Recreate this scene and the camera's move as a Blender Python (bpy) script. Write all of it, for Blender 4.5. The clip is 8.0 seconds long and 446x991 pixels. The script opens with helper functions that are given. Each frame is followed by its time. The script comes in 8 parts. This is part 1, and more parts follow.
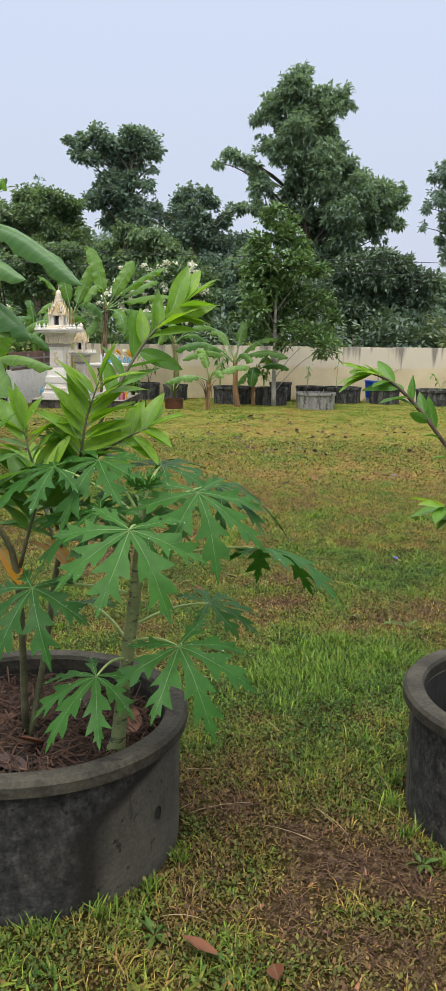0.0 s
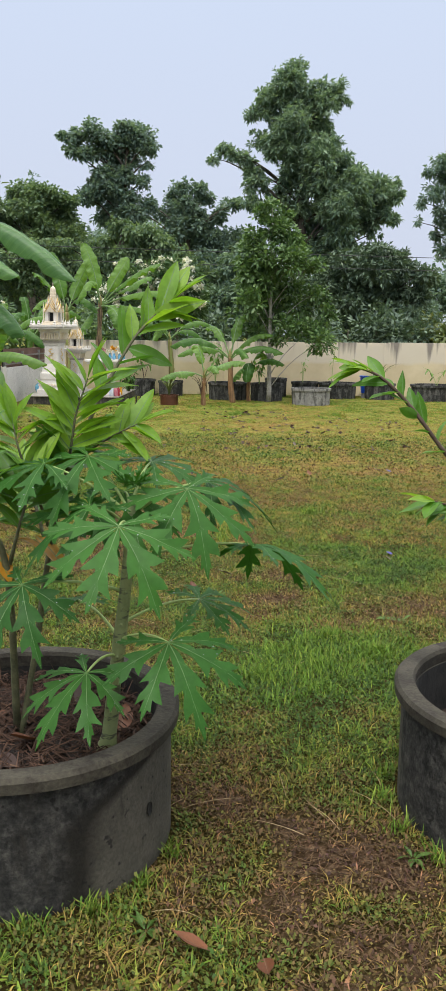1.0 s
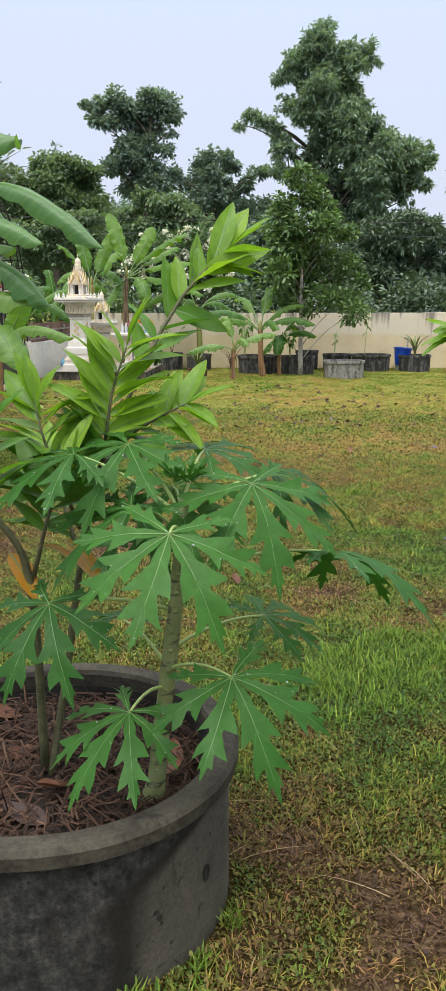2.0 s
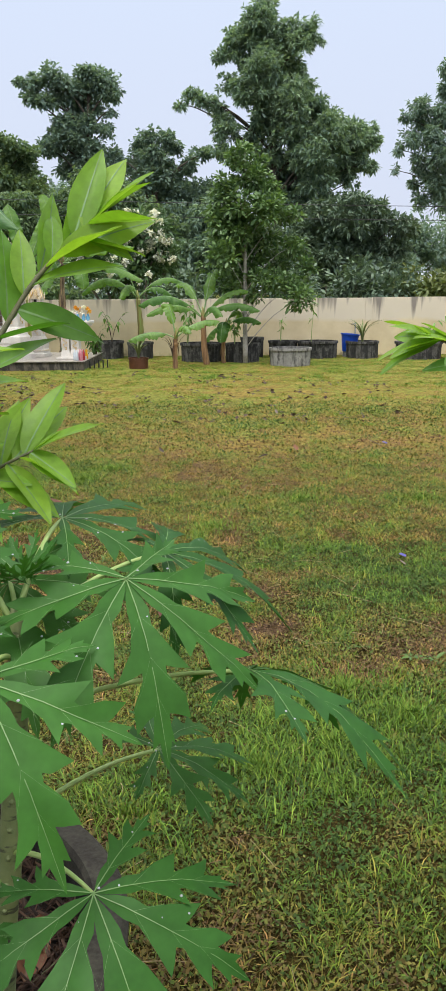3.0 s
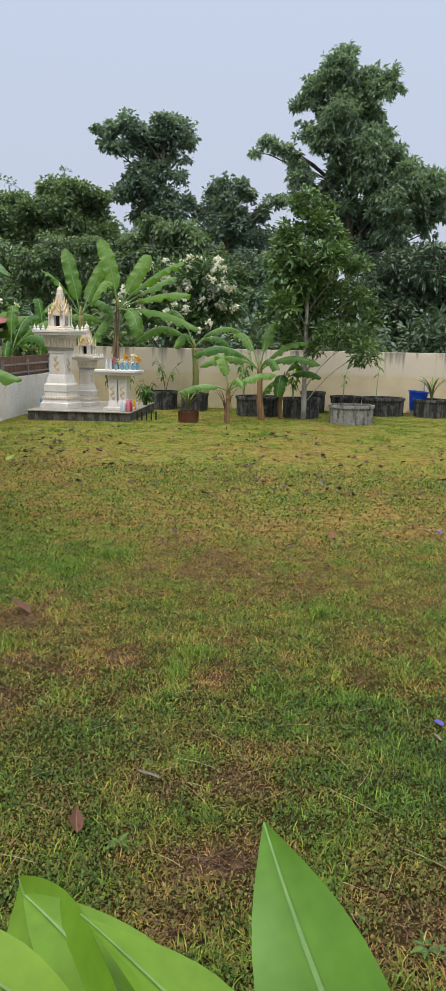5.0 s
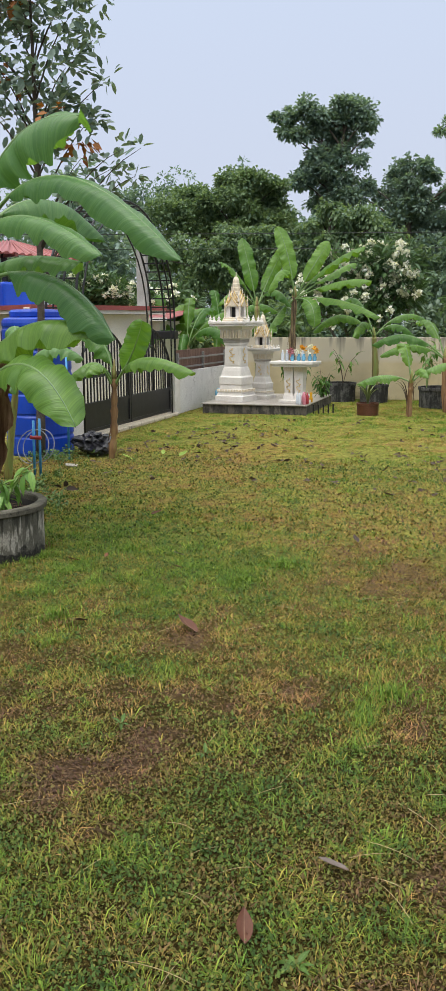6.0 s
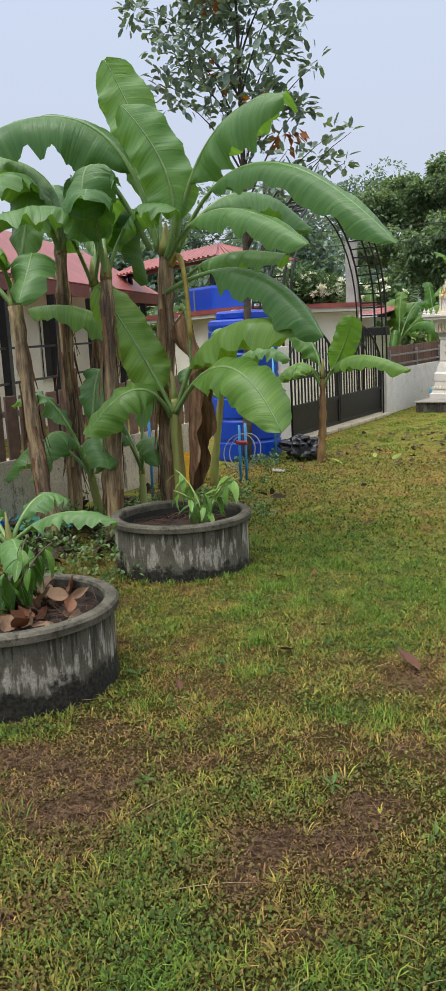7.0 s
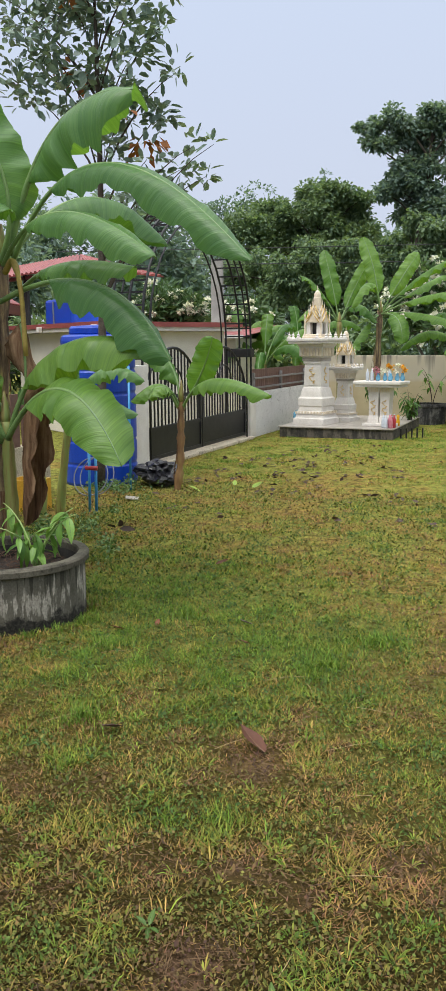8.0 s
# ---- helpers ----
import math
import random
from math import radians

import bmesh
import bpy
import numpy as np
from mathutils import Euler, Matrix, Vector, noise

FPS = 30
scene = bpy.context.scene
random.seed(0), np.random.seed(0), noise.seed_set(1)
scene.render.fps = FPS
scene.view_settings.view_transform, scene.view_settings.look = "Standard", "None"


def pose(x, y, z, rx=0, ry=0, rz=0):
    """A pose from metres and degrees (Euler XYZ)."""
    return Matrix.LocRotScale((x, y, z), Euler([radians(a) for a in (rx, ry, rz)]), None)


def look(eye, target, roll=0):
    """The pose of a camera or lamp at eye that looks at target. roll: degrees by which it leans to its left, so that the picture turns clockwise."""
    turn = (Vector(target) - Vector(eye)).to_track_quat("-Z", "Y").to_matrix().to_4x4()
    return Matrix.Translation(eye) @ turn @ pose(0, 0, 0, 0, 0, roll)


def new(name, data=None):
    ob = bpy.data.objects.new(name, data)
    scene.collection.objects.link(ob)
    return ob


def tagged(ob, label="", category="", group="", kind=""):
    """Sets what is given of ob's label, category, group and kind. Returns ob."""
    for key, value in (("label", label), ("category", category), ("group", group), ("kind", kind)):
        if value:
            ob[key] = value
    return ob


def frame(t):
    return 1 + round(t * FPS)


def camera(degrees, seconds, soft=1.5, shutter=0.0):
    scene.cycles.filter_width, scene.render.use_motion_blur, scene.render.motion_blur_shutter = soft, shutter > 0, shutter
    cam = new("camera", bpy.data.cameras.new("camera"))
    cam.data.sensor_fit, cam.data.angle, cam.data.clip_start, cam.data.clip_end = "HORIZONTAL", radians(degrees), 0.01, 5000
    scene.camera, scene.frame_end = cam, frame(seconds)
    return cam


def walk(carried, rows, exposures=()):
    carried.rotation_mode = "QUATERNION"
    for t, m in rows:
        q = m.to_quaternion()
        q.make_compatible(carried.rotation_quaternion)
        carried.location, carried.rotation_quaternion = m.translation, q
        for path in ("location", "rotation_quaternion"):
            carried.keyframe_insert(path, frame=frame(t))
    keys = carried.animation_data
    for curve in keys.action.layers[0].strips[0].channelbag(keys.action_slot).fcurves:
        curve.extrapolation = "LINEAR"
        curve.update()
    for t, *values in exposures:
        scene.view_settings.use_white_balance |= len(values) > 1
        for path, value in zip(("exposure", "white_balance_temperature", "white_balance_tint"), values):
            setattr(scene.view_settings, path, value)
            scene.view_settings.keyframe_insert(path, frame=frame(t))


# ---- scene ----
cam = camera(28.7, 8.0, soft=0.75)
PATH = [
    (0, (0.111, 0.526, 1.507), (0.039, 2.493, 1.152), 0.8),
    (0.5, (0.134, 0.522, 1.508), (0.056, 2.487, 1.144), 0.5),
    (1, (0.13, 0.527, 1.507), (0.066, 2.493, 1.143), 0.6),
    (1.2, (0.105, 0.574, 1.492), (0.047, 2.54, 1.128), 0.6),
    (2.3, (0.002, 1.168, 1.469), (-0.135, 3.113, 1.024), -0.3),
    (2.5, (0.043, 1.285, 1.482), (-0.077, 3.23, 1.03), -0.1),
    (3, (0.102, 1.685, 1.489), (0.092, 3.632, 1.034), -0.4),
    (3.5, (0.152, 2.031, 1.527), (0.16, 3.988, 1.111), -0.2),
    (4, (0.259, 2.363, 1.542), (0.229, 4.327, 1.168), 1.3),
    (4.2, (0.278, 2.497, 1.553), (0.273, 4.462, 1.185), 2.6),
    (5.3, (0.517, 3.111, 1.596), (0.263, 5.063, 1.24), 0.9),
    (5.5, (0.501, 3.228, 1.58), (0.2, 5.172, 1.219), 1.2),
    (6, (0.323, 3.551, 1.568), (-0.238, 5.432, 1.188), -0.2),
    (6.5, (0.225, 3.783, 1.544), (-0.71, 5.51, 1.167), -3.1),
    (7, (0.106, 4.038, 1.537), (-0.891, 5.732, 1.17), -2.9),
    (7.5, (-0.037, 4.356, 1.542), (-0.908, 6.12, 1.183), -2.2),
    (8, (-0.017, 4.654, 1.561), (-0.747, 6.484, 1.221), -0.4),
]
walk(cam, [(t, look(eye, target, roll)) for t, eye, target, roll in PATH], [(0, 0.46), (1.2, 0.46), (2.5, 0.70), (3.5, 0.36), (4.0, 0.22), (4.2, 0.24), (5.5, 0.32), (6.0, 0.42), (6.5, 0.44), (7.0, 0.40), (7.5, 0.46), (8.0, 0.42)])

# ---- light: an overcast, slightly violet morning sky ----
SKY_STRENGTH = 1.0
world = bpy.data.worlds.new("overcast_sky")
scene.world = world
world.use_nodes = True
wn, wl = world.node_tree.nodes, world.node_tree.links
wn.clear()
w_out = wn.new("ShaderNodeOutputWorld")
w_bg = wn.new("ShaderNodeBackground")
w_sky = wn.new("ShaderNodeTexSky")
w_sky.sky_type = "NISHITA"
w_sky.sun_disc = False
w_sky.sun_elevation, w_sky.sun_rotation = radians(64), radians(198)
w_sky.dust_density, w_sky.air_density = 4.0, 1.2
w_dim = wn.new("ShaderNodeVectorMath")
w_dim.operation = "SCALE"
w_dim.inputs["Scale"].default_value = 0.08
wl.new(w_sky.outputs["Color"], w_dim.inputs[0])
w_geo = wn.new("ShaderNodeTexCoord")
w_sep = wn.new("ShaderNodeSeparateXYZ")
wl.new(w_geo.outputs["Generated"], w_sep.inputs[0])
w_ramp = wn.new("ShaderNodeValToRGB")
cr = w_ramp.color_ramp
cr.elements[0].position, cr.elements[0].color = 0.0, (0.47, 0.51, 0.60, 1)
cr.elements[1].position, cr.elements[1].color = 1.0, (2.04, 2.04, 2.02, 1)
for at, col in ((0.10, (0.485, 0.53, 0.645, 1)), (0.40, (0.495, 0.57, 0.715, 1)), (0.6, (1.17, 1.2, 1.27, 1))):
    e = cr.elements.new(at)
    e.color = col
wl.new(w_sep.outputs["Z"], w_ramp.inputs[0])
w_mix = wn.new("ShaderNodeMix")
w_mix.data_type = "RGBA"
w_mix.inputs["Factor"].default_value = 0.93
wl.new(w_dim.outputs[0], w_mix.inputs[6])
wl.new(w_ramp.outputs["Color"], w_mix.inputs[7])
wl.new(w_mix.outputs[2], w_bg.inputs["Color"])
w_bg.inputs["Strength"].default_value = SKY_STRENGTH
wl.new(w_bg.outputs[0], w_out.inputs[0])

sun = new("sun", bpy.data.lights.new("sun", "SUN"))
sun.data.energy, sun.data.angle, sun.data.color = 1.6, radians(30), (1.0, 0.97, 0.92)
sun.matrix_world = look((-2, -6, 13), (0, 0, 0))
scene.view_settings.exposure = 0.3

# ---- materials ----


class Mat:
    """A small wrapper that builds one procedural material."""

    def __init__(self, name):
        self.m = bpy.data.materials.new(name)
        self.m.use_nodes = True
        self.n, self.l = self.m.node_tree.nodes, self.m.node_tree.links
        self.b = self.n["Principled BSDF"]
        self.out = self.n["Material Output"]
        self.tc = self.n.new("ShaderNodeTexCoord")

    def noise(self, scale, detail=4.0, stretch=(1, 1, 1), rough=0.6, coord="Object"):
        mp = self.n.new("ShaderNodeMapping")
        mp.inputs["Scale"].default_value = stretch
        self.l.new(self.tc.outputs[coord], mp.inputs[0])
        t = self.n.new("ShaderNodeTexNoise")
        t.inputs["Scale"].default_value, t.inputs["Detail"].default_value = scale, detail
        t.inputs["Roughness"].default_value = rough
        self.l.new(mp.outputs[0], t.inputs["Vector"])
        return t.outputs["Fac"]

    def world_noise(self, scale, detail=4.0):
        g = self.n.new("ShaderNodeNewGeometry")
        t = self.n.new("ShaderNodeTexNoise")
        t.inputs["Scale"].default_value, t.inputs["Detail"].default_value = scale, detail
        self.l.new(g.outputs["Position"], t.inputs["Vector"])
        return t.outputs["Fac"]

    def ramp(self, fac, stops):
        r = self.n.new("ShaderNodeValToRGB")
        els = r.color_ramp.elements
        while len(els) < len(stops):
            els.new(0.5)
        for e, (p, c) in zip(els, stops):
            e.position = p
            e.color = (*c, 1) if len(c) == 3 else c
        self.l.new(fac, r.inputs[0])
        return r.outputs["Color"]

    def mix(self, fac, a, b, mode="MIX"):
        x = self.n.new("ShaderNodeMix")
        x.data_type, x.blend_type = "RGBA", mode
        for sock, v in ((x.inputs[0], fac), (x.inputs[6], a), (x.inputs[7], b)):
            if isinstance(v, (int, float)):
                sock.default_value = v
            elif isinstance(v, tuple):
                sock.default_value = (*v, 1)
            else:
                self.l.new(v, sock)
        return x.outputs[2]

    def math(self, op, a, b=0.0):
        x = self.n.new("ShaderNodeMath")
        x.operation = op
        for sock, v in zip(x.inputs, (a, b)):
            if isinstance(v, (int, float)):
                sock.default_value = v
            else:
                self.l.new(v, sock)
        return x.outputs[0]

    def random(self):
        return self.n.new("ShaderNodeObjectInfo").outputs["Random"]

    def island(self):
        return self.n.new("ShaderNodeNewGeometry").outputs["Random Per Island"]

    def attr(self, name):
        a = self.n.new("ShaderNodeAttribute")
        a.attribute_name = name
        return a.outputs["Fac"]

    def bump(self, height, strength=0.3, distance=0.01):
        b = self.n.new("ShaderNodeBump")
        b.inputs["Strength"].default_value, b.inputs["Distance"].default_value = strength, distance
        self.l.new(height, b.inputs["Height"])
        self.l.new(b.outputs[0], self.b.inputs["Normal"])
        return self

    def finish(self, colour, rough=0.7, metal=0.0, spec=0.5, through_light=0.0, tint=(1.0, 1.0, 1.0)):
        if isinstance(colour, tuple):
            self.b.inputs["Base Color"].default_value = (*colour, 1)
        else:
            self.l.new(colour, self.b.inputs["Base Color"])
        if isinstance(rough, (int, float)):
            self.b.inputs["Roughness"].default_value = rough
        else:
            self.l.new(rough, self.b.inputs["Roughness"])
        self.b.inputs["Metallic"].default_value = metal
        self.b.inputs["Specular IOR Level"].default_value = spec
        if through_light:
            tr = self.n.new("ShaderNodeBsdfTranslucent")
            c = self.mix(1.0, colour, tint, "MULTIPLY")
            self.l.new(c, tr.inputs[0])
            mx = self.n.new("ShaderNodeMixShader")
            mx.inputs[0].default_value = through_light
            self.l.new(self.b.outputs[0], mx.inputs[1])
            self.l.new(tr.outputs[0], mx.inputs[2])
            self.l.new(mx.outputs[0], self.out.inputs["Surface"])
        return self.m


def leafy(name, dark, light, rough=0.4, island=True, grain=40.0, yellow=None, through_light=0.25, patch=1.2, spec=0.4):
    """Foliage: varied leaf by leaf, in broad patches and in fine grain."""
    k = Mat(name)
    f = k.island() if island else k.random()
    f = k.math("ADD", k.math("MULTIPLY", f, 0.6), k.math("MULTIPLY", k.world_noise(patch, 3), 0.4))
    stops = [(0.15, dark), (0.8, light)]
    if yellow:
        stops += [(0.97, yellow)]
    col = k.ramp(f, stops)
    fine = k.ramp(k.noise(grain, 3), [(0.3, (0.8, 0.8, 0.8)), (0.7, (1.1, 1.1, 1.1))])
    col = k.mix(1.0, col, fine, "MULTIPLY")
    return k.finish(col, rough, spec=spec, through_light=through_light, tint=(1.25, 1.25, 0.6))


def plain(name, a, b, scale=6.0, rough=0.7, metal=0.0, bump=0.2, fine=60.0, dist=0.004, spec=0.5, rnd=0.0):
    """A mottled solid surface: broad mottling, fine grain and relief."""
    k = Mat(name)
    col = k.ramp(k.noise(scale, 6), [(0.3, a), (0.7, b)])
    col = k.mix(1.0, col, k.ramp(k.noise(fine, 4), [(0.3, (0.85, 0.85, 0.85)), (0.7, (1.08, 1.08, 1.08))]), "MULTIPLY")
    if rnd:
        col = k.mix(1.0, col, k.ramp(k.random(), [(0.0, (1 - rnd,) * 3), (1.0, (1 + rnd,) * 3)]), "MULTIPLY")
    k.bump(k.noise(fine, 5), bump, dist)
    return k.finish(col, rough, metal, spec)


def concrete_stained(name, base, pale, dark, streak=0.5, fall=0.16, algae=0.0):
    """Weathered cast concrete with black algae running down it."""
    k = Mat(name)
    col = k.ramp(k.noise(5, 7), [(0.3, base), (0.7, pale)])
    pit = k.noise(90, 4)
    runs = k.noise(11, 7, (1.0, 1.0, fall), 0.7)
    blots = k.noise(6.0, 10, rough=0.75)
    f = k.math("MULTIPLY", k.math("ADD", k.math("MULTIPLY", runs, 0.6), k.math("MULTIPLY", blots, 0.55)), 1.0)
    if algae:
        sep = k.n.new("ShaderNodeSeparateXYZ")
        k.l.new(k.tc.outputs["Object"], sep.inputs[0])
        f = k.math("ADD", f, k.math("MULTIPLY", k.math("SUBTRACT", 0.20, sep.outputs["Z"]), algae))
    mask = k.ramp(f, [(streak - 0.03, (0, 0, 0)), (streak + 0.05, (0.85, 0.85, 0.85)), (streak + 0.16, (1, 1, 1))])
    col = k.mix(mask, col, dark)
    col = k.mix(1.0, col, k.ramp(pit, [(0.3, (0.70, 0.70, 0.70)), (0.65, (1.12, 1.12, 1.12))]), "MULTIPLY")
    holes = k.noise(34, 3, rough=0.4)
    col = k.mix(k.ramp(holes, [(0.66, (0, 0, 0)), (0.72, (0.8, 0.8, 0.8))]), col, dark)
    k.bump(k.math("ADD", pit, k.math("MULTIPLY", blots, 0.8)), 0.5, 0.006)
    return k.finish(col, 0.85, spec=0.3)


def ring_concrete(name, seam):
    """Grey cast ring: pitted and sooty on one side of a curved black seam stain, smoother on the other."""
    k = Mat(name)
    sep = k.n.new("ShaderNodeSeparateXYZ")
    k.l.new(k.tc.outputs["Object"], sep.inputs[0])
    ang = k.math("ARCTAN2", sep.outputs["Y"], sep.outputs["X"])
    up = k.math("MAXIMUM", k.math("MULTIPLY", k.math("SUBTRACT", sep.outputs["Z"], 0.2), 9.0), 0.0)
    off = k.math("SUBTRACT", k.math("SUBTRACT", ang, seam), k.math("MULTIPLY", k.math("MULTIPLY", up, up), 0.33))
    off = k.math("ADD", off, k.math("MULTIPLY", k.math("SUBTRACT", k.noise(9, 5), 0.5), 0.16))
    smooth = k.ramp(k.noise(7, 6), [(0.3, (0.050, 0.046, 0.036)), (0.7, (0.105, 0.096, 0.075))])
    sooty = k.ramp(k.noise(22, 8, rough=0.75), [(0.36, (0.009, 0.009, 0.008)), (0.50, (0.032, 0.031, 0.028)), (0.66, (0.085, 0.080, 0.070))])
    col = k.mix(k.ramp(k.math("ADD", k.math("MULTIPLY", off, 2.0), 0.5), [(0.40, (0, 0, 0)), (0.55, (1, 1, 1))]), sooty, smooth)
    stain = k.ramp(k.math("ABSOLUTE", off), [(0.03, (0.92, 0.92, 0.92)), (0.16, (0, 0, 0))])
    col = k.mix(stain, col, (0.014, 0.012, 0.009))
    drip = k.ramp(k.noise(13, 7, (1.0, 1.0, 0.25), 0.7), [(0.58, (0, 0, 0)), (0.68, (0.7, 0.7, 0.7))])
    col = k.mix(drip, col, (0.026, 0.023, 0.018))
    col = k.mix(1.0, col, k.ramp(k.noise(95, 4), [(0.3, (0.72, 0.72, 0.72)), (0.65, (1.12, 1.12, 1.12))]), "MULTIPLY")
    col = k.mix(k.ramp(k.noise(38, 3, rough=0.4), [(0.66, (0, 0, 0)), (0.71, (0.85, 0.85, 0.85))]), col, (0.010, 0.009, 0.008))
    k.bump(k.math("ADD", k.noise(95, 4), k.noise(20, 8)), 0.5, 0.006)
    return k.finish(col, 0.85, spec=0.3)


M = {}
def ring_dripped(name, foot, lime):
    """Cast ring streaked by rain: pale lime runs, thin dark drips from the rim, black growth at the foot."""
    k = Mat(name)
    sep = k.n.new("ShaderNodeSeparateXYZ")
    k.l.new(k.tc.outputs["Object"], sep.inputs[0])
    z = sep.outputs["Z"]
    col = k.ramp(k.noise(6, 7), [(0.3, (0.070, 0.066, 0.050)), (0.7, (0.135, 0.127, 0.100))])
    runs = k.math("ADD", k.noise(17, 6, (1.0, 1.0, 0.22), 0.65), k.math("MULTIPLY", k.math("ABSOLUTE", k.math("SUBTRACT", z, 0.17)), -0.8))
    col = k.mix(k.ramp(runs, [(lime, (0, 0, 0)), (lime + 0.06, (1, 1, 1))]), col, k.ramp(k.noise(50, 5), [(0.3, (0.22, 0.205, 0.17)), (0.7, (0.40, 0.375, 0.32))]))
    drips = k.math("ADD", k.noise(40, 5, (1.0, 1.0, 0.06), 0.6), k.math("MULTIPLY", k.math("SUBTRACT", z, 0.22), 0.7))
    col = k.mix(k.ramp(drips, [(0.56, (0, 0, 0)), (0.64, (0.85, 0.85, 0.85))]), col, (0.030, 0.029, 0.020))
    growth = k.math("ADD", k.noise(9, 9, rough=0.7), k.math("MULTIPLY", k.math("SUBTRACT", foot, z), 2.6))
    col = k.mix(k.ramp(growth, [(0.50, (0, 0, 0)), (0.60, (0.95, 0.95, 0.95))]), col, k.ramp(k.noise(60, 5), [(0.4, (0.006, 0.006, 0.005)), (0.75, (0.045, 0.041, 0.033))]))
    col = k.mix(1.0, col, k.ramp(k.noise(95, 4), [(0.3, (0.75, 0.75, 0.75)), (0.65, (1.12, 1.12, 1.12))]), "MULTIPLY")
    k.bump(k.math("ADD", k.noise(95, 4), k.noise(20, 8)), 0.5, 0.006)
    return k.finish(col, 0.85, spec=0.3)


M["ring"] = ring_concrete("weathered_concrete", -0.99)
M["ring_plain"] = ring_concrete("sooty_concrete", -2.2)
M["ring_dark"] = ring_dripped("mossy_concrete", 0.10, 0.45)
M["ring_black"] = ring_dripped("algae_streaked_concrete", 0.15, 0.46)
# near-black that stands for the shade inside the concrete rings
M["shade_lining"] = plain("black_shade_lining", (0.006, 0.006, 0.005), (0.026, 0.024, 0.020), 14, 0.95, bump=0.6, fine=90)
M["rim"] = concrete_stained("rim_concrete", (0.028, 0.025, 0.018), (0.078, 0.069, 0.050), (0.028, 0.023, 0.017), 0.60, 1.0)
M["rim_grey"] = concrete_stained("worn_grey_rim", (0.046, 0.042, 0.031), (0.150, 0.138, 0.105), (0.030, 0.027, 0.020), 0.60, 0.8)
M["potdark"] = concrete_stained("dark_pot_concrete", (0.07, 0.068, 0.063), (0.16, 0.155, 0.148), (0.02, 0.02, 0.02), 0.55)
M["potgrey"] = concrete_stained("grey_pot_concrete", (0.20, 0.195, 0.18), (0.33, 0.32, 0.295), (0.055, 0.055, 0.05), 0.60)
M["brownpot"] = plain("brown_glazed_clay", (0.06, 0.02, 0.012), (0.12, 0.045, 0.025), 8, 0.35)
M["mulch"] = plain("dark_mulch", (0.008, 0.005, 0.003), (0.038, 0.022, 0.014), 30, 0.95, bump=0.9, fine=90, dist=0.02)
M["straw_red"] = leafy("rotting_stalks", (0.014, 0.007, 0.005), (0.105, 0.056, 0.034), 0.9, True, 30, None, 0.0)
M["straw_dry"] = leafy("dry_straw", (0.030, 0.017, 0.009), (0.185, 0.112, 0.052), 0.85, True, 30, (0.42, 0.32, 0.17), 0.1)
M["white"] = plain("white_paint", (0.60, 0.56, 0.51), (0.73, 0.70, 0.65), 5, 0.55, bump=0.15, fine=70)
M["cream"] = plain("cream_trim_paint", (0.60, 0.50, 0.36), (0.74, 0.66, 0.52), 20, 0.5)
M["gold"] = plain("gold_paint", (0.55, 0.36, 0.10), (0.75, 0.55, 0.20), 25, 0.35, 0.4)
M["marble"] = plain("grey_stone_tile", (0.26, 0.23, 0.20), (0.42, 0.39, 0.35), 6, 0.35)
M["tile_side"] = concrete_stained("stained_plinth_side", (0.085, 0.072, 0.058), (0.17, 0.15, 0.125), (0.035, 0.033, 0.03), 0.56)
M["black"] = plain("black_gate_paint", (0.010, 0.010, 0.011), (0.022, 0.022, 0.024), 8, 0.45, 0.2)
M["tank"] = plain("blue_plastic", (0.004, 0.042, 0.36), (0.006, 0.058, 0.47), 3, 0.35, bump=0.05)
M["bucket"] = plain("blue_bucket_plastic", (0.006, 0.05, 0.36), (0.01, 0.07, 0.48), 6, 0.35, bump=0.05)
M["pipe"] = plain("blue_pvc", (0.03, 0.22, 0.52), (0.06, 0.30, 0.60), 10, 0.4)
M["hose"] = plain("grey_hose", (0.13, 0.15, 0.17), (0.20, 0.22, 0.24), 10, 0.5)
M["bag"] = plain("black_plastic_sheet", (0.006, 0.006, 0.008), (0.02, 0.02, 0.025), 6, 0.28, bump=0.6, fine=14, dist=0.02)
M["roof"] = plain("red_roof_sheet", (0.22, 0.05, 0.045), (0.33, 0.085, 0.075), 2.5, 0.45, 0.0, 0.1)
M["fascia"] = plain("brown_red_fascia", (0.11, 0.03, 0.025), (0.17, 0.05, 0.04), 3, 0.5)
M["housewall"] = plain("cream_house_wall", (0.74, 0.69, 0.58), (0.84, 0.80, 0.70), 2, 0.8)
M["slat"] = plain("brown_fence_board", (0.125, 0.068, 0.050), (0.21, 0.12, 0.092), 9, 0.7, rnd=0.18)
M["rail"] = plain("grey_rail_paint", (0.18, 0.17, 0.165), (0.27, 0.26, 0.25), 9, 0.6)
M["pole"] = plain("concrete_pole", (0.22, 0.21, 0.20), (0.34, 0.33, 0.31), 3, 0.85, bump=0.4)
M["yellow"] = plain("yellow_plastic", (0.55, 0.30, 0.03), (0.70, 0.42, 0.05), 6, 0.4)
M["garland"] = plain("marigold", (0.70, 0.33, 0.01), (0.85, 0.46, 0.02), 60, 0.8)
M["blueglass"] = plain("blue_vase_glaze", (0.10, 0.32, 0.50), (0.2, 0.45, 0.62), 12, 0.2)
M["pink"] = plain("pink_plastic", (0.42, 0.12, 0.15), (0.60, 0.26, 0.30), 12, 0.4)
M["red"] = plain("red_plastic", (0.30, 0.02, 0.03), (0.42, 0.04, 0.05), 12, 0.35)
M["bottle"] = plain("clear_bottle", (0.5, 0.55, 0.6), (0.62, 0.66, 0.7), 12, 0.15)
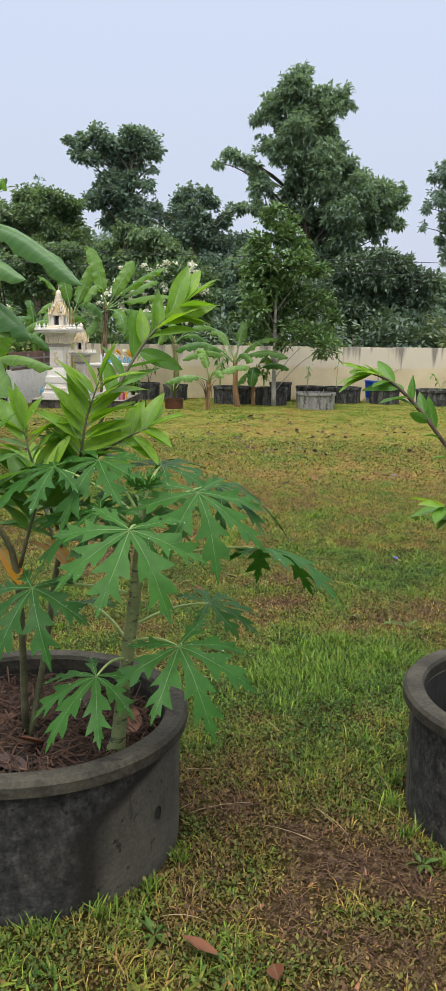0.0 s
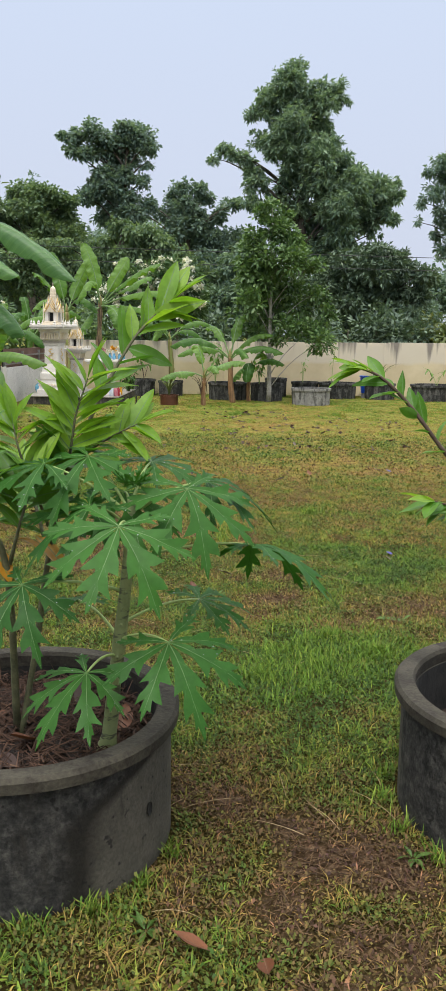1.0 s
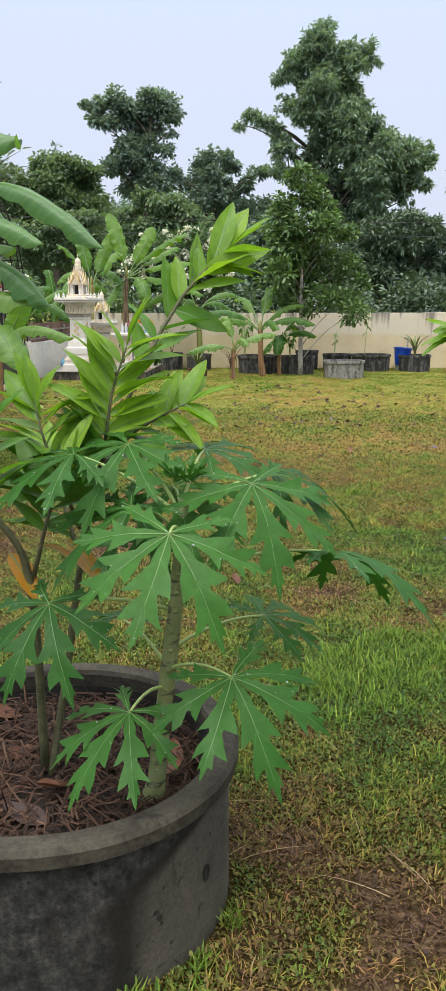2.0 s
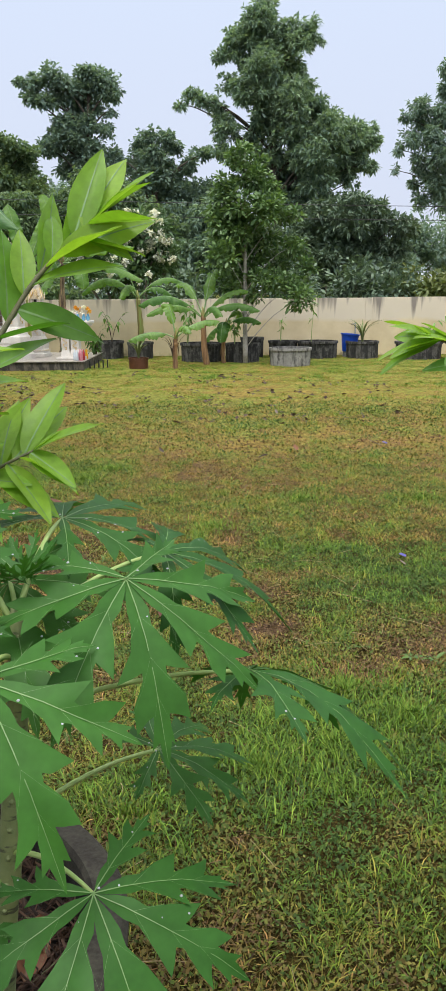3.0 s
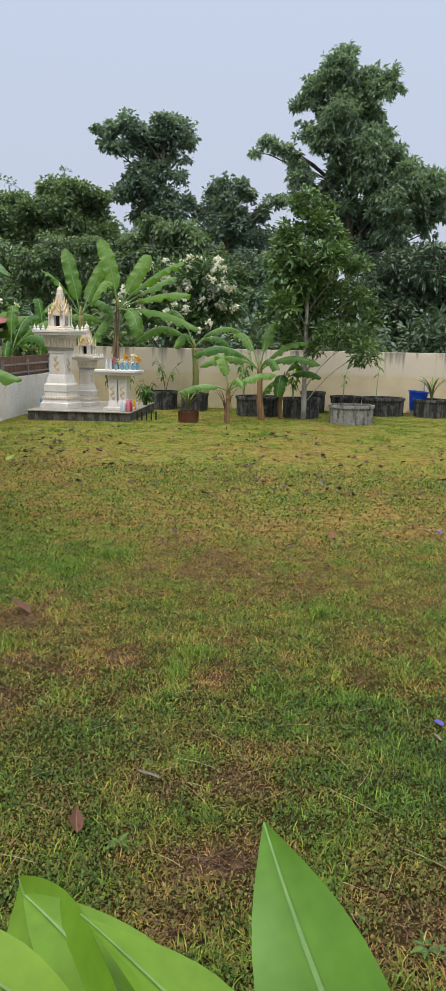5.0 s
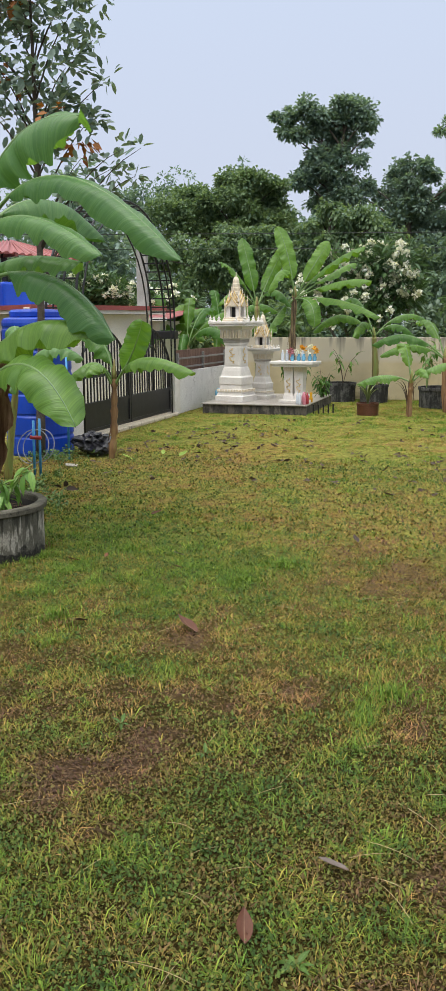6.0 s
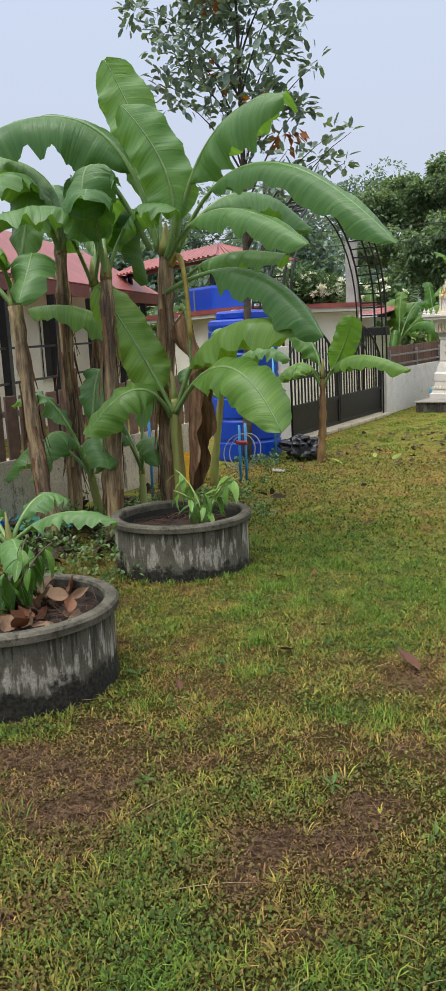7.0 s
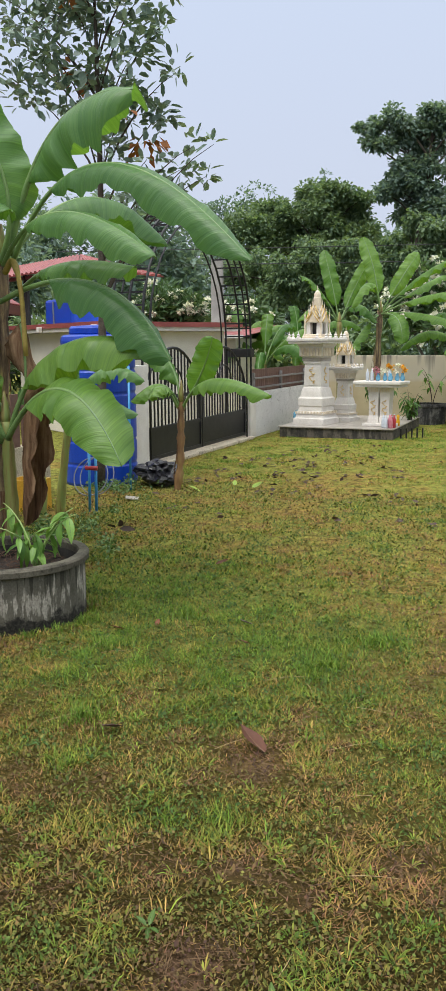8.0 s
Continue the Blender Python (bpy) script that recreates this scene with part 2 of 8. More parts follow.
M["net"] = plain("turquoise_net", (0.02, 0.20, 0.22), (0.05, 0.34, 0.36), 30, 0.6)
M["wire"] = plain("wire", (0.02, 0.02, 0.02), (0.03, 0.03, 0.03), 5, 0.6)
M["dark"] = plain("dark_opening", (0.012, 0.012, 0.012), (0.02, 0.02, 0.02), 5, 0.8)
M["bark"] = plain("grey_bark", (0.10, 0.09, 0.075), (0.25, 0.235, 0.20), 12, 0.9, bump=0.8, fine=40, dist=0.02)
M["bark_pale"] = plain("pale_bark", (0.26, 0.24, 0.21), (0.46, 0.43, 0.39), 10, 0.9, bump=0.6, fine=40, dist=0.02)
M["bark_dark"] = plain("dark_bark", (0.045, 0.035, 0.028), (0.10, 0.08, 0.06), 12, 0.9, bump=0.8, fine=40, dist=0.02)
M["stem_brown"] = plain("brown_woody_stem", (0.05, 0.03, 0.02), (0.11, 0.07, 0.05), 25, 0.8, bump=0.5, fine=70)
k = Mat("green_grey_papaya_stem")
col = k.ramp(k.noise(14, 6), [(0.3, (0.12, 0.155, 0.055)), (0.7, (0.24, 0.27, 0.115))])
col = k.mix(k.ramp(k.noise(20, 4, (1.0, 1.0, 3.4), 0.5), [(0.55, (0, 0, 0)), (0.61, (0.85, 0.85, 0.85))]), col, (0.035, 0.035, 0.022))
k.bump(k.noise(50, 5), 0.5, 0.006)
M["papaya_stem"] = k.finish(col, 0.6)
k = Mat("rain_drop")
k.b.inputs["Transmission Weight"].default_value = 0.6
M["drop"] = k.finish((0.85, 0.88, 0.9), 0.04, spec=0.8)
M["papaya_stalk"] = plain("pale_green_stalk", (0.22, 0.32, 0.09), (0.32, 0.42, 0.14), 12, 0.5)
M["vein"] = plain("pale_leaf_vein", (0.10, 0.20, 0.05), (0.15, 0.27, 0.075), 20, 0.5, bump=0.0)
M["dead_vein"] = plain("dry_leaf_vein", (0.12, 0.06, 0.03), (0.20, 0.11, 0.06), 20, 0.7, bump=0.0)
M["papaya_leaf"] = leafy("papaya_leaf", (0.017, 0.074, 0.012), (0.046, 0.145, 0.022), 0.46, False, 25, None, 0.28, 3.0, 0.17)
M["shrub_leaf"] = leafy("soursop_leaf", (0.060, 0.175, 0.020), (0.14, 0.30, 0.038), 0.42, False, 30, None, 0.42, 2.0)
M["shrub_young"] = leafy("bright_young_leaf", (0.15, 0.31, 0.024), (0.255, 0.42, 0.045), 0.42, False, 30, None, 0.48, 2.0)
M["shrub_old"] = leafy("orange_old_leaf", (0.40, 0.16, 0.01), (0.55, 0.32, 0.03), 0.5, False, 30, None, 0.25, 2.0)
M["durian_leaf"] = leafy("dark_sapling_leaf", (0.028, 0.090, 0.014), (0.105, 0.215, 0.036), 0.42, False, 30, None, 0.3, 2.0, 0.3)
M["shrub_twig"] = plain("green_grey_twig", (0.055, 0.062, 0.026), (0.13, 0.125, 0.06), 30, 0.7, fine=120)
M["sapling_leaf"] = leafy("sapling_leaf", (0.09, 0.21, 0.04), (0.22, 0.39, 0.085), 0.4, False, 30, None, 0.3, 2.0)


def banana_leaf_material(name, dark, light, through_light, spec=0.5):
    k = Mat(name)
    f = k.math("ADD", k.math("MULTIPLY", k.random(), 0.5), k.math("MULTIPLY", k.world_noise(2.5, 3), 0.5))
    col = k.ramp(f, [(0.2, dark), (0.8, light)])
    uv = k.n.new("ShaderNodeUVMap")

    def ribs(across, along, detail):
        mp = k.n.new("ShaderNodeMapping")
        mp.inputs["Scale"].default_value = (across, along, 1.0)
        k.l.new(uv.outputs[0], mp.inputs[0])
        t = k.n.new("ShaderNodeTexNoise")
        t.inputs["Scale"].default_value, t.inputs["Detail"].default_value = 1.0, detail
        k.l.new(mp.outputs[0], t.inputs["Vector"])
        return t.outputs["Fac"]

    fine, broad = ribs(1.5, 95.0, 3.0), ribs(1.2, 16.0, 2.0)
    col = k.mix(1.0, col, k.ramp(fine, [(0.3, (0.74, 0.78, 0.74)), (0.7, (1.16, 1.12, 1.10))]), "MULTIPLY")
    col = k.mix(1.0, col, k.ramp(broad, [(0.3, (0.76, 0.82, 0.78)), (0.7, (1.16, 1.10, 1.06))]), "MULTIPLY")
    k.bump(k.math("ADD", k.math("MULTIPLY", fine, 0.25), broad), 0.55, 0.016)
    return k.finish(col, 0.38, spec=spec, through_light=through_light, tint=(1.4, 1.35, 0.40))


M["banana"] = banana_leaf_material("banana_leaf", (0.075, 0.190, 0.060), (0.165, 0.320, 0.110), 0.42)
M["banana_young"] = banana_leaf_material("young_banana_leaf", (0.095, 0.225, 0.045), (0.200, 0.350, 0.080), 0.45)
M["banana_far"] = banana_leaf_material("far_banana_leaf", (0.062, 0.170, 0.034), (0.170, 0.315, 0.070), 0.48, 0.35)
k = Mat("dry_banana_leaf")
col = k.ramp(k.noise(16, 7, (1.0, 1.0, 0.12), 0.7), [(0.34, (0.060, 0.030, 0.017)), (0.5, (0.18, 0.100, 0.055)), (0.66, (0.34, 0.22, 0.13))])
k.bump(k.noise(22, 6, (1.0, 1.0, 0.15)), 0.9, 0.02)
M["banana_dry"] = k.finish(col, 0.85, spec=0.2, through_light=0.12)
M["banana_rib"] = plain("banana_midrib", (0.12, 0.22, 0.065), (0.19, 0.29, 0.10), 8, 0.4)


def pseudostem_material():
    k = Mat("banana_pseudostem")
    runs = k.noise(20, 7, (1.0, 1.0, 0.07), 0.7)
    col = k.ramp(runs, [(0.34, (0.030, 0.020, 0.015)), (0.44, (0.115, 0.074, 0.048)), (0.53, (0.27, 0.185, 0.11)), (0.61, (0.42, 0.31, 0.15)), (0.70, (0.36, 0.37, 0.12))])
    col = k.mix(1.0, col, k.ramp(k.noise(50, 4, (1, 1, 0.3)), [(0.3, (0.7, 0.7, 0.7)), (0.7, (1.1, 1.1, 1.1))]), "MULTIPLY")
    k.bump(k.noise(16, 5, (1, 1, 0.15)), 0.7, 0.02)
    return k.finish(col, 0.75)


M["pseudostem"] = pseudostem_material()
k = Mat("green_banana_stem")
col = k.ramp(k.noise(22, 6, (1.0, 1.0, 0.06), 0.65), [(0.34, (0.07, 0.045, 0.022)), (0.44, (0.20, 0.15, 0.05)), (0.54, (0.24, 0.25, 0.07)), (0.66, (0.22, 0.29, 0.085))])
k.bump(k.noise(16, 5, (1, 1, 0.12)), 0.4, 0.01)
M["greenstem"] = k.finish(col, 0.55)
M["yellowstalk"] = plain("yellowed_stalk", (0.22, 0.15, 0.03), (0.42, 0.32, 0.07), 9, 0.6)
k = Mat("reddish_banana_stem")
col = k.ramp(k.noise(22, 6, (1.0, 1.0, 0.07), 0.65), [(0.34, (0.06, 0.030, 0.016)), (0.46, (0.19, 0.10, 0.045)), (0.58, (0.25, 0.14, 0.06)), (0.72, (0.28, 0.20, 0.07))])
k.bump(k.noise(16, 5, (1, 1, 0.12)), 0.5, 0.012)
M["redstem"] = k.finish(col, 0.65)
# distance haze put into the crown colours: lifted pale and blue-green
M["hazy_tall_leaf"] = leafy("hazy_tall_tree_leaf", (0.108, 0.180, 0.155), (0.275, 0.380, 0.265), 0.55, True, 20, (0.36, 0.40, 0.20), 0.4, 0.5)
M["hazy_leaf"] = leafy("hazy_tree_leaf", (0.110, 0.180, 0.168), (0.235, 0.325, 0.262), 0.6, True, 20, None, 0.38, 0.5)
# darker leaf colour: shade below the tall tree put into the foliage
M["shade_leaf"] = leafy("shaded_tree_leaf", (0.050, 0.088, 0.066), (0.165, 0.235, 0.150), 0.5, True, 20, (0.26, 0.28, 0.14), 0.22, 0.8)
# vine foliage also lightened and blued to carry the haze
M["hazy_vine_leaf"] = leafy("hazy_vine_hedge_leaf", (0.085, 0.150, 0.095), (0.225, 0.315, 0.160), 0.6, True, 20, (0.36, 0.36, 0.14), 0.38, 0.6)
M["jack_leaf"] = leafy("jackfruit_leaf", (0.045, 0.100, 0.038), (0.180, 0.290, 0.100), 0.42, True, 20, (0.24, 0.30, 0.09), 0.25, 1.5)
M["almond_leaf"] = leafy("broad_dark_leaf", (0.100, 0.160, 0.135), (0.25, 0.335, 0.26), 0.4, True, 20, None, 0.2, 1.0)
M["orange_leaf"] = leafy("withered_orange_leaf", (0.22, 0.07, 0.015), (0.38, 0.15, 0.03), 0.6, True, 20, None, 0.2)
M["frangi_leaf"] = leafy("frangipani_leaf", (0.045, 0.095, 0.04), (0.11, 0.19, 0.075), 0.45, True, 20, None, 0.2)
M["petal"] = leafy("white_petal", (0.72, 0.72, 0.66), (0.85, 0.85, 0.80), 0.6, True, 20, None, 0.2)
M["scrub_leaf"] = leafy("pale_scrub_leaf", (0.07, 0.11, 0.035), (0.19, 0.22, 0.08), 0.6, True, 20, None, 0.2, 0.6)
M["fallen"] = leafy("fallen_brown_leaf", (0.075, 0.024, 0.010), (0.16, 0.058, 0.022), 0.6, False, 40, None, 0.05)
M["fallen_dark"] = leafy("fallen_dark_leaf", (0.03, 0.018, 0.014), (0.08, 0.045, 0.035), 0.7, False, 40, None, 0.05)
M["fallen_pale"] = leafy("fallen_pale_leaf", (0.12, 0.095, 0.08), (0.21, 0.165, 0.14), 0.7, False, 40, None, 0.05)
M["petal_blue"] = plain("violet_petal", (0.045, 0.04, 0.20), (0.09, 0.08, 0.30), 30, 0.6)
M["fallen_tan"] = leafy("fallen_tan_leaf", (0.055, 0.030, 0.017), (0.21, 0.125, 0.070), 0.7, False, 40, None, 0.05)
M["fallen_green"] = leafy("fallen_green_leaf", (0.25, 0.38, 0.06), (0.35, 0.48, 0.10), 0.6, False, 40, None, 0.2)


def ground_material():
    """Thin lawn: soil, straw and low green growth, in broad patches."""
    k = Mat("lawn_soil")
    dry = k.attr("dry")
    soil = k.ramp(k.noise(34, 9, rough=0.72), [(0.34, (0.012, 0.007, 0.004)), (0.52, (0.085, 0.052, 0.028)), (0.70, (0.27, 0.185, 0.115))])
    mat = k.ramp(k.noise(85, 7, rough=0.7), [(0.34, (0.007, 0.006, 0.002)), (0.52, (0.046, 0.036, 0.010)), (0.70, (0.15, 0.105, 0.030))])
    col = k.mix(k.ramp(dry, [(0.55, (0, 0, 0)), (0.85, (1, 1, 1))]), mat, soil)
    # yellower growth of the far lawn, with grazing-view brightness put into its colour
    lit_turf = k.ramp(k.noise(30, 9, rough=0.75), [(0.32, (0.10, 0.070, 0.020)), (0.52, (0.29, 0.212, 0.055)), (0.70, (0.43, 0.32, 0.10))])
    lush = k.ramp(k.noise(30, 9, rough=0.75), [(0.32, (0.075, 0.085, 0.020)), (0.52, (0.245, 0.255, 0.056)), (0.70, (0.37, 0.36, 0.09))])
    lit_turf = k.mix(k.ramp(dry, [(0.40, (0, 0, 0)), (0.66, (1, 1, 1))]), lush, lit_turf)
    # shade between grass clumps put into the colour as dark and bright noise
    clump_shade = k.ramp(k.noise(9, 7, rough=0.7), [(0.36, (0.28, 0.26, 0.24)), (0.50, (0.95, 0.95, 0.95)), (0.66, (1.35, 1.32, 1.25))])
    col = k.mix(k.attr("lit_turf"), col, k.mix(1.0, lit_turf, clump_shade, "MULTIPLY"))
    k.bump(k.noise(60, 8), 0.9, 0.03)
    return k.finish(col, 0.95, spec=0.05)


def grass_material(name, gain, spread, stops, gloss):
    """Blades or leaflets, green to straw as the place is drier, each one a little off."""
    k = Mat(name)
    f = k.math("ADD", k.attr("dry"), k.math("MULTIPLY", k.math("SUBTRACT", k.island(), 0.5), spread))
    col = k.ramp(f, [(p, (c[0] * gain * 1.05, c[1] * gain, c[2] * gain * 1.5)) for p, c in stops])
    own = k.math("FRACT", k.math("MULTIPLY", k.island(), 17.3), 0.0)
    col = k.mix(1.0, col, k.ramp(own, [(0.0, (0.58, 0.60, 0.58)), (0.7, (1.0, 1.0, 1.0)), (1.0, (1.60, 1.52, 1.60))]), "MULTIPLY")
    return k.finish(col, 0.55, spec=gloss, through_light=0.16, tint=(1.2, 1.2, 0.6))


def back_wall_material():
    """Cream render, whitewashed along the top, with grey rain runs."""
    k = Mat("cream_boundary_wall")
    sep = k.n.new("ShaderNodeSeparateXYZ")
    k.l.new(k.tc.outputs["Object"], sep.inputs[0])
    z = sep.outputs["Z"]
    col = k.ramp(k.noise(1.5, 6), [(0.3, (0.52, 0.43, 0.27)), (0.7, (0.66, 0.56, 0.37))])
    edge = k.math("ADD", z, k.math("MULTIPLY", k.math("SUBTRACT", k.noise(1.2, 3), 0.5), 0.25))
    col = k.mix(k.ramp(edge, [(0.78, (0, 0, 0)), (0.86, (0.75, 0.75, 0.75))]), col, (0.62, 0.56, 0.46))
    runs = k.noise(5.0, 5, (1.0, 1.0, 0.05))
    reach = k.math("ADD", runs, k.math("MULTIPLY", k.math("SUBTRACT", z, 1.05), 0.38))
    col = k.mix(k.ramp(reach, [(0.56, (0, 0, 0)), (0.70, (0.8, 0.8, 0.8))]), col, (0.15, 0.13, 0.12))
    foot = k.math("ADD", k.noise(4, 5), k.math("MULTIPLY", z, -1.2))
    col = k.mix(k.ramp(foot, [(0.42, (0, 0, 0)), (0.62, (0.7, 0.7, 0.7))]), col, (0.16, 0.13, 0.10))
    k.bump(k.noise(40, 5), 0.25, 0.004)
    return k.finish(col, 0.85, spec=0.25)


M["ground"] = ground_material()
M["grass"] = grass_material("grass_blade", 1.35, 0.42, ((0.0, (0.074, 0.148, 0.013)), (0.2, (0.128, 0.190, 0.017)), (0.36, (0.182, 0.165, 0.022)), (0.52, (0.236, 0.164, 0.034)), (0.70, (0.200, 0.108, 0.036)), (0.95, (0.095, 0.055, 0.029))), 0.15)
M["weed"] = grass_material("weed_leaflet", 0.90, 0.50, ((0.0, (0.050, 0.110, 0.014)), (0.25, (0.098, 0.155, 0.019)), (0.42, (0.168, 0.168, 0.025)), (0.58, (0.165, 0.122, 0.028)), (0.74, (0.135, 0.078, 0.028)), (0.95, (0.080, 0.045, 0.025))), 0.2)
M["weed_broad"] = leafy("broad_weed_leaf", (0.045, 0.105, 0.015), (0.10, 0.175, 0.026), 0.5, False, 30, None, 0.25, 2.0)
M["straw_pale"] = plain("pale_dry_stalk", (0.30, 0.21, 0.10), (0.46, 0.36, 0.20), 20, 0.8)
M["backwall"] = back_wall_material()
M["lowwall"] = concrete_stained("white_low_wall", (0.66, 0.65, 0.63), (0.76, 0.75, 0.73), (0.14, 0.13, 0.12), 0.70)
M["greywall"] = concrete_stained("grey_render_wall", (0.44, 0.385, 0.29), (0.58, 0.515, 0.40), (0.16, 0.14, 0.11), 0.64)

# ---- geometry helpers ----
RNG = np.random.default_rng(7)


def part(name, bm, material, parent=None, label="", smooth=False):
    """Links a bmesh as one mesh object under a thing or a part."""
    me = bpy.data.meshes.new(name)
    bm.to_mesh(me)
    bm.free()
    for m in material if isinstance(material, (list, tuple)) else [material]:
        me.materials.append(m)
    if smooth:
        me.polygons.foreach_set("use_smooth", [True] * len(me.polygons))
    ob = new(name, me)
    if parent is not None:
        ob.parent = parent
    if label:
        ob["label"] = label
    return ob


def raw(name, verts, faces, material, parent=None, label="", smooth=False, index=None, uv=None):
    """The same from plain arrays."""
    me = bpy.data.meshes.new(name)
    me.from_pydata([tuple(v) for v in verts], [], [tuple(f) for f in faces])
    for m in material if isinstance(material, (list, tuple)) else [material]:
        me.materials.append(m)
    if smooth:
        me.polygons.foreach_set("use_smooth", [True] * len(me.polygons))
    if index is not None:
        me.polygons.foreach_set("material_index", index)
    if uv is not None:
        lay = me.uv_layers.new(name="UVMap")
        li = np.empty(len(me.loops), dtype=np.int32)
        me.loops.foreach_get("vertex_index", li)
        lay.data.foreach_set("uv", np.asarray(uv, dtype=np.float32)[li].ravel())
    ob = new(name, me)
    if parent is not None:
        ob.parent = parent
    if label:
        ob["label"] = label
    return ob


def share(name, mesh, parent, m, label=""):
    """One more object on a mesh that is already there."""
    ob = new(name, mesh)
    ob.parent = parent
    ob.matrix_basis = m
    if label:
        ob["label"] = label
    return ob


def thing(name, at, label, category, group="", rz=0.0, kind=""):
    e = new(name)
    e.matrix_world = pose(*at, 0, 0, rz)
    return tagged(e, label, category, group, kind)


def box(bm, x0, y0, z0, x1, y1, z1, bevel=0.0):
    r = bmesh.ops.create_cube(bm, size=1.0, matrix=Matrix.Translation(((x0 + x1) / 2, (y0 + y1) / 2, (z0 + z1) / 2)) @ Matrix.Diagonal((x1 - x0, y1 - y0, z1 - z0, 1)))
    if bevel:
        es = {e for v in r["verts"] for e in v.link_edges}
        bmesh.ops.bevel(bm, geom=list(es), offset=bevel, segments=2, affect="EDGES", profile=0.5)
    return bm


def boxed(*a, bevel=0.0):
    return box(bmesh.new(), *a, bevel=bevel)


def lathe(profile, n=40, square=False, wobble=0.0, seed=0, cap=True):
    """Turns (radius, height) pairs round z; square makes a four-sided pier."""
    bm = bmesh.new()
    rows = []
    for r, z in profile:
        row = []
        for i in range(n):
            a = 2 * math.pi * i / n
            if square:
                c, s = math.cos(a + math.pi / 4), math.sin(a + math.pi / 4)
                k = r / max(abs(c), abs(s))
                row.append(bm.verts.new((k * c, k * s, z)))
            else:
                rr = r * (1 + wobble * noise.noise(Vector((math.cos(a) * 2 + seed, math.sin(a) * 2, z * 6))))
                row.append(bm.verts.new((rr * math.cos(a), rr * math.sin(a), z)))
        rows.append(row)
    for a, b in zip(rows, rows[1:]):
        for i in range(n):
            bm.faces.new((a[i], a[(i + 1) % n], b[(i + 1) % n], b[i]))
    if cap and profile[0][0] > 1e-4:
        bm.faces.new(list(reversed(rows[0])))
    if cap and profile[-1][0] > 1e-4:
        bm.faces.new(rows[-1])
    bmesh.ops.remove_doubles(bm, verts=bm.verts, dist=1e-5)
    return bm


def tube_arrays(points, radii, n=7, seed=0, rough=0.0):
    """A tapered tube along points: verts, faces."""
    pts = [Vector(p) for p in points]
    vs, fs = [], []
    side = None
    for i, p in enumerate(pts):
        t = (pts[min(i + 1, len(pts) - 1)] - pts[max(i - 1, 0)]).normalized()
        if side is None:
            side = t.orthogonal().normalized()
        side = (side - t * side.dot(t)).normalized()
        other = t.cross(side)
        for j in range(n):
            a = 2 * math.pi * j / n
            r = radii[i] * (1 + rough * noise.noise(Vector((p.x * 9 + seed, p.z * 9 + j * 1.7, p.y * 9))))
            vs.append(p + side * (r * math.cos(a)) + other * (r * math.sin(a)))
    for i in range(len(pts) - 1):
        for j in range(n):
            k = (j + 1) % n
            fs.append((i * n + j, i * n + k, (i + 1) * n + k, (i + 1) * n + j))
    fs.append(tuple(range(n - 1, -1, -1)))
    fs.append(tuple((len(pts) - 1) * n + j for j in range(n)))
    return vs, fs


def tube(name, points, radii, material, parent, n=7, label="", rough=0.0, seed=0):
    if isinstance(radii, (int, float)):
        radii = [radii] * len(points)
    v, f = tube_arrays(points, radii, n, seed, rough)
    return raw(name, v, f, material, parent, label, True)


def bez(a, b, c, n):
    """n+1 points of a curve from a to c that passes b half way."""
    a, b, c = Vector(a), Vector(b), Vector(c)
    k = b * 2 - (a + c) * 0.5
    return [a * (1 - t) ** 2 + k * (2 * t * (1 - t)) + c * t * t for t in (i / n for i in range(n + 1))]


def chain(points, per=4):
    """A smooth line through many points (Catmull-Rom)."""
    p = [Vector(q) for q in points]
    p = [p[0] * 2 - p[1]] + p + [p[-1] * 2 - p[-2]]
    out_pts = []
    for i in range(1, len(p) - 2):
        for j in range(per):
            t = j / per
            out_pts.append(0.5 * ((2 * p[i]) + (p[i + 1] - p[i - 1]) * t + (2 * p[i - 1] - 5 * p[i] + 4 * p[i + 1] - p[i + 2]) * t * t + (3 * p[i] - p[i - 1] - 3 * p[i + 1] + p[i + 2]) * t ** 3))
    out_pts.append(p[-2])
    return out_pts


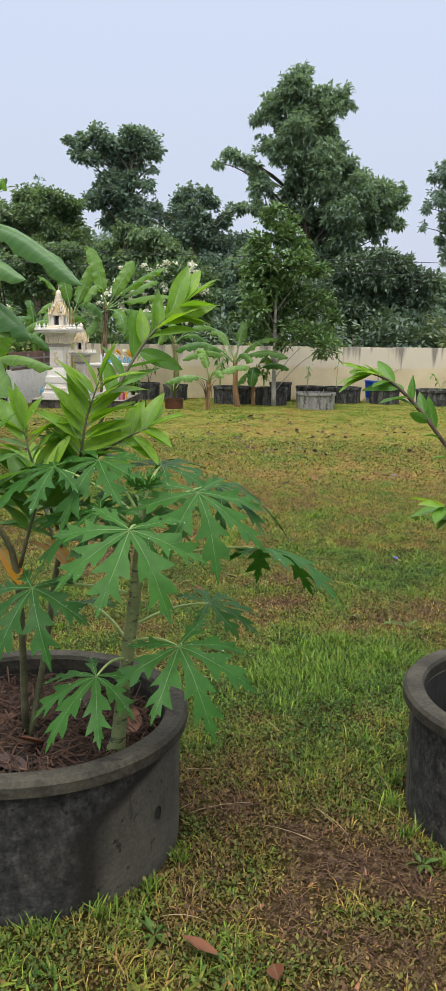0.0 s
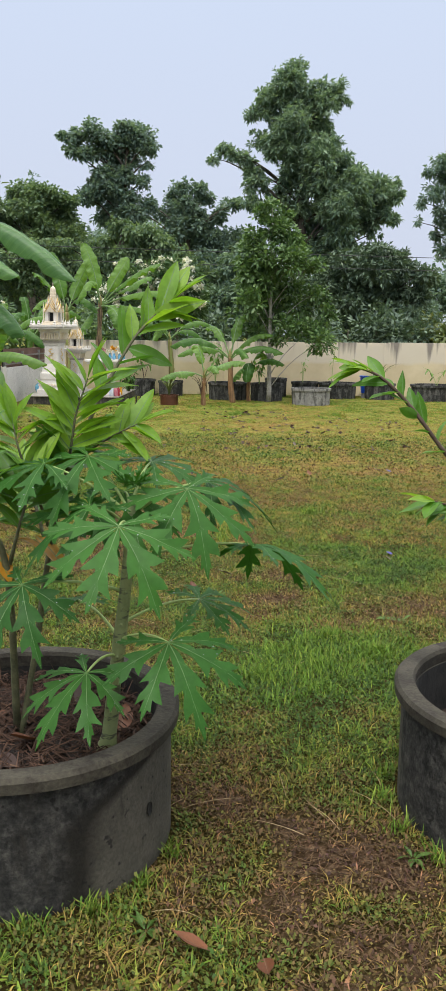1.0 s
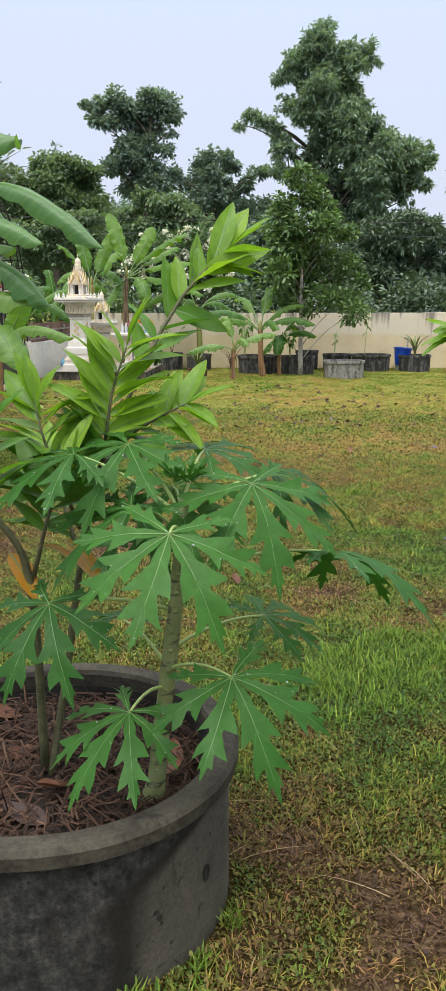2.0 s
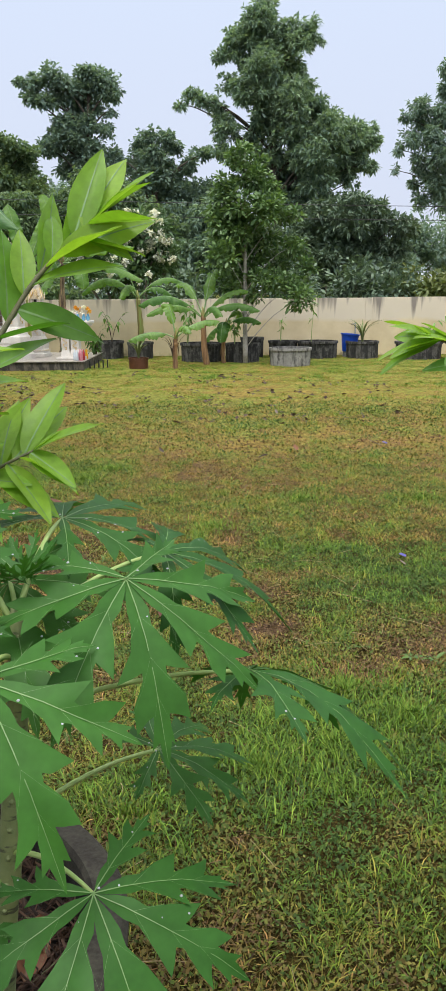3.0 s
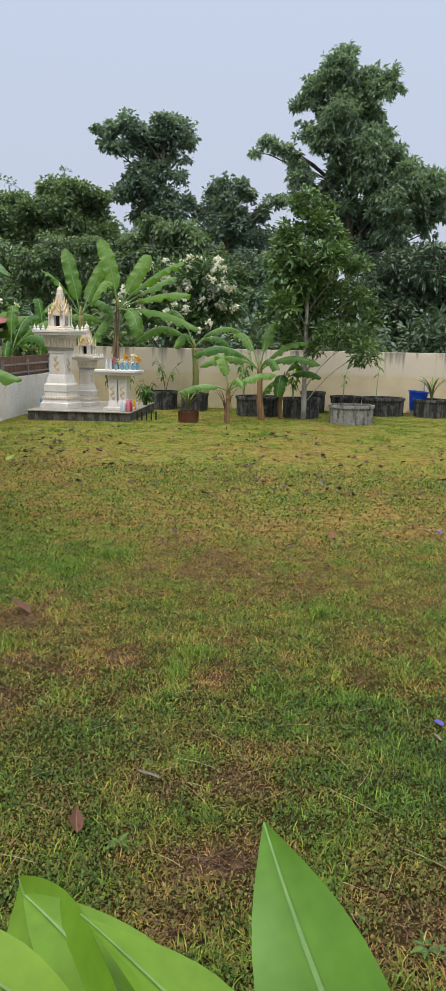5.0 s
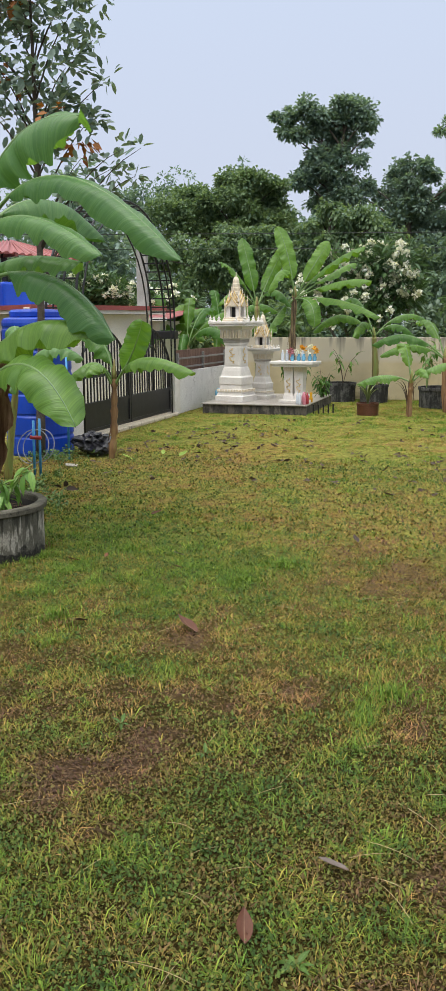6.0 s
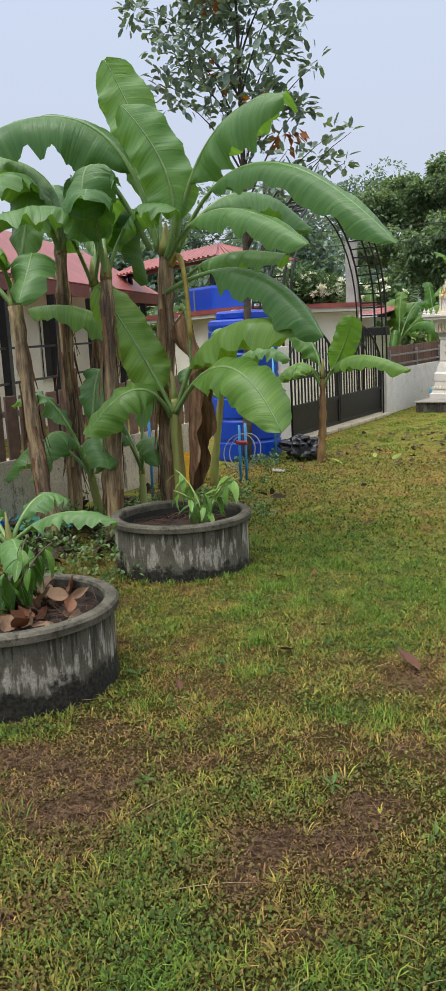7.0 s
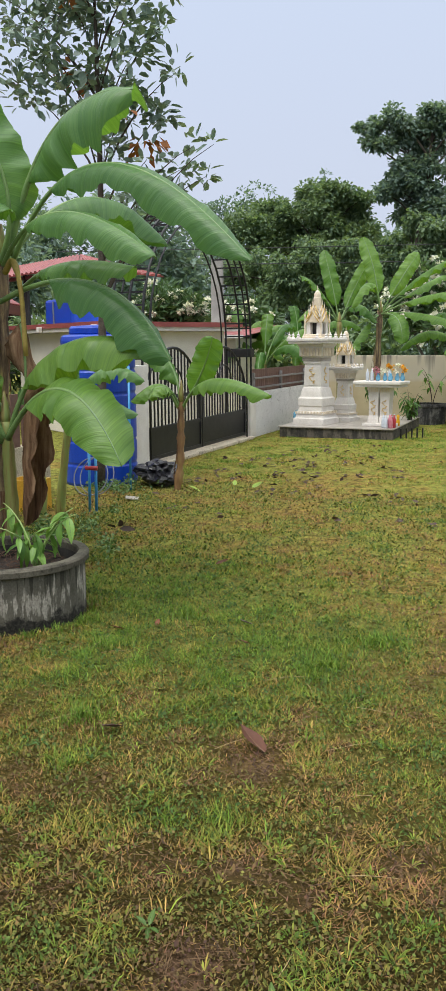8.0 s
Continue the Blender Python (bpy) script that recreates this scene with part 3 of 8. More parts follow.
# ---- ground ----
# broad dry or bare places of the lawn: x, y, radius, weight
PATCHES = [(0.18, 3.05, 0.40, 0.27), (0.36, 2.5, 0.50, 0.20), (0.29, 5.3, 0.5, 0.05), (-0.85, 5.7, 0.7, 0.08), (-1.1, 6.16, 0.26, 0.22),
           (-2.0, 6.25, 0.4, 0.34), (0.10, 5.81, 0.20, 0.22), (0.36, 5.76, 0.2, 0.14), (0.70, 4.92, 0.18, 0.3), (0.46, 10.0, 0.6, 0.10), (-1.1, 7.5, 0.35, 0.22), (-0.34, 8.9, 0.9, 0.15), (0.1, 8.6, 0.7, 0.15),
           (-1.4, 6.6, 0.6, 0.03), (-0.6, 15.5, 1.8, 0.11), (1.2, 14.0, 1.6, 0.09), (-2.3, 14.2, 0.9, 0.11), (0.9, 5.0, 0.4, 0.13),
           (1.3, 7.6, 0.6, 0.13), (-1.7, 8.9, 0.35, 0.15), (0.12, 4.97, 0.30, 0.26), (-2.2, 11.2, 0.6, 0.09), (-0.9, 0.9, 1.5, 0.15),
           (0.3, 4.1, 0.6, -0.29), (0.99, 5.9, 0.6, -0.32), (-2.3, 9.2, 0.9, -0.22), (-2.0, 8.2, 0.5, -0.19), (0.6, 12.0, 1.6, -0.1),
           (0.5, 6.6, 0.5, -0.19), (-0.2, 5.5, 0.4, -0.16), (-1.2, 4.2, 0.5, -0.13), (0.9, 4.3, 0.5, -0.13), (-3.9, 9.4, 0.9, 0.13),
           (-1.2, 6.45, 0.35, 0.10), (-0.5, 7.0, 0.4, 0.12), (-1.25, 9.1, 0.8, -0.22), (-2.3, 10.0, 1.0, -0.22), (-1.1, 5.6, 0.4, -0.2), (-0.75, 5.8, 0.4, -0.15), (0.9, 6.0, 0.5, 0.1), (-1.0, 13.0, 1.5, -0.08), (0.5, 4.45, 0.7, -0.36), (1.1, 6.2, 0.5, -0.2),
           (1.0, 8.4, 0.6, 0.16), (-1.78, 6.02, 0.20, 0.36), (-0.95, 6.27, 0.17, 0.30), (-1.45, 8.65, 0.6, -0.2)]


def dryness(x, y):
    d = 0.38 + 0.24 * noise.noise(Vector((x * 0.55, y * 0.42, 3.0))) + 0.22 * noise.noise(Vector((x * 1.9, y * 1.6, 9.0)))
    d += 0.36 * noise.noise(Vector((x * 4.3, y * 4.0, 1.0))) + 0.28 * noise.noise(Vector((x * 9.5, y * 9.0, 5.0)))
    # trodden and drier half-way to the wall, greener along its foot
    d += 0.10 * max(0.0, 1 - abs(y - 10.6) / 3.2) * min(1.0, max(0.0, x + 2.2)) - 0.10 * min(1.0, max(0.0, (y - 14.5) / 3.0))
    for px, py, r, w in PATCHES:
        q = ((x - px) ** 2 + (y - py) ** 2) / (r * r)
        if q < 4:
            d += w * math.exp(-1.6 * q) * (1 + 1.1 * noise.noise(Vector((x * 5.5, y * 5.5, 7.0))))
    return min(1.0, max(0.0, d))


def outside(x, y):
    """How far a place lies outside the trodden strip of lawn between the rings, in metres."""
    if y < 5.2:
        return max(0.0, -1.5 - x, x - 1.7, 1.8 - y)
    return max(0.0, -3.5 - x, x - 2.0)


def lump(x, y):
    if x < -9 or x > 9 or y < -4 or y > 24:
        return 0.0
    return 0.010 * noise.noise(Vector((x * 1.3, y * 1.3, 0.0))) + 0.008 * noise.noise(Vector((x * 5, y * 5, 4.0)))


def build_ground():
    xs = [-900, -300, -120, -60, -35, -22, -15, -12] + [i * 0.2 - 10 for i in range(36)] + [i * 0.08 - 2.8 for i in range(60)] + [i * 0.2 + 2.0 for i in range(41)] + [12, 15, 22, 35, 60, 120, 300, 900]
    ys = [-900, -300, -100, -40, -20, -10, -6, -4] + [i * 0.2 - 2 for i in range(18)] + [i * 0.08 + 1.6 for i in range(80)] + [i * 0.16 + 8.0 for i in range(101)] + [26, 30, 40, 60, 120, 300, 900]
    v = [(x, y, lump(x, y)) for y in ys for x in xs]
    nx = len(xs)
    f = [(j * nx + i, j * nx + i + 1, (j + 1) * nx + i + 1, (j + 1) * nx + i) for j in range(len(ys) - 1) for i in range(nx - 1)]
    ob = raw("ground", v, f, M["ground"], smooth=True)
    a = ob.data.attributes.new("dry", "FLOAT", "POINT")
    a.data.foreach_set("value", [dryness(x, y) for x, y, z in v])
    # grows with distance, so the ground's colour carries the brightness of a grazing view
    a = ob.data.attributes.new("lit_turf", "FLOAT", "POINT")
    a.data.foreach_set("value", [0.85 * min(1.0, max(0.0, (y - 6.6) / 4.0, min(0.16, 0.2 * outside(x, y)))) for x, y, z in v])
    return tagged(ob, "patchy lawn with bare soil and dry straw", "ground", kind="structure")


build_ground()

# ---- walls and fences ----
BACK_Y, WALL_H = 22.75, 1.33


def back_wall():
    base = thing("boundary_wall", (0, BACK_Y, 0), "cream rendered boundary wall with grey rain streaks", "wall", kind="structure")
    for x0, x1 in ((-5.2, -0.62), (-0.62, 3.55), (3.55, 7.7), (7.7, 12.0), (12.0, 16.0)):
        step = 0.012 if x0 in (3.55, 12.0) else 0.0
        part("wall_panel", boxed(x0 + 0.002, step, 0, x1 - 0.002, 0.14, WALL_H + step, bevel=0.006), M["backwall"], base)
        part("wall_post", boxed(x1 - 0.16, -0.02 + step, 0, x1 + 0.0, -0.001 + step, WALL_H - 0.012, bevel=0.004), M["backwall"], base)
    return base


back_wall()


def wall_run(name, x, y0, y1, thick, h, material, label):
    ob = part(name, boxed(x - thick, y0, 0, x, y1, h, bevel=0.006), material)
    return tagged(ob, label, "wall", kind="structure")


wall_run("wall_side", -5.02, 18.70, BACK_Y, 0.14, 0.76, M["lowwall"], "white painted low wall under a board fence")
wall_run("wall_house", -5.15, -4.0, 12.55, 0.14, 0.56, M["greywall"], "grey rendered low wall under a board fence")
for n, (y0, y1) in enumerate(((18.42, 18.698), (14.22, 14.62))):
    ob = part(f"gate_pier_{n + 1}", boxed(-5.20, y0, 0, -5.0, y1, 0.80 if n == 0 else 1.32, bevel=0.008), M["white"])
    tagged(ob, "white painted gate pier with dirt at its foot", "pier", kind="structure")
ob = part("kerb", boxed(-5.35, 14.62, 0, -4.93, 18.42, 0.05, bevel=0.01), M["greywall"])
tagged(ob, "worn concrete sill under the gate", "sill", kind="structure")
for nm, dims in (("wall_right", (6.8, -6.0, 0, 6.95, BACK_Y, 1.33)), ("wall_behind", (-5.15, -6.15, 0, 6.95, -6.0, 1.33))):
    tagged(part(nm, boxed(*dims), M["backwall"]), "cream rendered boundary wall", "wall", kind="structure")


def slat_fence(name, x, y0, y1, z0, z1, slat, gap, vertical, label, group=""):
    base = thing(name, (x, y0, 0), label, "fence", group)
    L = y1 - y0
    if vertical:
        for z in (z0 + 0.08, z1 - 0.18):
            part("rail", boxed(-0.05, 0, z, -0.022, L, z + 0.05), M["rail"], base)
        me = None
        n = int(L / (slat + gap))
        for i in range(n):
            if me is None:
                o = part("slat", boxed(-0.02, 0, z0, 0, slat, z1, bevel=0.004), M["slat"], base)
                me = o.data
            else:
                share("slat", me, base, pose(0, i * (slat + gap), 0.008 * math.sin(i * 2.3)))
    else:
        for i in range(int(L / 1.5) + 1):
            part("post", boxed(-0.02, i * 1.5, z0, 0.02, i * 1.5 + 0.05, z1 - 0.06), M["rail"], base)
        for z in (z0 + 0.06, z0 + 0.22):
            part("rail", boxed(0.0, 0, z, 0.03, L, z + 0.03), M["rail"], base)
        h = z0
        n = int(L / (slat + gap))
        me = None
        for i in range(n):
            if me is None:
                o = part("slat", boxed(-0.05, 0, z0, -0.03, slat, z1, bevel=0.003), M["slat"], base)
                me = o.data
            else:
                share("slat", me, base, pose(0, i * (slat + gap), 0))
    return base


slat_fence("board_fence", -5.06, 18.72, BACK_Y - 0.02, 0.762, 1.15, 0.10, 0.004, False, "brown board fence with grey rails on a white wall")
slat_fence("board_fence", -5.17, 3.0, 12.5, 0.30, 1.10, 0.13, 0.045, True, "brown fence boards with gaps on a grey wall")


def gate():
    base = thing("double_gate", (-5.1, 14.66, 0.05), "black iron double gate with arched top and solid lower panel", "gate")
    W = 1.86
    bar = None
    for leaf_i in range(2):
        g0 = leaf_i * (W + 0.02)
        leaf = new("gate_leaf")
        leaf.parent = base
        leaf.matrix_basis = pose(0, g0, 0)
        bm = bmesh.new()
        for y in (0, W - 0.05):
            box(bm, -0.025, y, 0.02, 0.025, y + 0.05, 0.92)
        for z in (0.02, 0.40, 0.80):
            box(bm, -0.022, 0.052, z, 0.022, W - 0.052, z + 0.05)
        part("gate_frame", bm, M["black"], leaf)
        part("gate_panel", boxed(-0.008, 0.05, 0.07, 0.008, W - 0.05, 0.40), M["black"], leaf)

        def top(s):
            return 0.90 + 0.58 * math.sin(math.pi * s) ** 0.75

        pts = [(0, W * i / 20, top(i / 20)) for i in range(21)]
        tube("gate_arch", pts, 0.02, M["black"], leaf, 6)
        n = 17
        for i in range(1, n):
            y = W * i / n
            part("bar", boxed(-0.009, y - 0.011, 0.45, 0.009, y + 0.011, top(i / n)), M["black"], leaf)
        tube("scroll", [(0.012, W / 2 + 0.28 * math.cos(a), 0.93 + 0.28 * math.sin(a)) for a in np.linspace(0, math.pi, 13)], 0.012, M["black"], leaf, 5)
    return base


gate()


def lattice_arch():
    base = thing("lattice_arch", (-5.1, 16.5, 0), "black metal lattice arch over the driveway gate", "arch")
    prof = [(2.0, 0.0), (2.0, 1.0), (1.98, 1.7)]
    prof += [(1.98 * math.cos(a), 1.7 + 1.75 * math.sin(a)) for a in np.linspace(0.12, math.pi - 0.12, 17)]
    prof += [(-1.98, 1.7), (-2.0, 1.0), (-2.0, 0.0)]
    for dx in (-0.36, -0.12, 0.08):
        tube("arch_rail", [(dx, y, z) for y, z in prof], 0.018, M["black"], base, 6)
    inner = [(y * 0.90, z * 0.96) for y, z in prof]
    for dx in (-0.36, 0.08):
        tube("arch_rail", [(dx, y, z) for y, z in inner], 0.014, M["black"], base, 6)
    ring_pts = chain([(0, y, z) for y, z in prof], 2)
    for p in ring_pts[3:-3]:
        part("rung", boxed(-0.36, p.y - 0.011, p.z - 0.011, 0.08, p.y + 0.011, p.z + 0.011), M["black"], base)
    part("meter_box", boxed(-0.30, 1.86, 1.36, 0.12, 2.06, 1.50, bevel=0.01), M["black"], base)
    return base


lattice_arch()

# ---- utility pole and wires ----
ob = part("utility_pole", lathe([(0.105, 0), (0.10, 1.5), (0.095, 3.05), (0.0, 3.07)], 16, True), M["pole"])
ob.location = (-6.0, 19.45, 0)
ob.rotation_euler = (0, 0, radians(12))
tagged(ob, "square grey concrete utility pole behind the gate", "utility pole")
for k, (z0, z1) in enumerate(((4.3, 3.1), (3.9, 2.9))):
    p0, p1 = Vector((-40, 27.5 + k, z0 + 1)), Vector((40, 26.5 + k, z1 + 0.3))
    pts = [p0.lerp(p1, i / 24) - Vector((0, 0, 1.2 * (1 - (i / 12 - 1) ** 2) * 0.4)) for i in range(25)]
    o = tube("overhead_cable", pts, 0.009, M["wire"], None, 5)
    tagged(o, "thin dark overhead cable along the road", "cable", "overhead cables")


# ---- house behind the fence ----
def aim_matrix(a, b):
    """Stretches a unit upright along the way from a to b."""
    d = b - a
    return Matrix.Translation(a) @ d.to_track_quat("Z", "Y").to_matrix().to_4x4() @ Matrix.Diagonal((1, 1, d.length, 1))



def sheet_roof(name, a, b, c, d, ribs, material, parent):
    """A ribbed metal slope: eave a-b, ridge d-c."""
    a, b, c, d = (Vector(q) for q in (a, b, c, d))
    nrm = (b - a).cross(d - a).normalized()
    vs, fs = [], []
    cols = ribs * 4
    for i in range(cols + 1):
        s = i / cols
        off = nrm * (0.03 if i % 4 in (1, 2) else 0.0)
        lo, hi = a.lerp(b, s) + off, d.lerp(c, s) + off
        vs += [lo, hi, lo - nrm * 0.02 - off, hi - nrm * 0.02 - off]
    for i in range(cols):
        p, q = i * 4, (i + 1) * 4
        fs += [(p, q, q + 1, p + 1), (p + 2, p + 3, q + 3, q + 2), (p, p + 2, q + 2, q)]
    return raw(name, vs, fs, material, parent)


def house():
    base = thing("house", (-10.0, 16.0, 0), "single-storey cream house with red ribbed metal roof", "house")
    o = Vector((-10.0, 16.0, 0))
    u = Vector((-0.352, 0.936, 0))
    n_ = Vector((-0.936, -0.352, 0))
    e1 = Vector((-12.1, 22.3, 2.5)) - o
    e0 = e1 - u * 15.0
    r1, r0 = e1 - u * 2.0 + n_ * 1.3 + Vector((0, 0, 0.98)), e0 + n_ * 1.3 + Vector((0, 0, 0.98))
    sheet_roof("roof", e1, e0, r0, r1, 60, M["roof"], base)
    b1 = e1 + n_ * 2.6
    sheet_roof("roof", b1, e1, r1, r1, 12, M["roof"], base)
    m = Matrix((n_, u, Vector((0, 0, 1)))).transposed().to_4x4()
    m.translation = e0 - Vector((0, 0, 2.5))
    for nm, dims, mat in (("fascia", (-0.04, 0, 2.27, 0.0, 15.0, 2.48), "fascia"), ("fascia", (0.0, 15.002, 2.27, 2.6, 15.04, 2.48), "fascia"), ("wall", (0.9, 0.3, 0, 2.5, 14.6, 2.46), "housewall")):
        p = part(nm, boxed(*dims), M[mat], base)
        p.matrix_basis = m
    for k in range(7):
        p = part("post", boxed(0.05, 1.5 + k * 2.0, 0, 0.17, 1.62 + k * 2.0, 2.28), M["black"], base)
        p.matrix_basis = m
    for z in (0.95, 1.45):
        p = part("railing", boxed(0.08, 0.4, z, 0.11, 14.5, z + 0.035), M["black"], base)
        p.matrix_basis = m
    for k in range(4):
        w = part("window", boxed(0.87, 2.6 + k * 3.2, 0.9, 0.899, 3.7 + k * 3.2, 1.95), M["dark"], base)
        w.matrix_basis = m
        part("window_frame", box(box(box(boxed(0.845, 2.55 + k * 3.2, 0.85, 0.868, 3.75 + k * 3.2, 0.90), 0.845, 2.55 + k * 3.2, 1.951, 0.868, 3.75 + k * 3.2, 2.0), 0.845, 3.12 + k * 3.2, 0.901, 0.868, 3.17 + k * 3.2, 1.95), 0.845, 2.55 + k * 3.2, 0.901, 0.868, 2.599 + k * 3.2, 1.95), M["white"], w)
    return base


house()


def annex():
    base = thing("annex", (-7.06, 17.05, 0), "low cream annex with red roof edge and raised tank", "house", rz=-33.5)
    part("wall", boxed(-4.0, 0.25, 0, -0.25, 2.6, 1.80, bevel=0.01), M["housewall"], base)
    part("roof", boxed(-4.2, 0.0, 1.802, 0.0, 2.8, 1.88), M["white"], base)
    part("fascia", boxed(-4.22, -0.03, 1.87, 0.03, -0.001, 1.95), M["roof"], base)
    part("fascia", boxed(0.001, 0.0, 1.87, 0.03, 2.8, 1.95), M["roof"], base)
    part("window", boxed(-1.7, 0.235, 1.15, -1.2, 0.249, 1.5), M["dark"], base)
    for x in (-2.3, -0.12):
        part("wall_lamp", boxed(x, -0.10, 1.80, x + 0.12, -0.032, 1.90, bevel=0.01), M["white"], base)
    return base


annex()


def gatehouse():
    base = thing("outbuilding", (-7.9, 22.0, 0), "low cream outbuilding with red sheet roof edge", "house")
    part("wall", boxed(-1.6, 0.2, 0, 1.2, 2.2, 1.70, bevel=0.01), M["housewall"], base)
    sheet_roof("roof", (-1.9, -0.15, 1.78), (1.5, -0.15, 1.74), (1.5, 2.4, 1.98), (-1.9, 2.4, 2.0), 16, M["roof"], base)
    part("fascia", boxed(-1.9, -0.19, 1.70, 1.5, -0.152, 1.77), M["white"], base)
    return base


gatehouse()


def shelter():
    base = thing("shelter", (-10.0, 20.0, 0), "open shelter with a red ribbed metal roof on posts", "shelter")
    o = Vector((-10.0, 20.0, 0))
    a, b, c, d = (Vector(q) - o for q in ((-12.2, 20.4, 2.9), (-8.1, 18.0, 2.9), (-8.65, 19.2, 3.22), (-12.0, 21.3, 3.22)))
    sheet_roof("roof", a, b, c, d, 26, M["roof"], base)
    sheet_roof("roof", b, b + Vector((0.5, 2.6, 0)), c, c, 12, M["roof"], base)
    for p in (a.lerp(b, 0.1) + Vector((0.1, 0.3, 0)), a.lerp(b, 0.9) + Vector((0.1, 0.3, 0)), a.lerp(b, 0.5) + Vector((0.1, 0.3, 0))):
        part("post", boxed(p.x - 0.04, p.y - 0.04, 0, p.x + 0.04, p.y + 0.04, 2.93), M["dark"], base)
    part("beam", boxed(-0.03, -0.03, 0, 0.03, 0.03, 1), M["fascia"], base).matrix_basis = aim_matrix(a + Vector((0.1, 0.3, -0.02)), b + Vector((0.1, 0.3, -0.02)))
    return base


shelter()


def water_tank(name, at, r, h, label, n_ribs=6):
    base = thing(name, at, label, "water tank", "blue water tanks")
    prof = [(r * 0.97, 0), (r, 0.03)]
    for i in range(n_ribs):
        z = h * 0.88 * (i + 1) / n_ribs
        prof += [(r, z - 0.05), (r * 0.975, z - 0.03), (r * 0.975, z - 0.015), (r, z + 0.005)]
    prof += [(r, h * 0.90), (r * 0.97, h * 0.925), (r * 0.90, h * 0.935), (r * 0.72, h * 0.94)]
    part("tank_body", lathe(prof, 48), M["tank"], base, smooth=False)
    part("lid", lathe([(r * 0.74, h * 0.94), (r * 0.76, h * 0.945), (r * 0.76, h * 0.975), (r * 0.70, h * 0.99), (0.0, h * 1.0)], 36), M["tank"], base)
    return base


water_tank("water_tank", (-5.06, 13.48, 0), 0.42, 1.80, "tall ribbed blue plastic water tank by the gate")
base = thing("water_tank", (-8.35, 18.55, 1.882), "square blue water tank raised on the annex roof", "water tank", "blue water tanks", -33.5)
part("tank_body", boxed(-0.52, -0.4, 0, 0.60, 0.4, 0.50, bevel=0.05), M["tank"], base)
part("tank_seam", boxed(-0.15, -0.415, 0.0, -0.11, -0.402, 0.46), M["hose"], base)

# ---- concrete rings and pots ----
def ring_planter(at, r, h, label, body, fill=0.12, group="concrete ring planters", seed=0, edge="rim"):
    """A cast well ring with a rim, filled with mulch."""
    base = thing("ring_planter", at, label, "planter", group)
    t = 0.05
    prof = [(r - 0.012, 0), (r - 0.012, h - 0.055), (r - 0.01, h - 0.05)]
    bm = lathe(prof + [(r - t, h - 0.05), (r - t, 0.0)], 96, wobble=0.008, seed=seed, cap=False)
    part("ring_wall", bm, body, base)
    # thin sleeve whose colour holds the shade of the ring's inside
    part("shade_lining", lathe([(r - t - 0.0025, 0.01), (r - t - 0.0025, h - 0.05)], 72, wobble=0.008, seed=seed, cap=False), M["shade_lining"], base, "inner face coloured near-black for the shade inside the ring")
    rim = [(r - 0.005, h - 0.049), (r + 0.012, h - 0.042), (r + 0.014, h - 0.012), (r + 0.004, h), (r - t + 0.004, h), (r - t - 0.004, h - 0.012), (r - t - 0.002, h - 0.049)]
    part("rim", lathe(rim + rim[:1], 96, wobble=0.012, seed=seed + 3, cap=False), M[edge], base)
    bm = bmesh.new()
    rr = r - t - 0.001
    rows = []
    for i in range(9):
        q = rr * i / 8
        rows.append([bm.verts.new((q * math.cos(2 * math.pi * j / 28), q * math.sin(2 * math.pi * j / 28), h - fill + 0.035 * noise.noise(Vector((q * 9 * math.cos(2 * math.pi * j / 28) + seed, q * 9 * math.sin(2 * math.pi * j / 28), 1))) + 0.02 * (1 - i / 8))) for j in range(28 if i else 1)])
    for i in range(8):
        for j in range(28):
            a, b = rows[i], rows[i + 1]
            if i == 0:
                bm.faces.new((a[0], b[j], b[(j + 1) % 28]))
            else:
                bm.faces.new((a[j], b[j], b[(j + 1) % 28], a[(j + 1) % 28]))
    part("mulch", bm, M["mulch"], base, "dark mulch of rotting stalks", True)
    return base


def litter(name, at, r, z, count, material, label, size=(0.05, 0.22), seed=1, parent=None, flat=0.25, thick=(0.001, 0.0032)):
    """Loose stalks scattered in a disc."""
    g = np.random.default_rng(seed)
    vs, fs = [], []
    for i in range(count):
        a, q = g.uniform(0, 2 * math.pi), r * math.sqrt(g.uniform(0, 1))
        L, w = g.uniform(*size), g.uniform(*thick)
        d = Vector((math.cos(g.uniform(0, 6.3)), math.sin(g.uniform(0, 6.3)), g.uniform(-flat, flat))).normalized()
        c = Vector((q * math.cos(a), q * math.sin(a), z + g.uniform(0, 0.035)))
        s = d.cross(Vector((0, 0, 1))).normalized() * w
        bend = Vector((0, 0, g.uniform(-0.02, 0.02))) + s * g.uniform(-6, 6)
        k = len(vs)
        p0, p1, p2 = c - d * L / 2, c + bend, c + d * L / 2
        for p in (p0, p1, p2):
            if math.hypot(p.x, p.y) > r:
                p.x, p.y = p.x * r / math.hypot(p.x, p.y), p.y * r / math.hypot(p.x, p.y)
            p.z = max(p.z, z - 0.005)
        up = Vector((0, 0, w))
        for p in (p0, p1, p2):
            vs += [p - s, p + s, p + up]
        for j in (0, 3):
            fs += [(k + j, k + j + 3, k + j + 5, k + j + 2), (k + j + 1, k + j + 2, k + j + 5, k + j + 4)]
    ob = raw(name, vs, fs, material, parent)
    ob.location = (0, 0, 0) if parent is not None else at
    if parent is None:
        tagged(ob, label, "litter", kind="stuff")
    else:
        ob["label"] = label
        ob["kind"] = "stuff"
    return ob


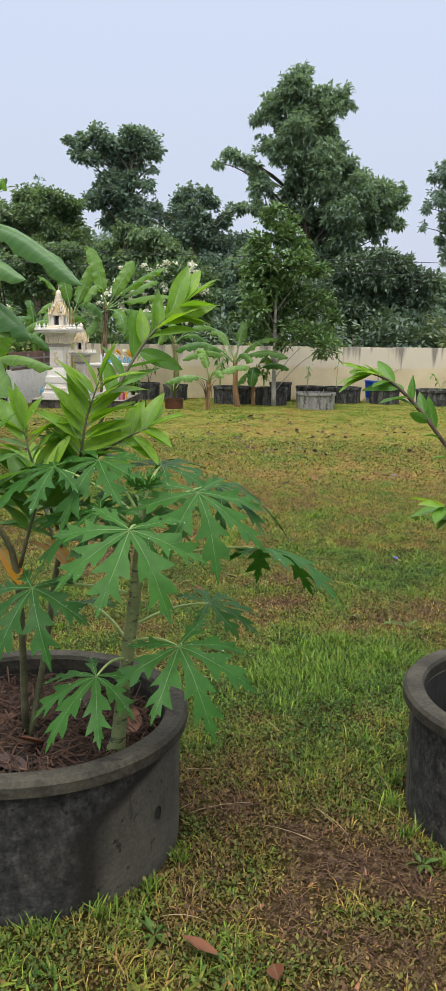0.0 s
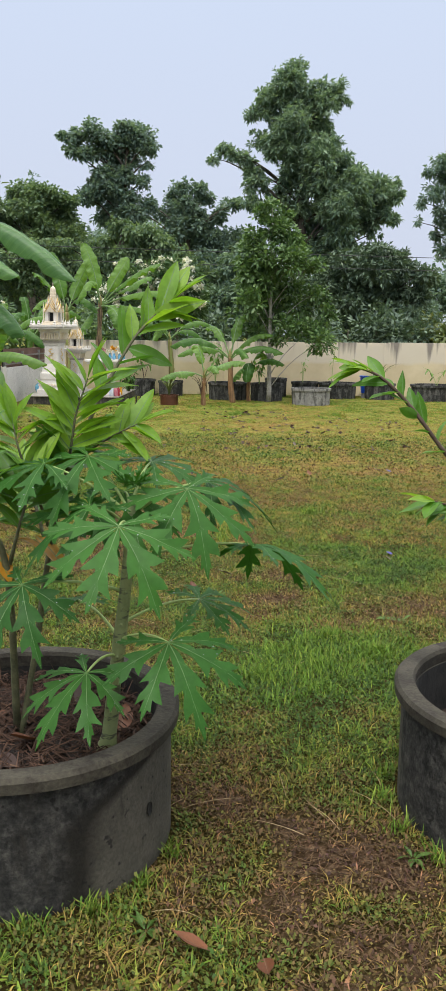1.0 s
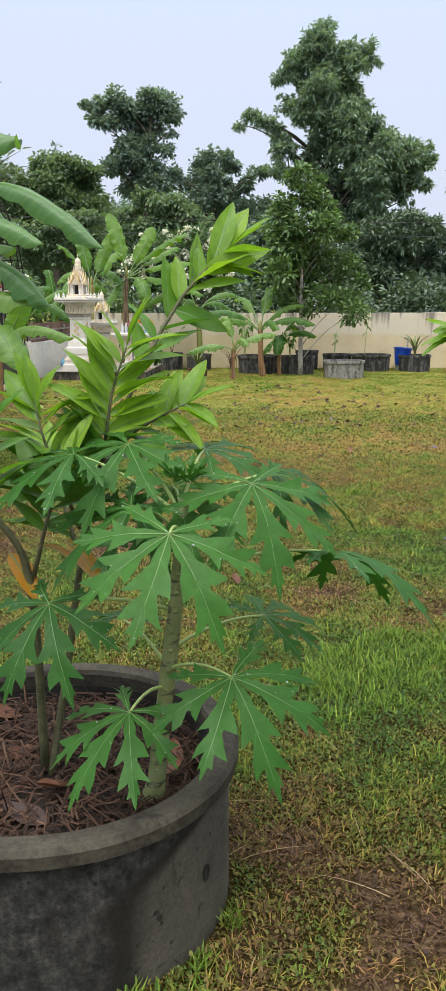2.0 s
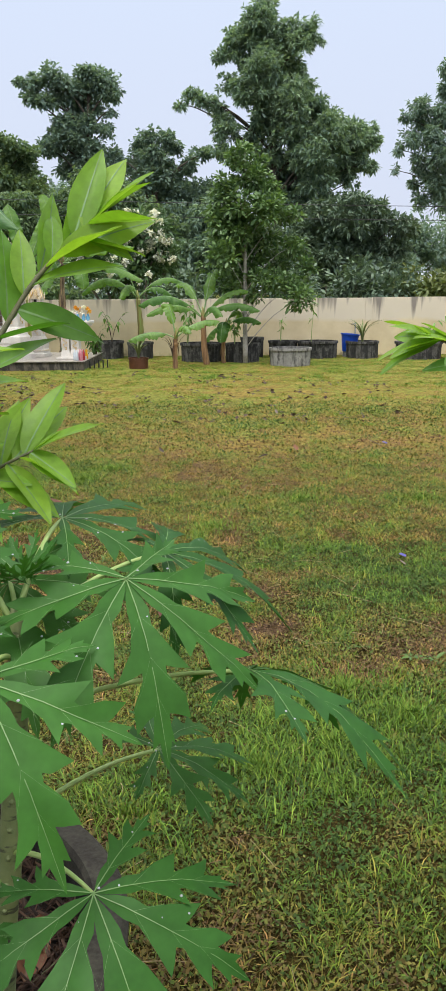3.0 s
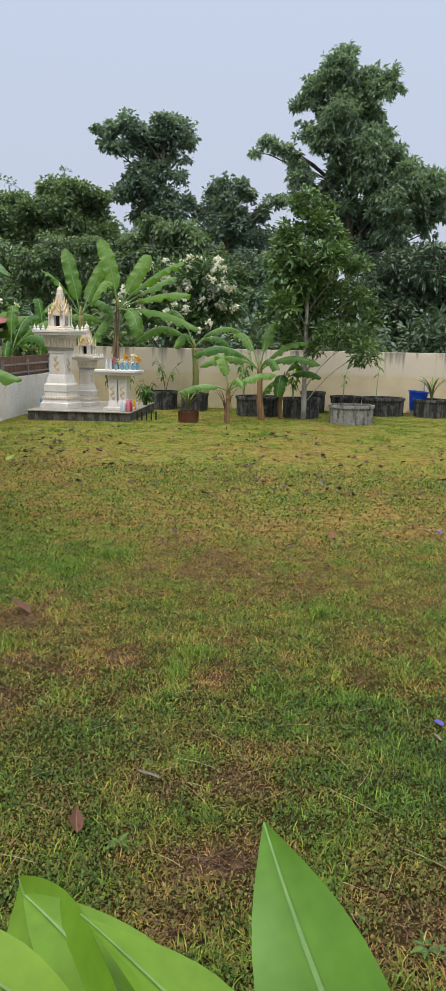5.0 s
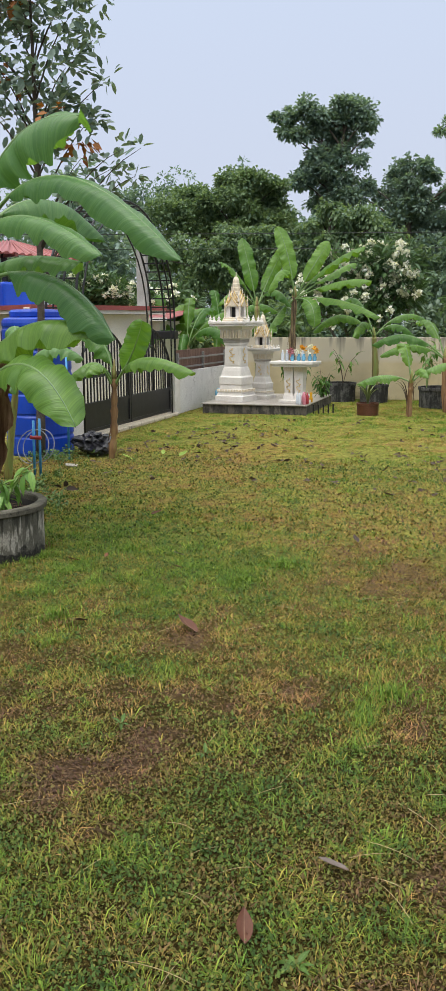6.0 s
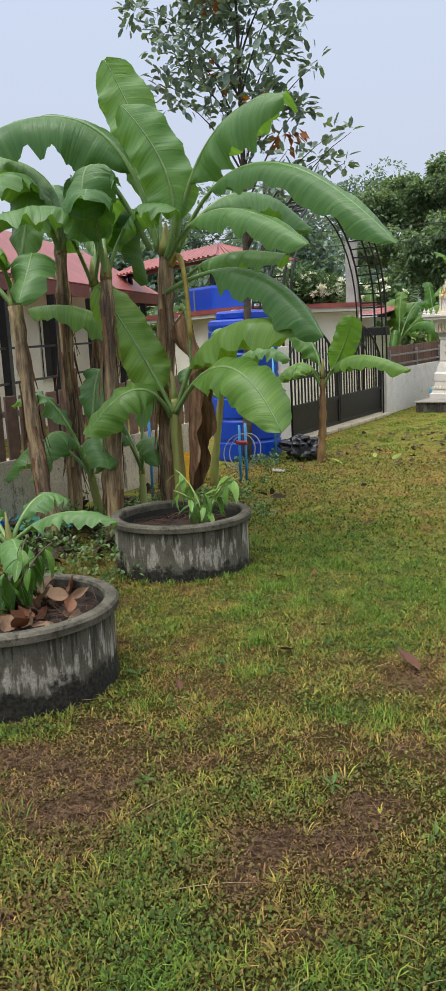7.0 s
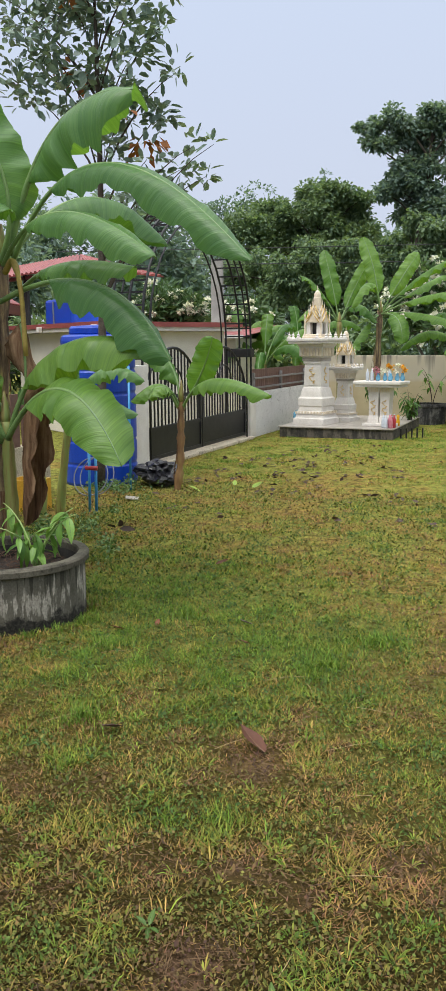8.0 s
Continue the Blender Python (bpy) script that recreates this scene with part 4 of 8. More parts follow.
RING_L, RING_R, RING_2, RING_3 = (-0.56, 2.98, 0), (1.10, 3.18, 0), (-3.05, 8.83, 0), (-2.68, 6.83, 0)
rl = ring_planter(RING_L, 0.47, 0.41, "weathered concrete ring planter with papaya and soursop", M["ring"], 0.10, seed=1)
rr_ = ring_planter(RING_R, 0.48, 0.41, "weathered concrete ring planter with a soursop sapling", M["ring_plain"], 0.24, seed=5)
r2 = ring_planter(RING_2, 0.46, 0.37, "blotched concrete ring planter beside the banana clump", M["ring_dark"], 0.12, seed=9, edge="rim_grey")
r3 = ring_planter(RING_3, 0.47, 0.38, "black-streaked concrete ring planter full of dead leaves", M["ring_black"], 0.09, seed=14, edge="rim_grey")
# shallow near-black dish: the hole's dark depth put into its colour
hole = part("lifting_hole", lathe([(0.0, 0.0), (0.011, 0.0005), (0.0135, 0.002), (0.014, 0.004)], 16, cap=False), M["shade_lining"], rl, "dark oval lifting hole in the wall")
hole.matrix_basis = Matrix.Rotation(radians(-25.2), 4, "Z") @ Matrix.Translation((0.4595, 0, 0.185)) @ Matrix.Rotation(radians(90), 4, "Y") @ Matrix.Diagonal((1.5, 0.9, 1, 1))
litter("stalk_litter", None, 0.40, 0.315, 1900, M["straw_red"], "tangled rotting brown stalks", (0.03, 0.15), 2, rl, flat=0.45)
litter("stalk_litter", None, 0.40, 0.18, 260, M["straw_red"], "tangled rotting brown stalks", (0.05, 0.22), 3, rr_)
litter("stalk_litter", None, 0.39, 0.255, 260, M["straw_red"], "tangled rotting brown stalks", (0.05, 0.22), 4, r2)
litter("stalk_litter", None, 0.40, 0.295, 260, M["straw_red"], "tangled rotting brown stalks", (0.05, 0.22), 5, r3)


# ---- leaves ----
def simple_leaf_mesh(name, L, W, curl, fold, material, seed=0, n=7, blunt=0.0, vein="vein"):
    """An oblong leaf along +y, folded at the midrib and curling down, with a pale midrib."""
    vs, fs, ix = [], [], []
    for i in range(n + 1):
        t = i / n
        w = W * 0.5 * (math.sin(math.pi * min(1, t ** 0.9 * 0.97 + 0.03)) ** 0.85) * (1 + blunt * t)
        if i in (0, n):
            w = 0.0015
        y, z = L * t * (1 - 0.12 * curl * t), -curl * L * 0.55 * t * t
        wav = 0.035 * W * math.sin(t * 9 + seed)
        vs += [(-w, y, z + fold * w + wav), (-w * 0.5, y, z + fold * w * 0.42 + wav * 0.3), (0, y, z), (w * 0.5, y, z + fold * w * 0.42 - wav * 0.3), (w, y, z + fold * w - wav)]
        if i:
            k = (i - 1) * 5
            for j in range(4):
                fs.append((k + j, k + j + 1, k + j + 6, k + j + 5))
                ix.append(0)
    for i in range(n):
        t0, t1 = i / n, (i + 1) / n
        k = len(vs)
        for t in (t0, t1):
            y, z = L * t * (1 - 0.12 * curl * t), -curl * L * 0.55 * t * t
            r = 0.0062 * W / 0.08 * (1 - 0.8 * t) * 0.5
            vs += [(-r, y, z + 0.0014), (r, y, z + 0.0014)]
        fs.append((k, k + 1, k + 3, k + 2))
        ix.append(1)
    me = bpy.data.meshes.new(name)
    me.from_pydata(vs, [], fs)
    me.materials.append(material)
    me.materials.append(M[vein])
    me.polygons.foreach_set("material_index", ix)
    me.polygons.foreach_set("use_smooth", [True] * len(fs))
    return me


def aim(at, d, up=(0, 0, 1), roll=0.0, size=1.0):
    """A matrix whose y runs along d and whose z leans to up."""
    y = Vector(d).normalized()
    x = y.cross(Vector(up))
    x = x.normalized() if x.length > 1e-4 else y.orthogonal().normalized()
    z = x.cross(y)
    m = Matrix((x, y, z)).transposed().to_4x4()
    return Matrix.Translation(at) @ m @ Matrix.Rotation(roll, 4, "Y") @ Matrix.Scale(size, 4)


SHRUB = [simple_leaf_mesh("soursop_leaf", 0.185, 0.066, c, f, M["shrub_leaf"], s, 13) for c, f, s in ((0.25, 0.25, 0), (0.45, 0.2, 2), (0.12, 0.35, 4))]
SHRUB_Y = [simple_leaf_mesh("young_leaf", 0.180, 0.060, c, f, M["shrub_young"], s, 13) for c, f, s in ((0.15, 0.30, 0), (0.35, 0.25, 2))]
SHRUB_O = [simple_leaf_mesh("old_leaf", 0.15, 0.058, 0.5, 0.3, M["shrub_old"], 1)]
SAP_DARK = [simple_leaf_mesh("dark_sapling_leaf", 0.16, 0.050, c, 0.25, M["durian_leaf"], s) for c, s in ((0.7, 0), (1.0, 3))]
SAP = [simple_leaf_mesh("sapling_leaf", 0.16, 0.05, c, 0.25, M["sapling_leaf"], s) for c, s in ((0.7, 0), (1.0, 3))]


def leafy_branch(parent, pts, r0, r1, leaves, g, start=0.35, meshes=None, young_from=0.75, spread=1.0, size=1.0, droop=0.1, wood=None, plane=None, lie=None):
    """A woody branch with leaves set alternately along it."""
    line = chain(pts, 5)
    n = len(line)
    tube("branch", line, [r0 + (r1 - r0) * i / (n - 1) for i in range(n)], wood or M["stem_brown"], parent, 7, rough=0.25)
    side = 1
    for k in range(leaves):
        s = start + (1 - start) * (k + 0.5) / leaves
        f = s * (n - 1)
        i = min(int(f), n - 2)
        p = line[i].lerp(line[i + 1], f - i)
        t = (line[i + 1] - line[i]).normalized()
        out_d = t.cross(Vector(plane or (0, 0, 1)))
        out_d = out_d.normalized() if out_d.length > 0.05 else Vector((1, 0, 0))
        side = -side
        d = t * g.uniform(0.35, 0.9) + out_d * side * spread * g.uniform(0.6, 1.15) + Vector((g.uniform(-0.22, 0.22), g.uniform(-0.22, 0.22), g.uniform(-0.25, 0.25) - droop))
        pool = meshes if meshes else (SHRUB_Y if s > young_from else SHRUB)
        me = pool[int(g.integers(len(pool)))]
        tilt = Vector(plane) + Vector((g.uniform(-0.4, 0.4), g.uniform(-0.35, 0.35), g.uniform(-0.2, 0.2))) if plane else (g.uniform(-0.3, 0.3), g.uniform(-0.3, 0.3), 1)
        if lie:
            tilt = Vector(lie) + Vector((g.uniform(-0.3, 0.3), g.uniform(-0.25, 0.25), 0))
        share("leaf", me, parent, aim(p, d, tilt, g.uniform(-0.5, 0.5), size * g.uniform(0.68, 1.12)))
    t = (line[-1] - line[-2]).normalized()
    pool = meshes if meshes else SHRUB_Y
    for a in (-0.4, 0.35):
        share("leaf", pool[0], parent, aim(line[-1], t + Vector((a * t.y, -a * t.x, 0.1 * a)), (0, 0, 1), a, size * 0.85))


def soursop_left():
    g = np.random.default_rng(21)
    o = Vector(RING_L)
    base = thing("soursop_shrub", RING_L, "young soursop shrub with glossy bright green leaves", "shrub", "soursop shrubs")
    rel = lambda *q: [Vector(p) - o for p in q]
    front, flat = (0.30, -0.42, 0.85), (0.0, -0.30, 1.0)
    twig = M["shrub_twig"]
    # the main stem and its long arching shoot
    leafy_branch(base, rel((-0.55, 2.95, 0.30), (-0.50, 2.98, 0.6), (-0.46, 3.0, 0.87), (-0.41, 3.05, 1.10), (-0.33, 3.1, 1.30), (-0.24, 3.15, 1.47), (-0.17, 3.17, 1.555), (-0.12, 3.18, 1.60)), 0.0105, 0.0022, 18, g, 0.58, young_from=0.72, size=0.88, spread=0.55, droop=0.05, plane=front, wood=twig)
    leafy_branch(base, rel((-0.56, 2.96, 0.32), (-0.56, 2.9, 0.85), (-0.62, 2.86, 1.02), (-0.69, 2.88, 1.20), (-0.76, 2.95, 1.30)), 0.012, 0.003, 20, g, 0.50, young_from=0.7, droop=0.1, plane=(-0.1, -0.9, 0.3), lie=flat, wood=twig)
    # the side shoot with its leaves in two level rows
    leafy_branch(base, rel((-0.42, 3.05, 1.08), (-0.34, 3.02, 1.17), (-0.26, 3.02, 1.22), (-0.20, 3.02, 1.25)), 0.005, 0.002, 16, g, 0.15, young_from=0.5, size=0.80, spread=0.8, droop=0.0, plane=(0.0, -0.6, 0.8), lie=(0.1, -0.42, 1.0), wood=twig)
    # the upright leafy head
    leafy_branch(base, rel((-0.42, 3.04, 1.08), (-0.39, 3.0, 1.18), (-0.37, 2.99, 1.28), (-0.335, 2.99, 1.38)), 0.0055, 0.002, 26, g, 0.08, young_from=0.25, size=0.86, spread=1.0, droop=-0.18, plane=(0.1, -0.9, 0.3), lie=flat, wood=twig)
    leafy_branch(base, rel((-0.46, 3.0, 0.95), (-0.50, 2.98, 1.08), (-0.53, 2.97, 1.17), (-0.55, 2.98, 1.25)), 0.0055, 0.002, 18, g, 0.15, young_from=0.5, size=0.88, droop=0.0, plane=(-0.1, -0.9, 0.3), lie=flat, wood=twig)
    leafy_branch(base, rel((-0.55, 2.9, 0.86), (-0.50, 2.88, 1.02), (-0.47, 2.92, 1.12)), 0.006, 0.0025, 12, g, 0.3, young_from=0.8, size=0.9, plane=(0, -0.8, 0.5), lie=(0.1, -0.4, 1.0), wood=twig)
    leafy_branch(base, rel((-0.46, 3.0, 0.85), (-0.52, 3.1, 0.98), (-0.58, 3.2, 1.08)), 0.006, 0.003, 10, g, 0.2, young_from=2, wood=twig)
    for p, d in (((-0.53, 2.92, 0.93), (0.9, 0.1, -0.35)), ((-0.50, 3.0, 0.92), (0.7, -0.3, -0.4)), ((-0.62, 2.95, 0.9), (0.5, -0.5, -0.3))):
        share("old_leaf", SHRUB_O[0], base, aim(Vector(p) - o, d), "old leaf turned orange")


def soursop_right():
    g = np.random.default_rng(5)
    o = Vector(RING_R)
    base = thing("soursop_shrub", RING_R, "young soursop shrub leaning over its concrete ring", "shrub", "soursop shrubs")
    rel = lambda *q: [Vector(p) - o for p in q]
    # the branch that arches out over the gap, its leaves in two close rows
    leafy_branch(base, rel((1.10, 3.18, 0.12), (1.08, 3.16, 0.62), (0.94, 3.14, 0.90), (0.72, 3.13, 1.15), (0.60, 3.13, 1.30), (0.51, 3.13, 1.385), (0.44, 3.13, 1.415)), 0.011, 0.003, 18, g, 0.50, young_from=0.86, size=0.56, droop=0.0, spread=0.5, plane=(-0.45, -0.22, 0.85))
    for d, up, size in (((-0.88, -0.10, -0.30), (-0.3, -0.3, 0.9), 0.66), ((-0.85, 0.12, -0.12), (-0.3, -0.2, 0.9), 0.62), ((-0.80, -0.28, -0.10), (-0.2, -0.35, 0.9), 0.56)):
        share("leaf", SHRUB_Y[1], base, aim(Vector((0.455, 3.13, 1.412)) - o, d, up, 0.0, size))
    # a low side branch with drooping leaves
    leafy_branch(base, rel((1.06, 3.17, 0.66), (0.88, 3.12, 0.90), (0.76, 3.08, 1.0), (0.67, 3.06, 1.03)), 0.007, 0.003, 15, g, 0.45, young_from=2, size=0.70, droop=0.40, spread=0.6)
    leafy_branch(base, rel((1.09, 3.19, 0.7), (1.14, 3.26, 1.05), (1.20, 3.30, 1.28)), 0.011, 0.003, 14, g, 0.3, young_from=0.8, size=0.85)


soursop_left()
soursop_right()


# ---- papaya ----
LOBES = [(0, 1.04), (39, 0.96), (-39, 0.96), (80, 0.84), (-80, 0.84), (126, 0.60), (-126, 0.60)]
# along the lobe, half width, foot on the lobe's vein
EDGE = [(0.0, 0.0, 0.0), (0.13, 0.045, 0.12), (0.23, 0.066, 0.22), (0.32, 0.062, 0.30), (0.45, 0.120, 0.36), (0.60, 0.205, 0.42), (0.585, 0.135, 0.48), (0.56, 0.070, 0.53), (0.60, 0.064, 0.58),
        (0.72, 0.130, 0.63), (0.83, 0.165, 0.68), (0.79, 0.085, 0.72), (0.77, 0.046, 0.745), (0.83, 0.052, 0.80), (0.91, 0.072, 0.84), (0.885, 0.034, 0.88), (0.95, 0.020, 0.945), (1.0, 0.0, 1.0)]


def papaya_leaf_mesh(name, size, cup, material, seed):
    """A palmate leaf in the xy plane, centre lobe along +y, deeply cut, with pale veins."""
    g = np.random.default_rng(seed)
    vs, fs, ix = [], [], []
    for order, (ang, ln) in enumerate(LOBES):
        a = radians(ang + g.uniform(-2.5, 2.5))
        L = size * ln * g.uniform(0.92, 1.06)
        d, s = (math.sin(a), math.cos(a)), (math.cos(a), -math.sin(a))
        fall, keel, roll, bend = cup * g.uniform(0.55, 1.45), g.uniform(0.08, 0.30), g.uniform(-0.30, 0.30), g.uniform(-0.10, 0.10)

        def spot(u, w, fall=fall, keel=keel, roll=roll, bend=bend, d=d, s=s, L=L, order=order):
            v = w + bend * u * u
            x, y = L * (d[0] * u + s[0] * v), L * (d[1] * u + s[1] * v)
            r = math.hypot(x, y) / size
            z = -fall * size * 0.62 * r ** 2.1 + L * (keel * abs(w) + roll * w * u) + 0.014 * size * math.sin(11 * u + 5 * w / 0.2 + seed + order) * u + 0.0006 * order
            return x, y, z

        for side in (-1, 1):
            k = len(vs)
            jit = g.uniform(0.84, 1.16, len(EDGE))
            for (u, w, c), j in zip(EDGE, jit):
                w = w * (j if u > 0.3 else 1.0) * side
                vs += [spot(c, 0.0), spot((u + c) / 2, w * 0.5), spot(u, w)]
            for i in range(len(EDGE) - 1):
                for m in (0, 1):
                    q = (k + 3 * i + m, k + 3 * i + m + 1, k + 3 * i + m + 4, k + 3 * i + m + 3)
                    fs.append(q if side > 0 else q[::-1])
                    ix.append(0)
        lines = [[(0.0, 0.0), (0.2, 0.0), (0.4, 0.0), (0.6, 0.0), (0.8, 0.0), (0.97, 0.0)]]
        for c0, u1, w1 in ((0.26, 0.52, 0.20), (0.50, 0.74, 0.15), (0.68, 0.85, 0.07)):
            lines += [[(c0, 0.0), ((c0 + u1) / 2, w1 * 0.45 * q), (u1, w1 * q)] for q in (-1, 1)]
        for m, pts in enumerate(lines):
            k = len(vs)
            for i, (u, w) in enumerate(pts):
                r = (0.0036 if m == 0 else 0.0012) * size / L * (1 - 0.8 * i / (len(pts) - 1))
                p, q = (spot(u, w - r), spot(u, w + r)) if m == 0 else (spot(u - r, w), spot(u + r, w))
                vs += [(p[0], p[1], p[2] + 0.0016), (q[0], q[1], q[2] + 0.0016)]
                if i:
                    fs.append((k + 2 * i - 2, k + 2 * i - 1, k + 2 * i + 1, k + 2 * i))
                    ix.append(1)
    me = bpy.data.meshes.new(name)
    me.from_pydata(vs, [], fs)
    me.materials.append(material)
    me.materials.append(M["vein"])
    me.polygons.foreach_set("material_index", ix)
    me.polygons.foreach_set("use_smooth", [True] * len(fs))
    return me


def rain_drops(leaf, count, seed):
    """Small flat drops of rain lying on a leaf."""
    g = np.random.default_rng(seed)
    faces = [f for f in leaf.data.polygons if f.material_index == 0]
    vs, fs = [], []
    for q in range(count):
        c = faces[int(g.integers(len(faces)))].center
        r = g.uniform(0.0010, 0.0024)
        k = len(vs)
        vs.append((c.x, c.y, c.z + r * 0.75))
        for ring, (w, h) in enumerate(((0.7, 0.5), (1.0, 0.0))):
            vs += [(c.x + r * w * math.cos(a), c.y + r * w * math.sin(a), c.z + r * h) for a in np.linspace(0, 6.283, 7)[:6]]
        fs += [(k, k + 1 + m, k + 1 + (m + 1) % 6) for m in range(6)]
        fs += [(k + 1 + m, k + 7 + m, k + 7 + (m + 1) % 6, k + 1 + (m + 1) % 6) for m in range(6)]
    ob = raw("rain_drops", vs, fs, M["drop"], leaf, "clear rain drops lying on the leaf", True)
    ob["kind"] = "stuff"


def papaya():
    o = Vector(RING_L)
    base = thing("papaya_plant", RING_L, "young papaya plant with deeply lobed dark green leaves", "papaya plant")
    foot, head_ = Vector((-0.275, 2.86, 0.30)), Vector((-0.19, 2.84, 1.06))
    line = chain([foot - o, Vector((-0.25, 2.86, 0.52)) - o, Vector((-0.215, 2.85, 0.80)) - o, head_ - o], 6)
    n = len(line)
    tube("stem", line, [0.0235 - 0.010 * i / (n - 1) + (0.010 if i < 2 else 0.0) for i in range(n)], M["papaya_stem"], base, 12, rough=0.12)
    for i in range(3, n - 1, 1):
        tube("leaf_scar", [line[i] + Vector((0.0, -0.018 + 0.0006 * i, 0.0)), line[i] + Vector((0.003, -0.027 + 0.0006 * i, 0.006))], [0.007, 0.003], M["papaya_stem"], base, 6)
    # joint, way the centre lobe points, the way the face looks, size, height on the stem
    leaves = [((-0.204, 2.678, 1.023), (-0.10, -0.75, -0.45), (0.05, -0.50, 0.85), 0.225, 0.96, 0),
              ((-0.223, 2.915, 1.07), (0.25, -0.75, -0.3), (0, -0.35, 0.93), 0.20, 1.0, 0),
              ((-0.324, 2.915, 1.168), (-0.35, -0.8, -0.35), (-0.1, -0.45, 0.88), 0.20, 1.03, 0),
              ((-0.044, 2.873, 1.088), (0.30, -0.70, -0.45), (0.25, -0.45, 0.85), 0.22, 1.02, 0),
              ((-0.078, 2.688, 0.713), (0.38, -0.62, -0.30), (0.10, -0.50, 0.85), 0.205, 0.66, 0),
              ((-0.305, 2.736, 0.604), (-0.42, -0.68, -0.25), (-0.15, -0.45, 0.88), 0.185, 0.60, 0),
              ((-0.489, 2.80, 0.828), (-0.35, -0.75, -0.50), (-0.25, -0.55, 0.80), 0.20, 0.80, 0),
              ((0.135, 2.92, 0.925), (0.93, 0.15, -0.02), (0.0, 0.25, 0.97), 0.22, 0.90, 2),
              ((0.0, 3.0, 1.09), (0.95, 0.15, -0.16), (0.05, -0.20, 0.97), 0.20, 1.03, 2),
              ((-0.02, 3.05, 0.72), (0.85, 0.4, 0.0), (0.1, -0.2, 0.95), 0.17, 0.70, 0),
              ((-0.38, 3.02, 0.72), (-0.3, 0.7, 0.0), (0, -0.2, 0.95), 0.16, 0.68, 0),
              ((-0.44, 2.88, 1.15), (-0.95, -0.05, -0.05), (-0.1, -0.2, 0.95), 0.22, 1.02, 0),
              ((-0.16, 3.02, 1.14), (0.5, 0.75, 0.1), (0.1, -0.1, 0.97), 0.20, 1.04, 0),
              ((-0.30, 2.80, 1.05), (-0.75, -0.55, -0.35), (-0.2, -0.4, 0.88), 0.19, 0.99, 0)]
    for i, (j, d, up, size, hz, young) in enumerate(leaves):
        j = Vector(j) - o
        s = min(line, key=lambda q: abs(q.z - hz))
        leaf = share("leaf", papaya_leaf_mesh("papaya_leaf", size * 1.12, 0.95 if young else 0.6, M["papaya_leaf"], i), base, aim(j, d, up))
        rain_drops(leaf, 9, 50 + i)
        mid = s.lerp(j, 0.5) + Vector((0, 0, 0.02))
        tube("leaf_stalk", bez(s, mid, j, 8), [0.0048 - 0.0018 * k / 8 for k in range(9)], M["papaya_stalk"], base, 7)
    for k in range(5):
        a = k * 1.3
        share("bud_leaf", papaya_leaf_mesh("papaya_bud_leaf", 0.06, -0.2, M["papaya_leaf"], 40 + k), base, aim(line[-1] + Vector((0.02 * math.cos(a), 0.02 * math.sin(a), 0.05)), (math.cos(a), math.sin(a), 0.9)))


papaya()


# ---- banana plants ----
def banana_leaf(parent, a, b, c, width, material, g, stalk=0.16, fold=0.45, tear=0.0, face=(0, 0, 1), name="leaf"):
    """A banana leaf: stalk and midrib from a over b to c, with a wavy, folded blade."""
    width, fold = width * 1.15, fold * 1.15
    n = 40
    line = bez(a, b, c, n)
    length = sum((q - p).length for p, q in zip(line, line[1:]))
    vs, fs, ix, uv = [], [], [], []
    face = Vector(face)
    i0 = max(1, int(stalk * n))
    ph, ph2 = g.uniform(0, 6), g.uniform(0, 6)
    cols = 4
    rows = []
    for i in range(i0, n + 1):
        t = (i - i0) / (n - i0)
        tan = (line[min(i + 1, n)] - line[i - 1]).normalized()
        side = tan.cross(face)
        side = side.normalized() if side.length > 1e-3 else tan.orthogonal().normalized()
        up = side.cross(tan)
        w = width * 0.44 * min(1.0, (max(t, 0.0) / 0.22) ** 0.55) * (1.0 if t < 0.66 else max(0.05, math.sqrt(max(0.0, 1 - ((t - 0.66) / 0.342) ** 2.6))))
        row = []
        for sgn in (-1, 1):
            for k in range(cols + 1):
                q = k / cols
                jag = 1.0 + 0.025 * math.sin(t * 31 + ph + sgn) + 0.03 * q * math.sin(t * 57 + ph2 - sgn) + (tear * (0.18 * math.sin(t * 67 + ph2) if k == cols else 0))
                off = side * (sgn * w * q * jag * math.cos(fold * q))
                rise = w * (0.16 * q - fold * 1.45 * q * q) + 0.034 * q ** 1.6 * math.sin(t * 22 + ph * sgn + 1.6 * math.sin(t * 8 + ph2)) * width / 0.4 + 0.016 * q * q * math.sin(t * 49 + ph2 * sgn + math.sin(t * 11 + ph))
                row.append(line[i] + off + up * rise)
        rows.append((row, t, w))
    per = 2 * (cols + 1)
    for row, t, w in rows:
        vs += row
        for sgn in (-1, 1):
            for k in range(cols + 1):
                uv.append((sgn * k / cols * 0.25 + 0.5, t * length + 0.10 * k / cols))
    for r in range(len(rows) - 1):
        for s in range(2):
            for k in range(cols):
                p = r * per + s * (cols + 1) + k
                q = (p, p + 1, p + per + 1, p + per)
                fs.append(q if s else q[::-1])
                ix.append(0)
    rad = [max(0.004, 0.021 * (width / 0.45) ** 0.5 * (1 - 0.88 * i / n)) for i in range(n + 1)]
    tv, tf = tube_arrays([p + Vector((0, 0, -0.004)) for p in line], rad, 6)
    k = len(vs)
    vs += tv
    uv += [(0.5, 0.0)] * len(tv)
    fs += [tuple(x + k for x in q) for q in tf]
    ix += [1] * len(tf)
    return raw(name, vs, fs, [material, M["banana_rib"]], parent, "", True, ix, uv)


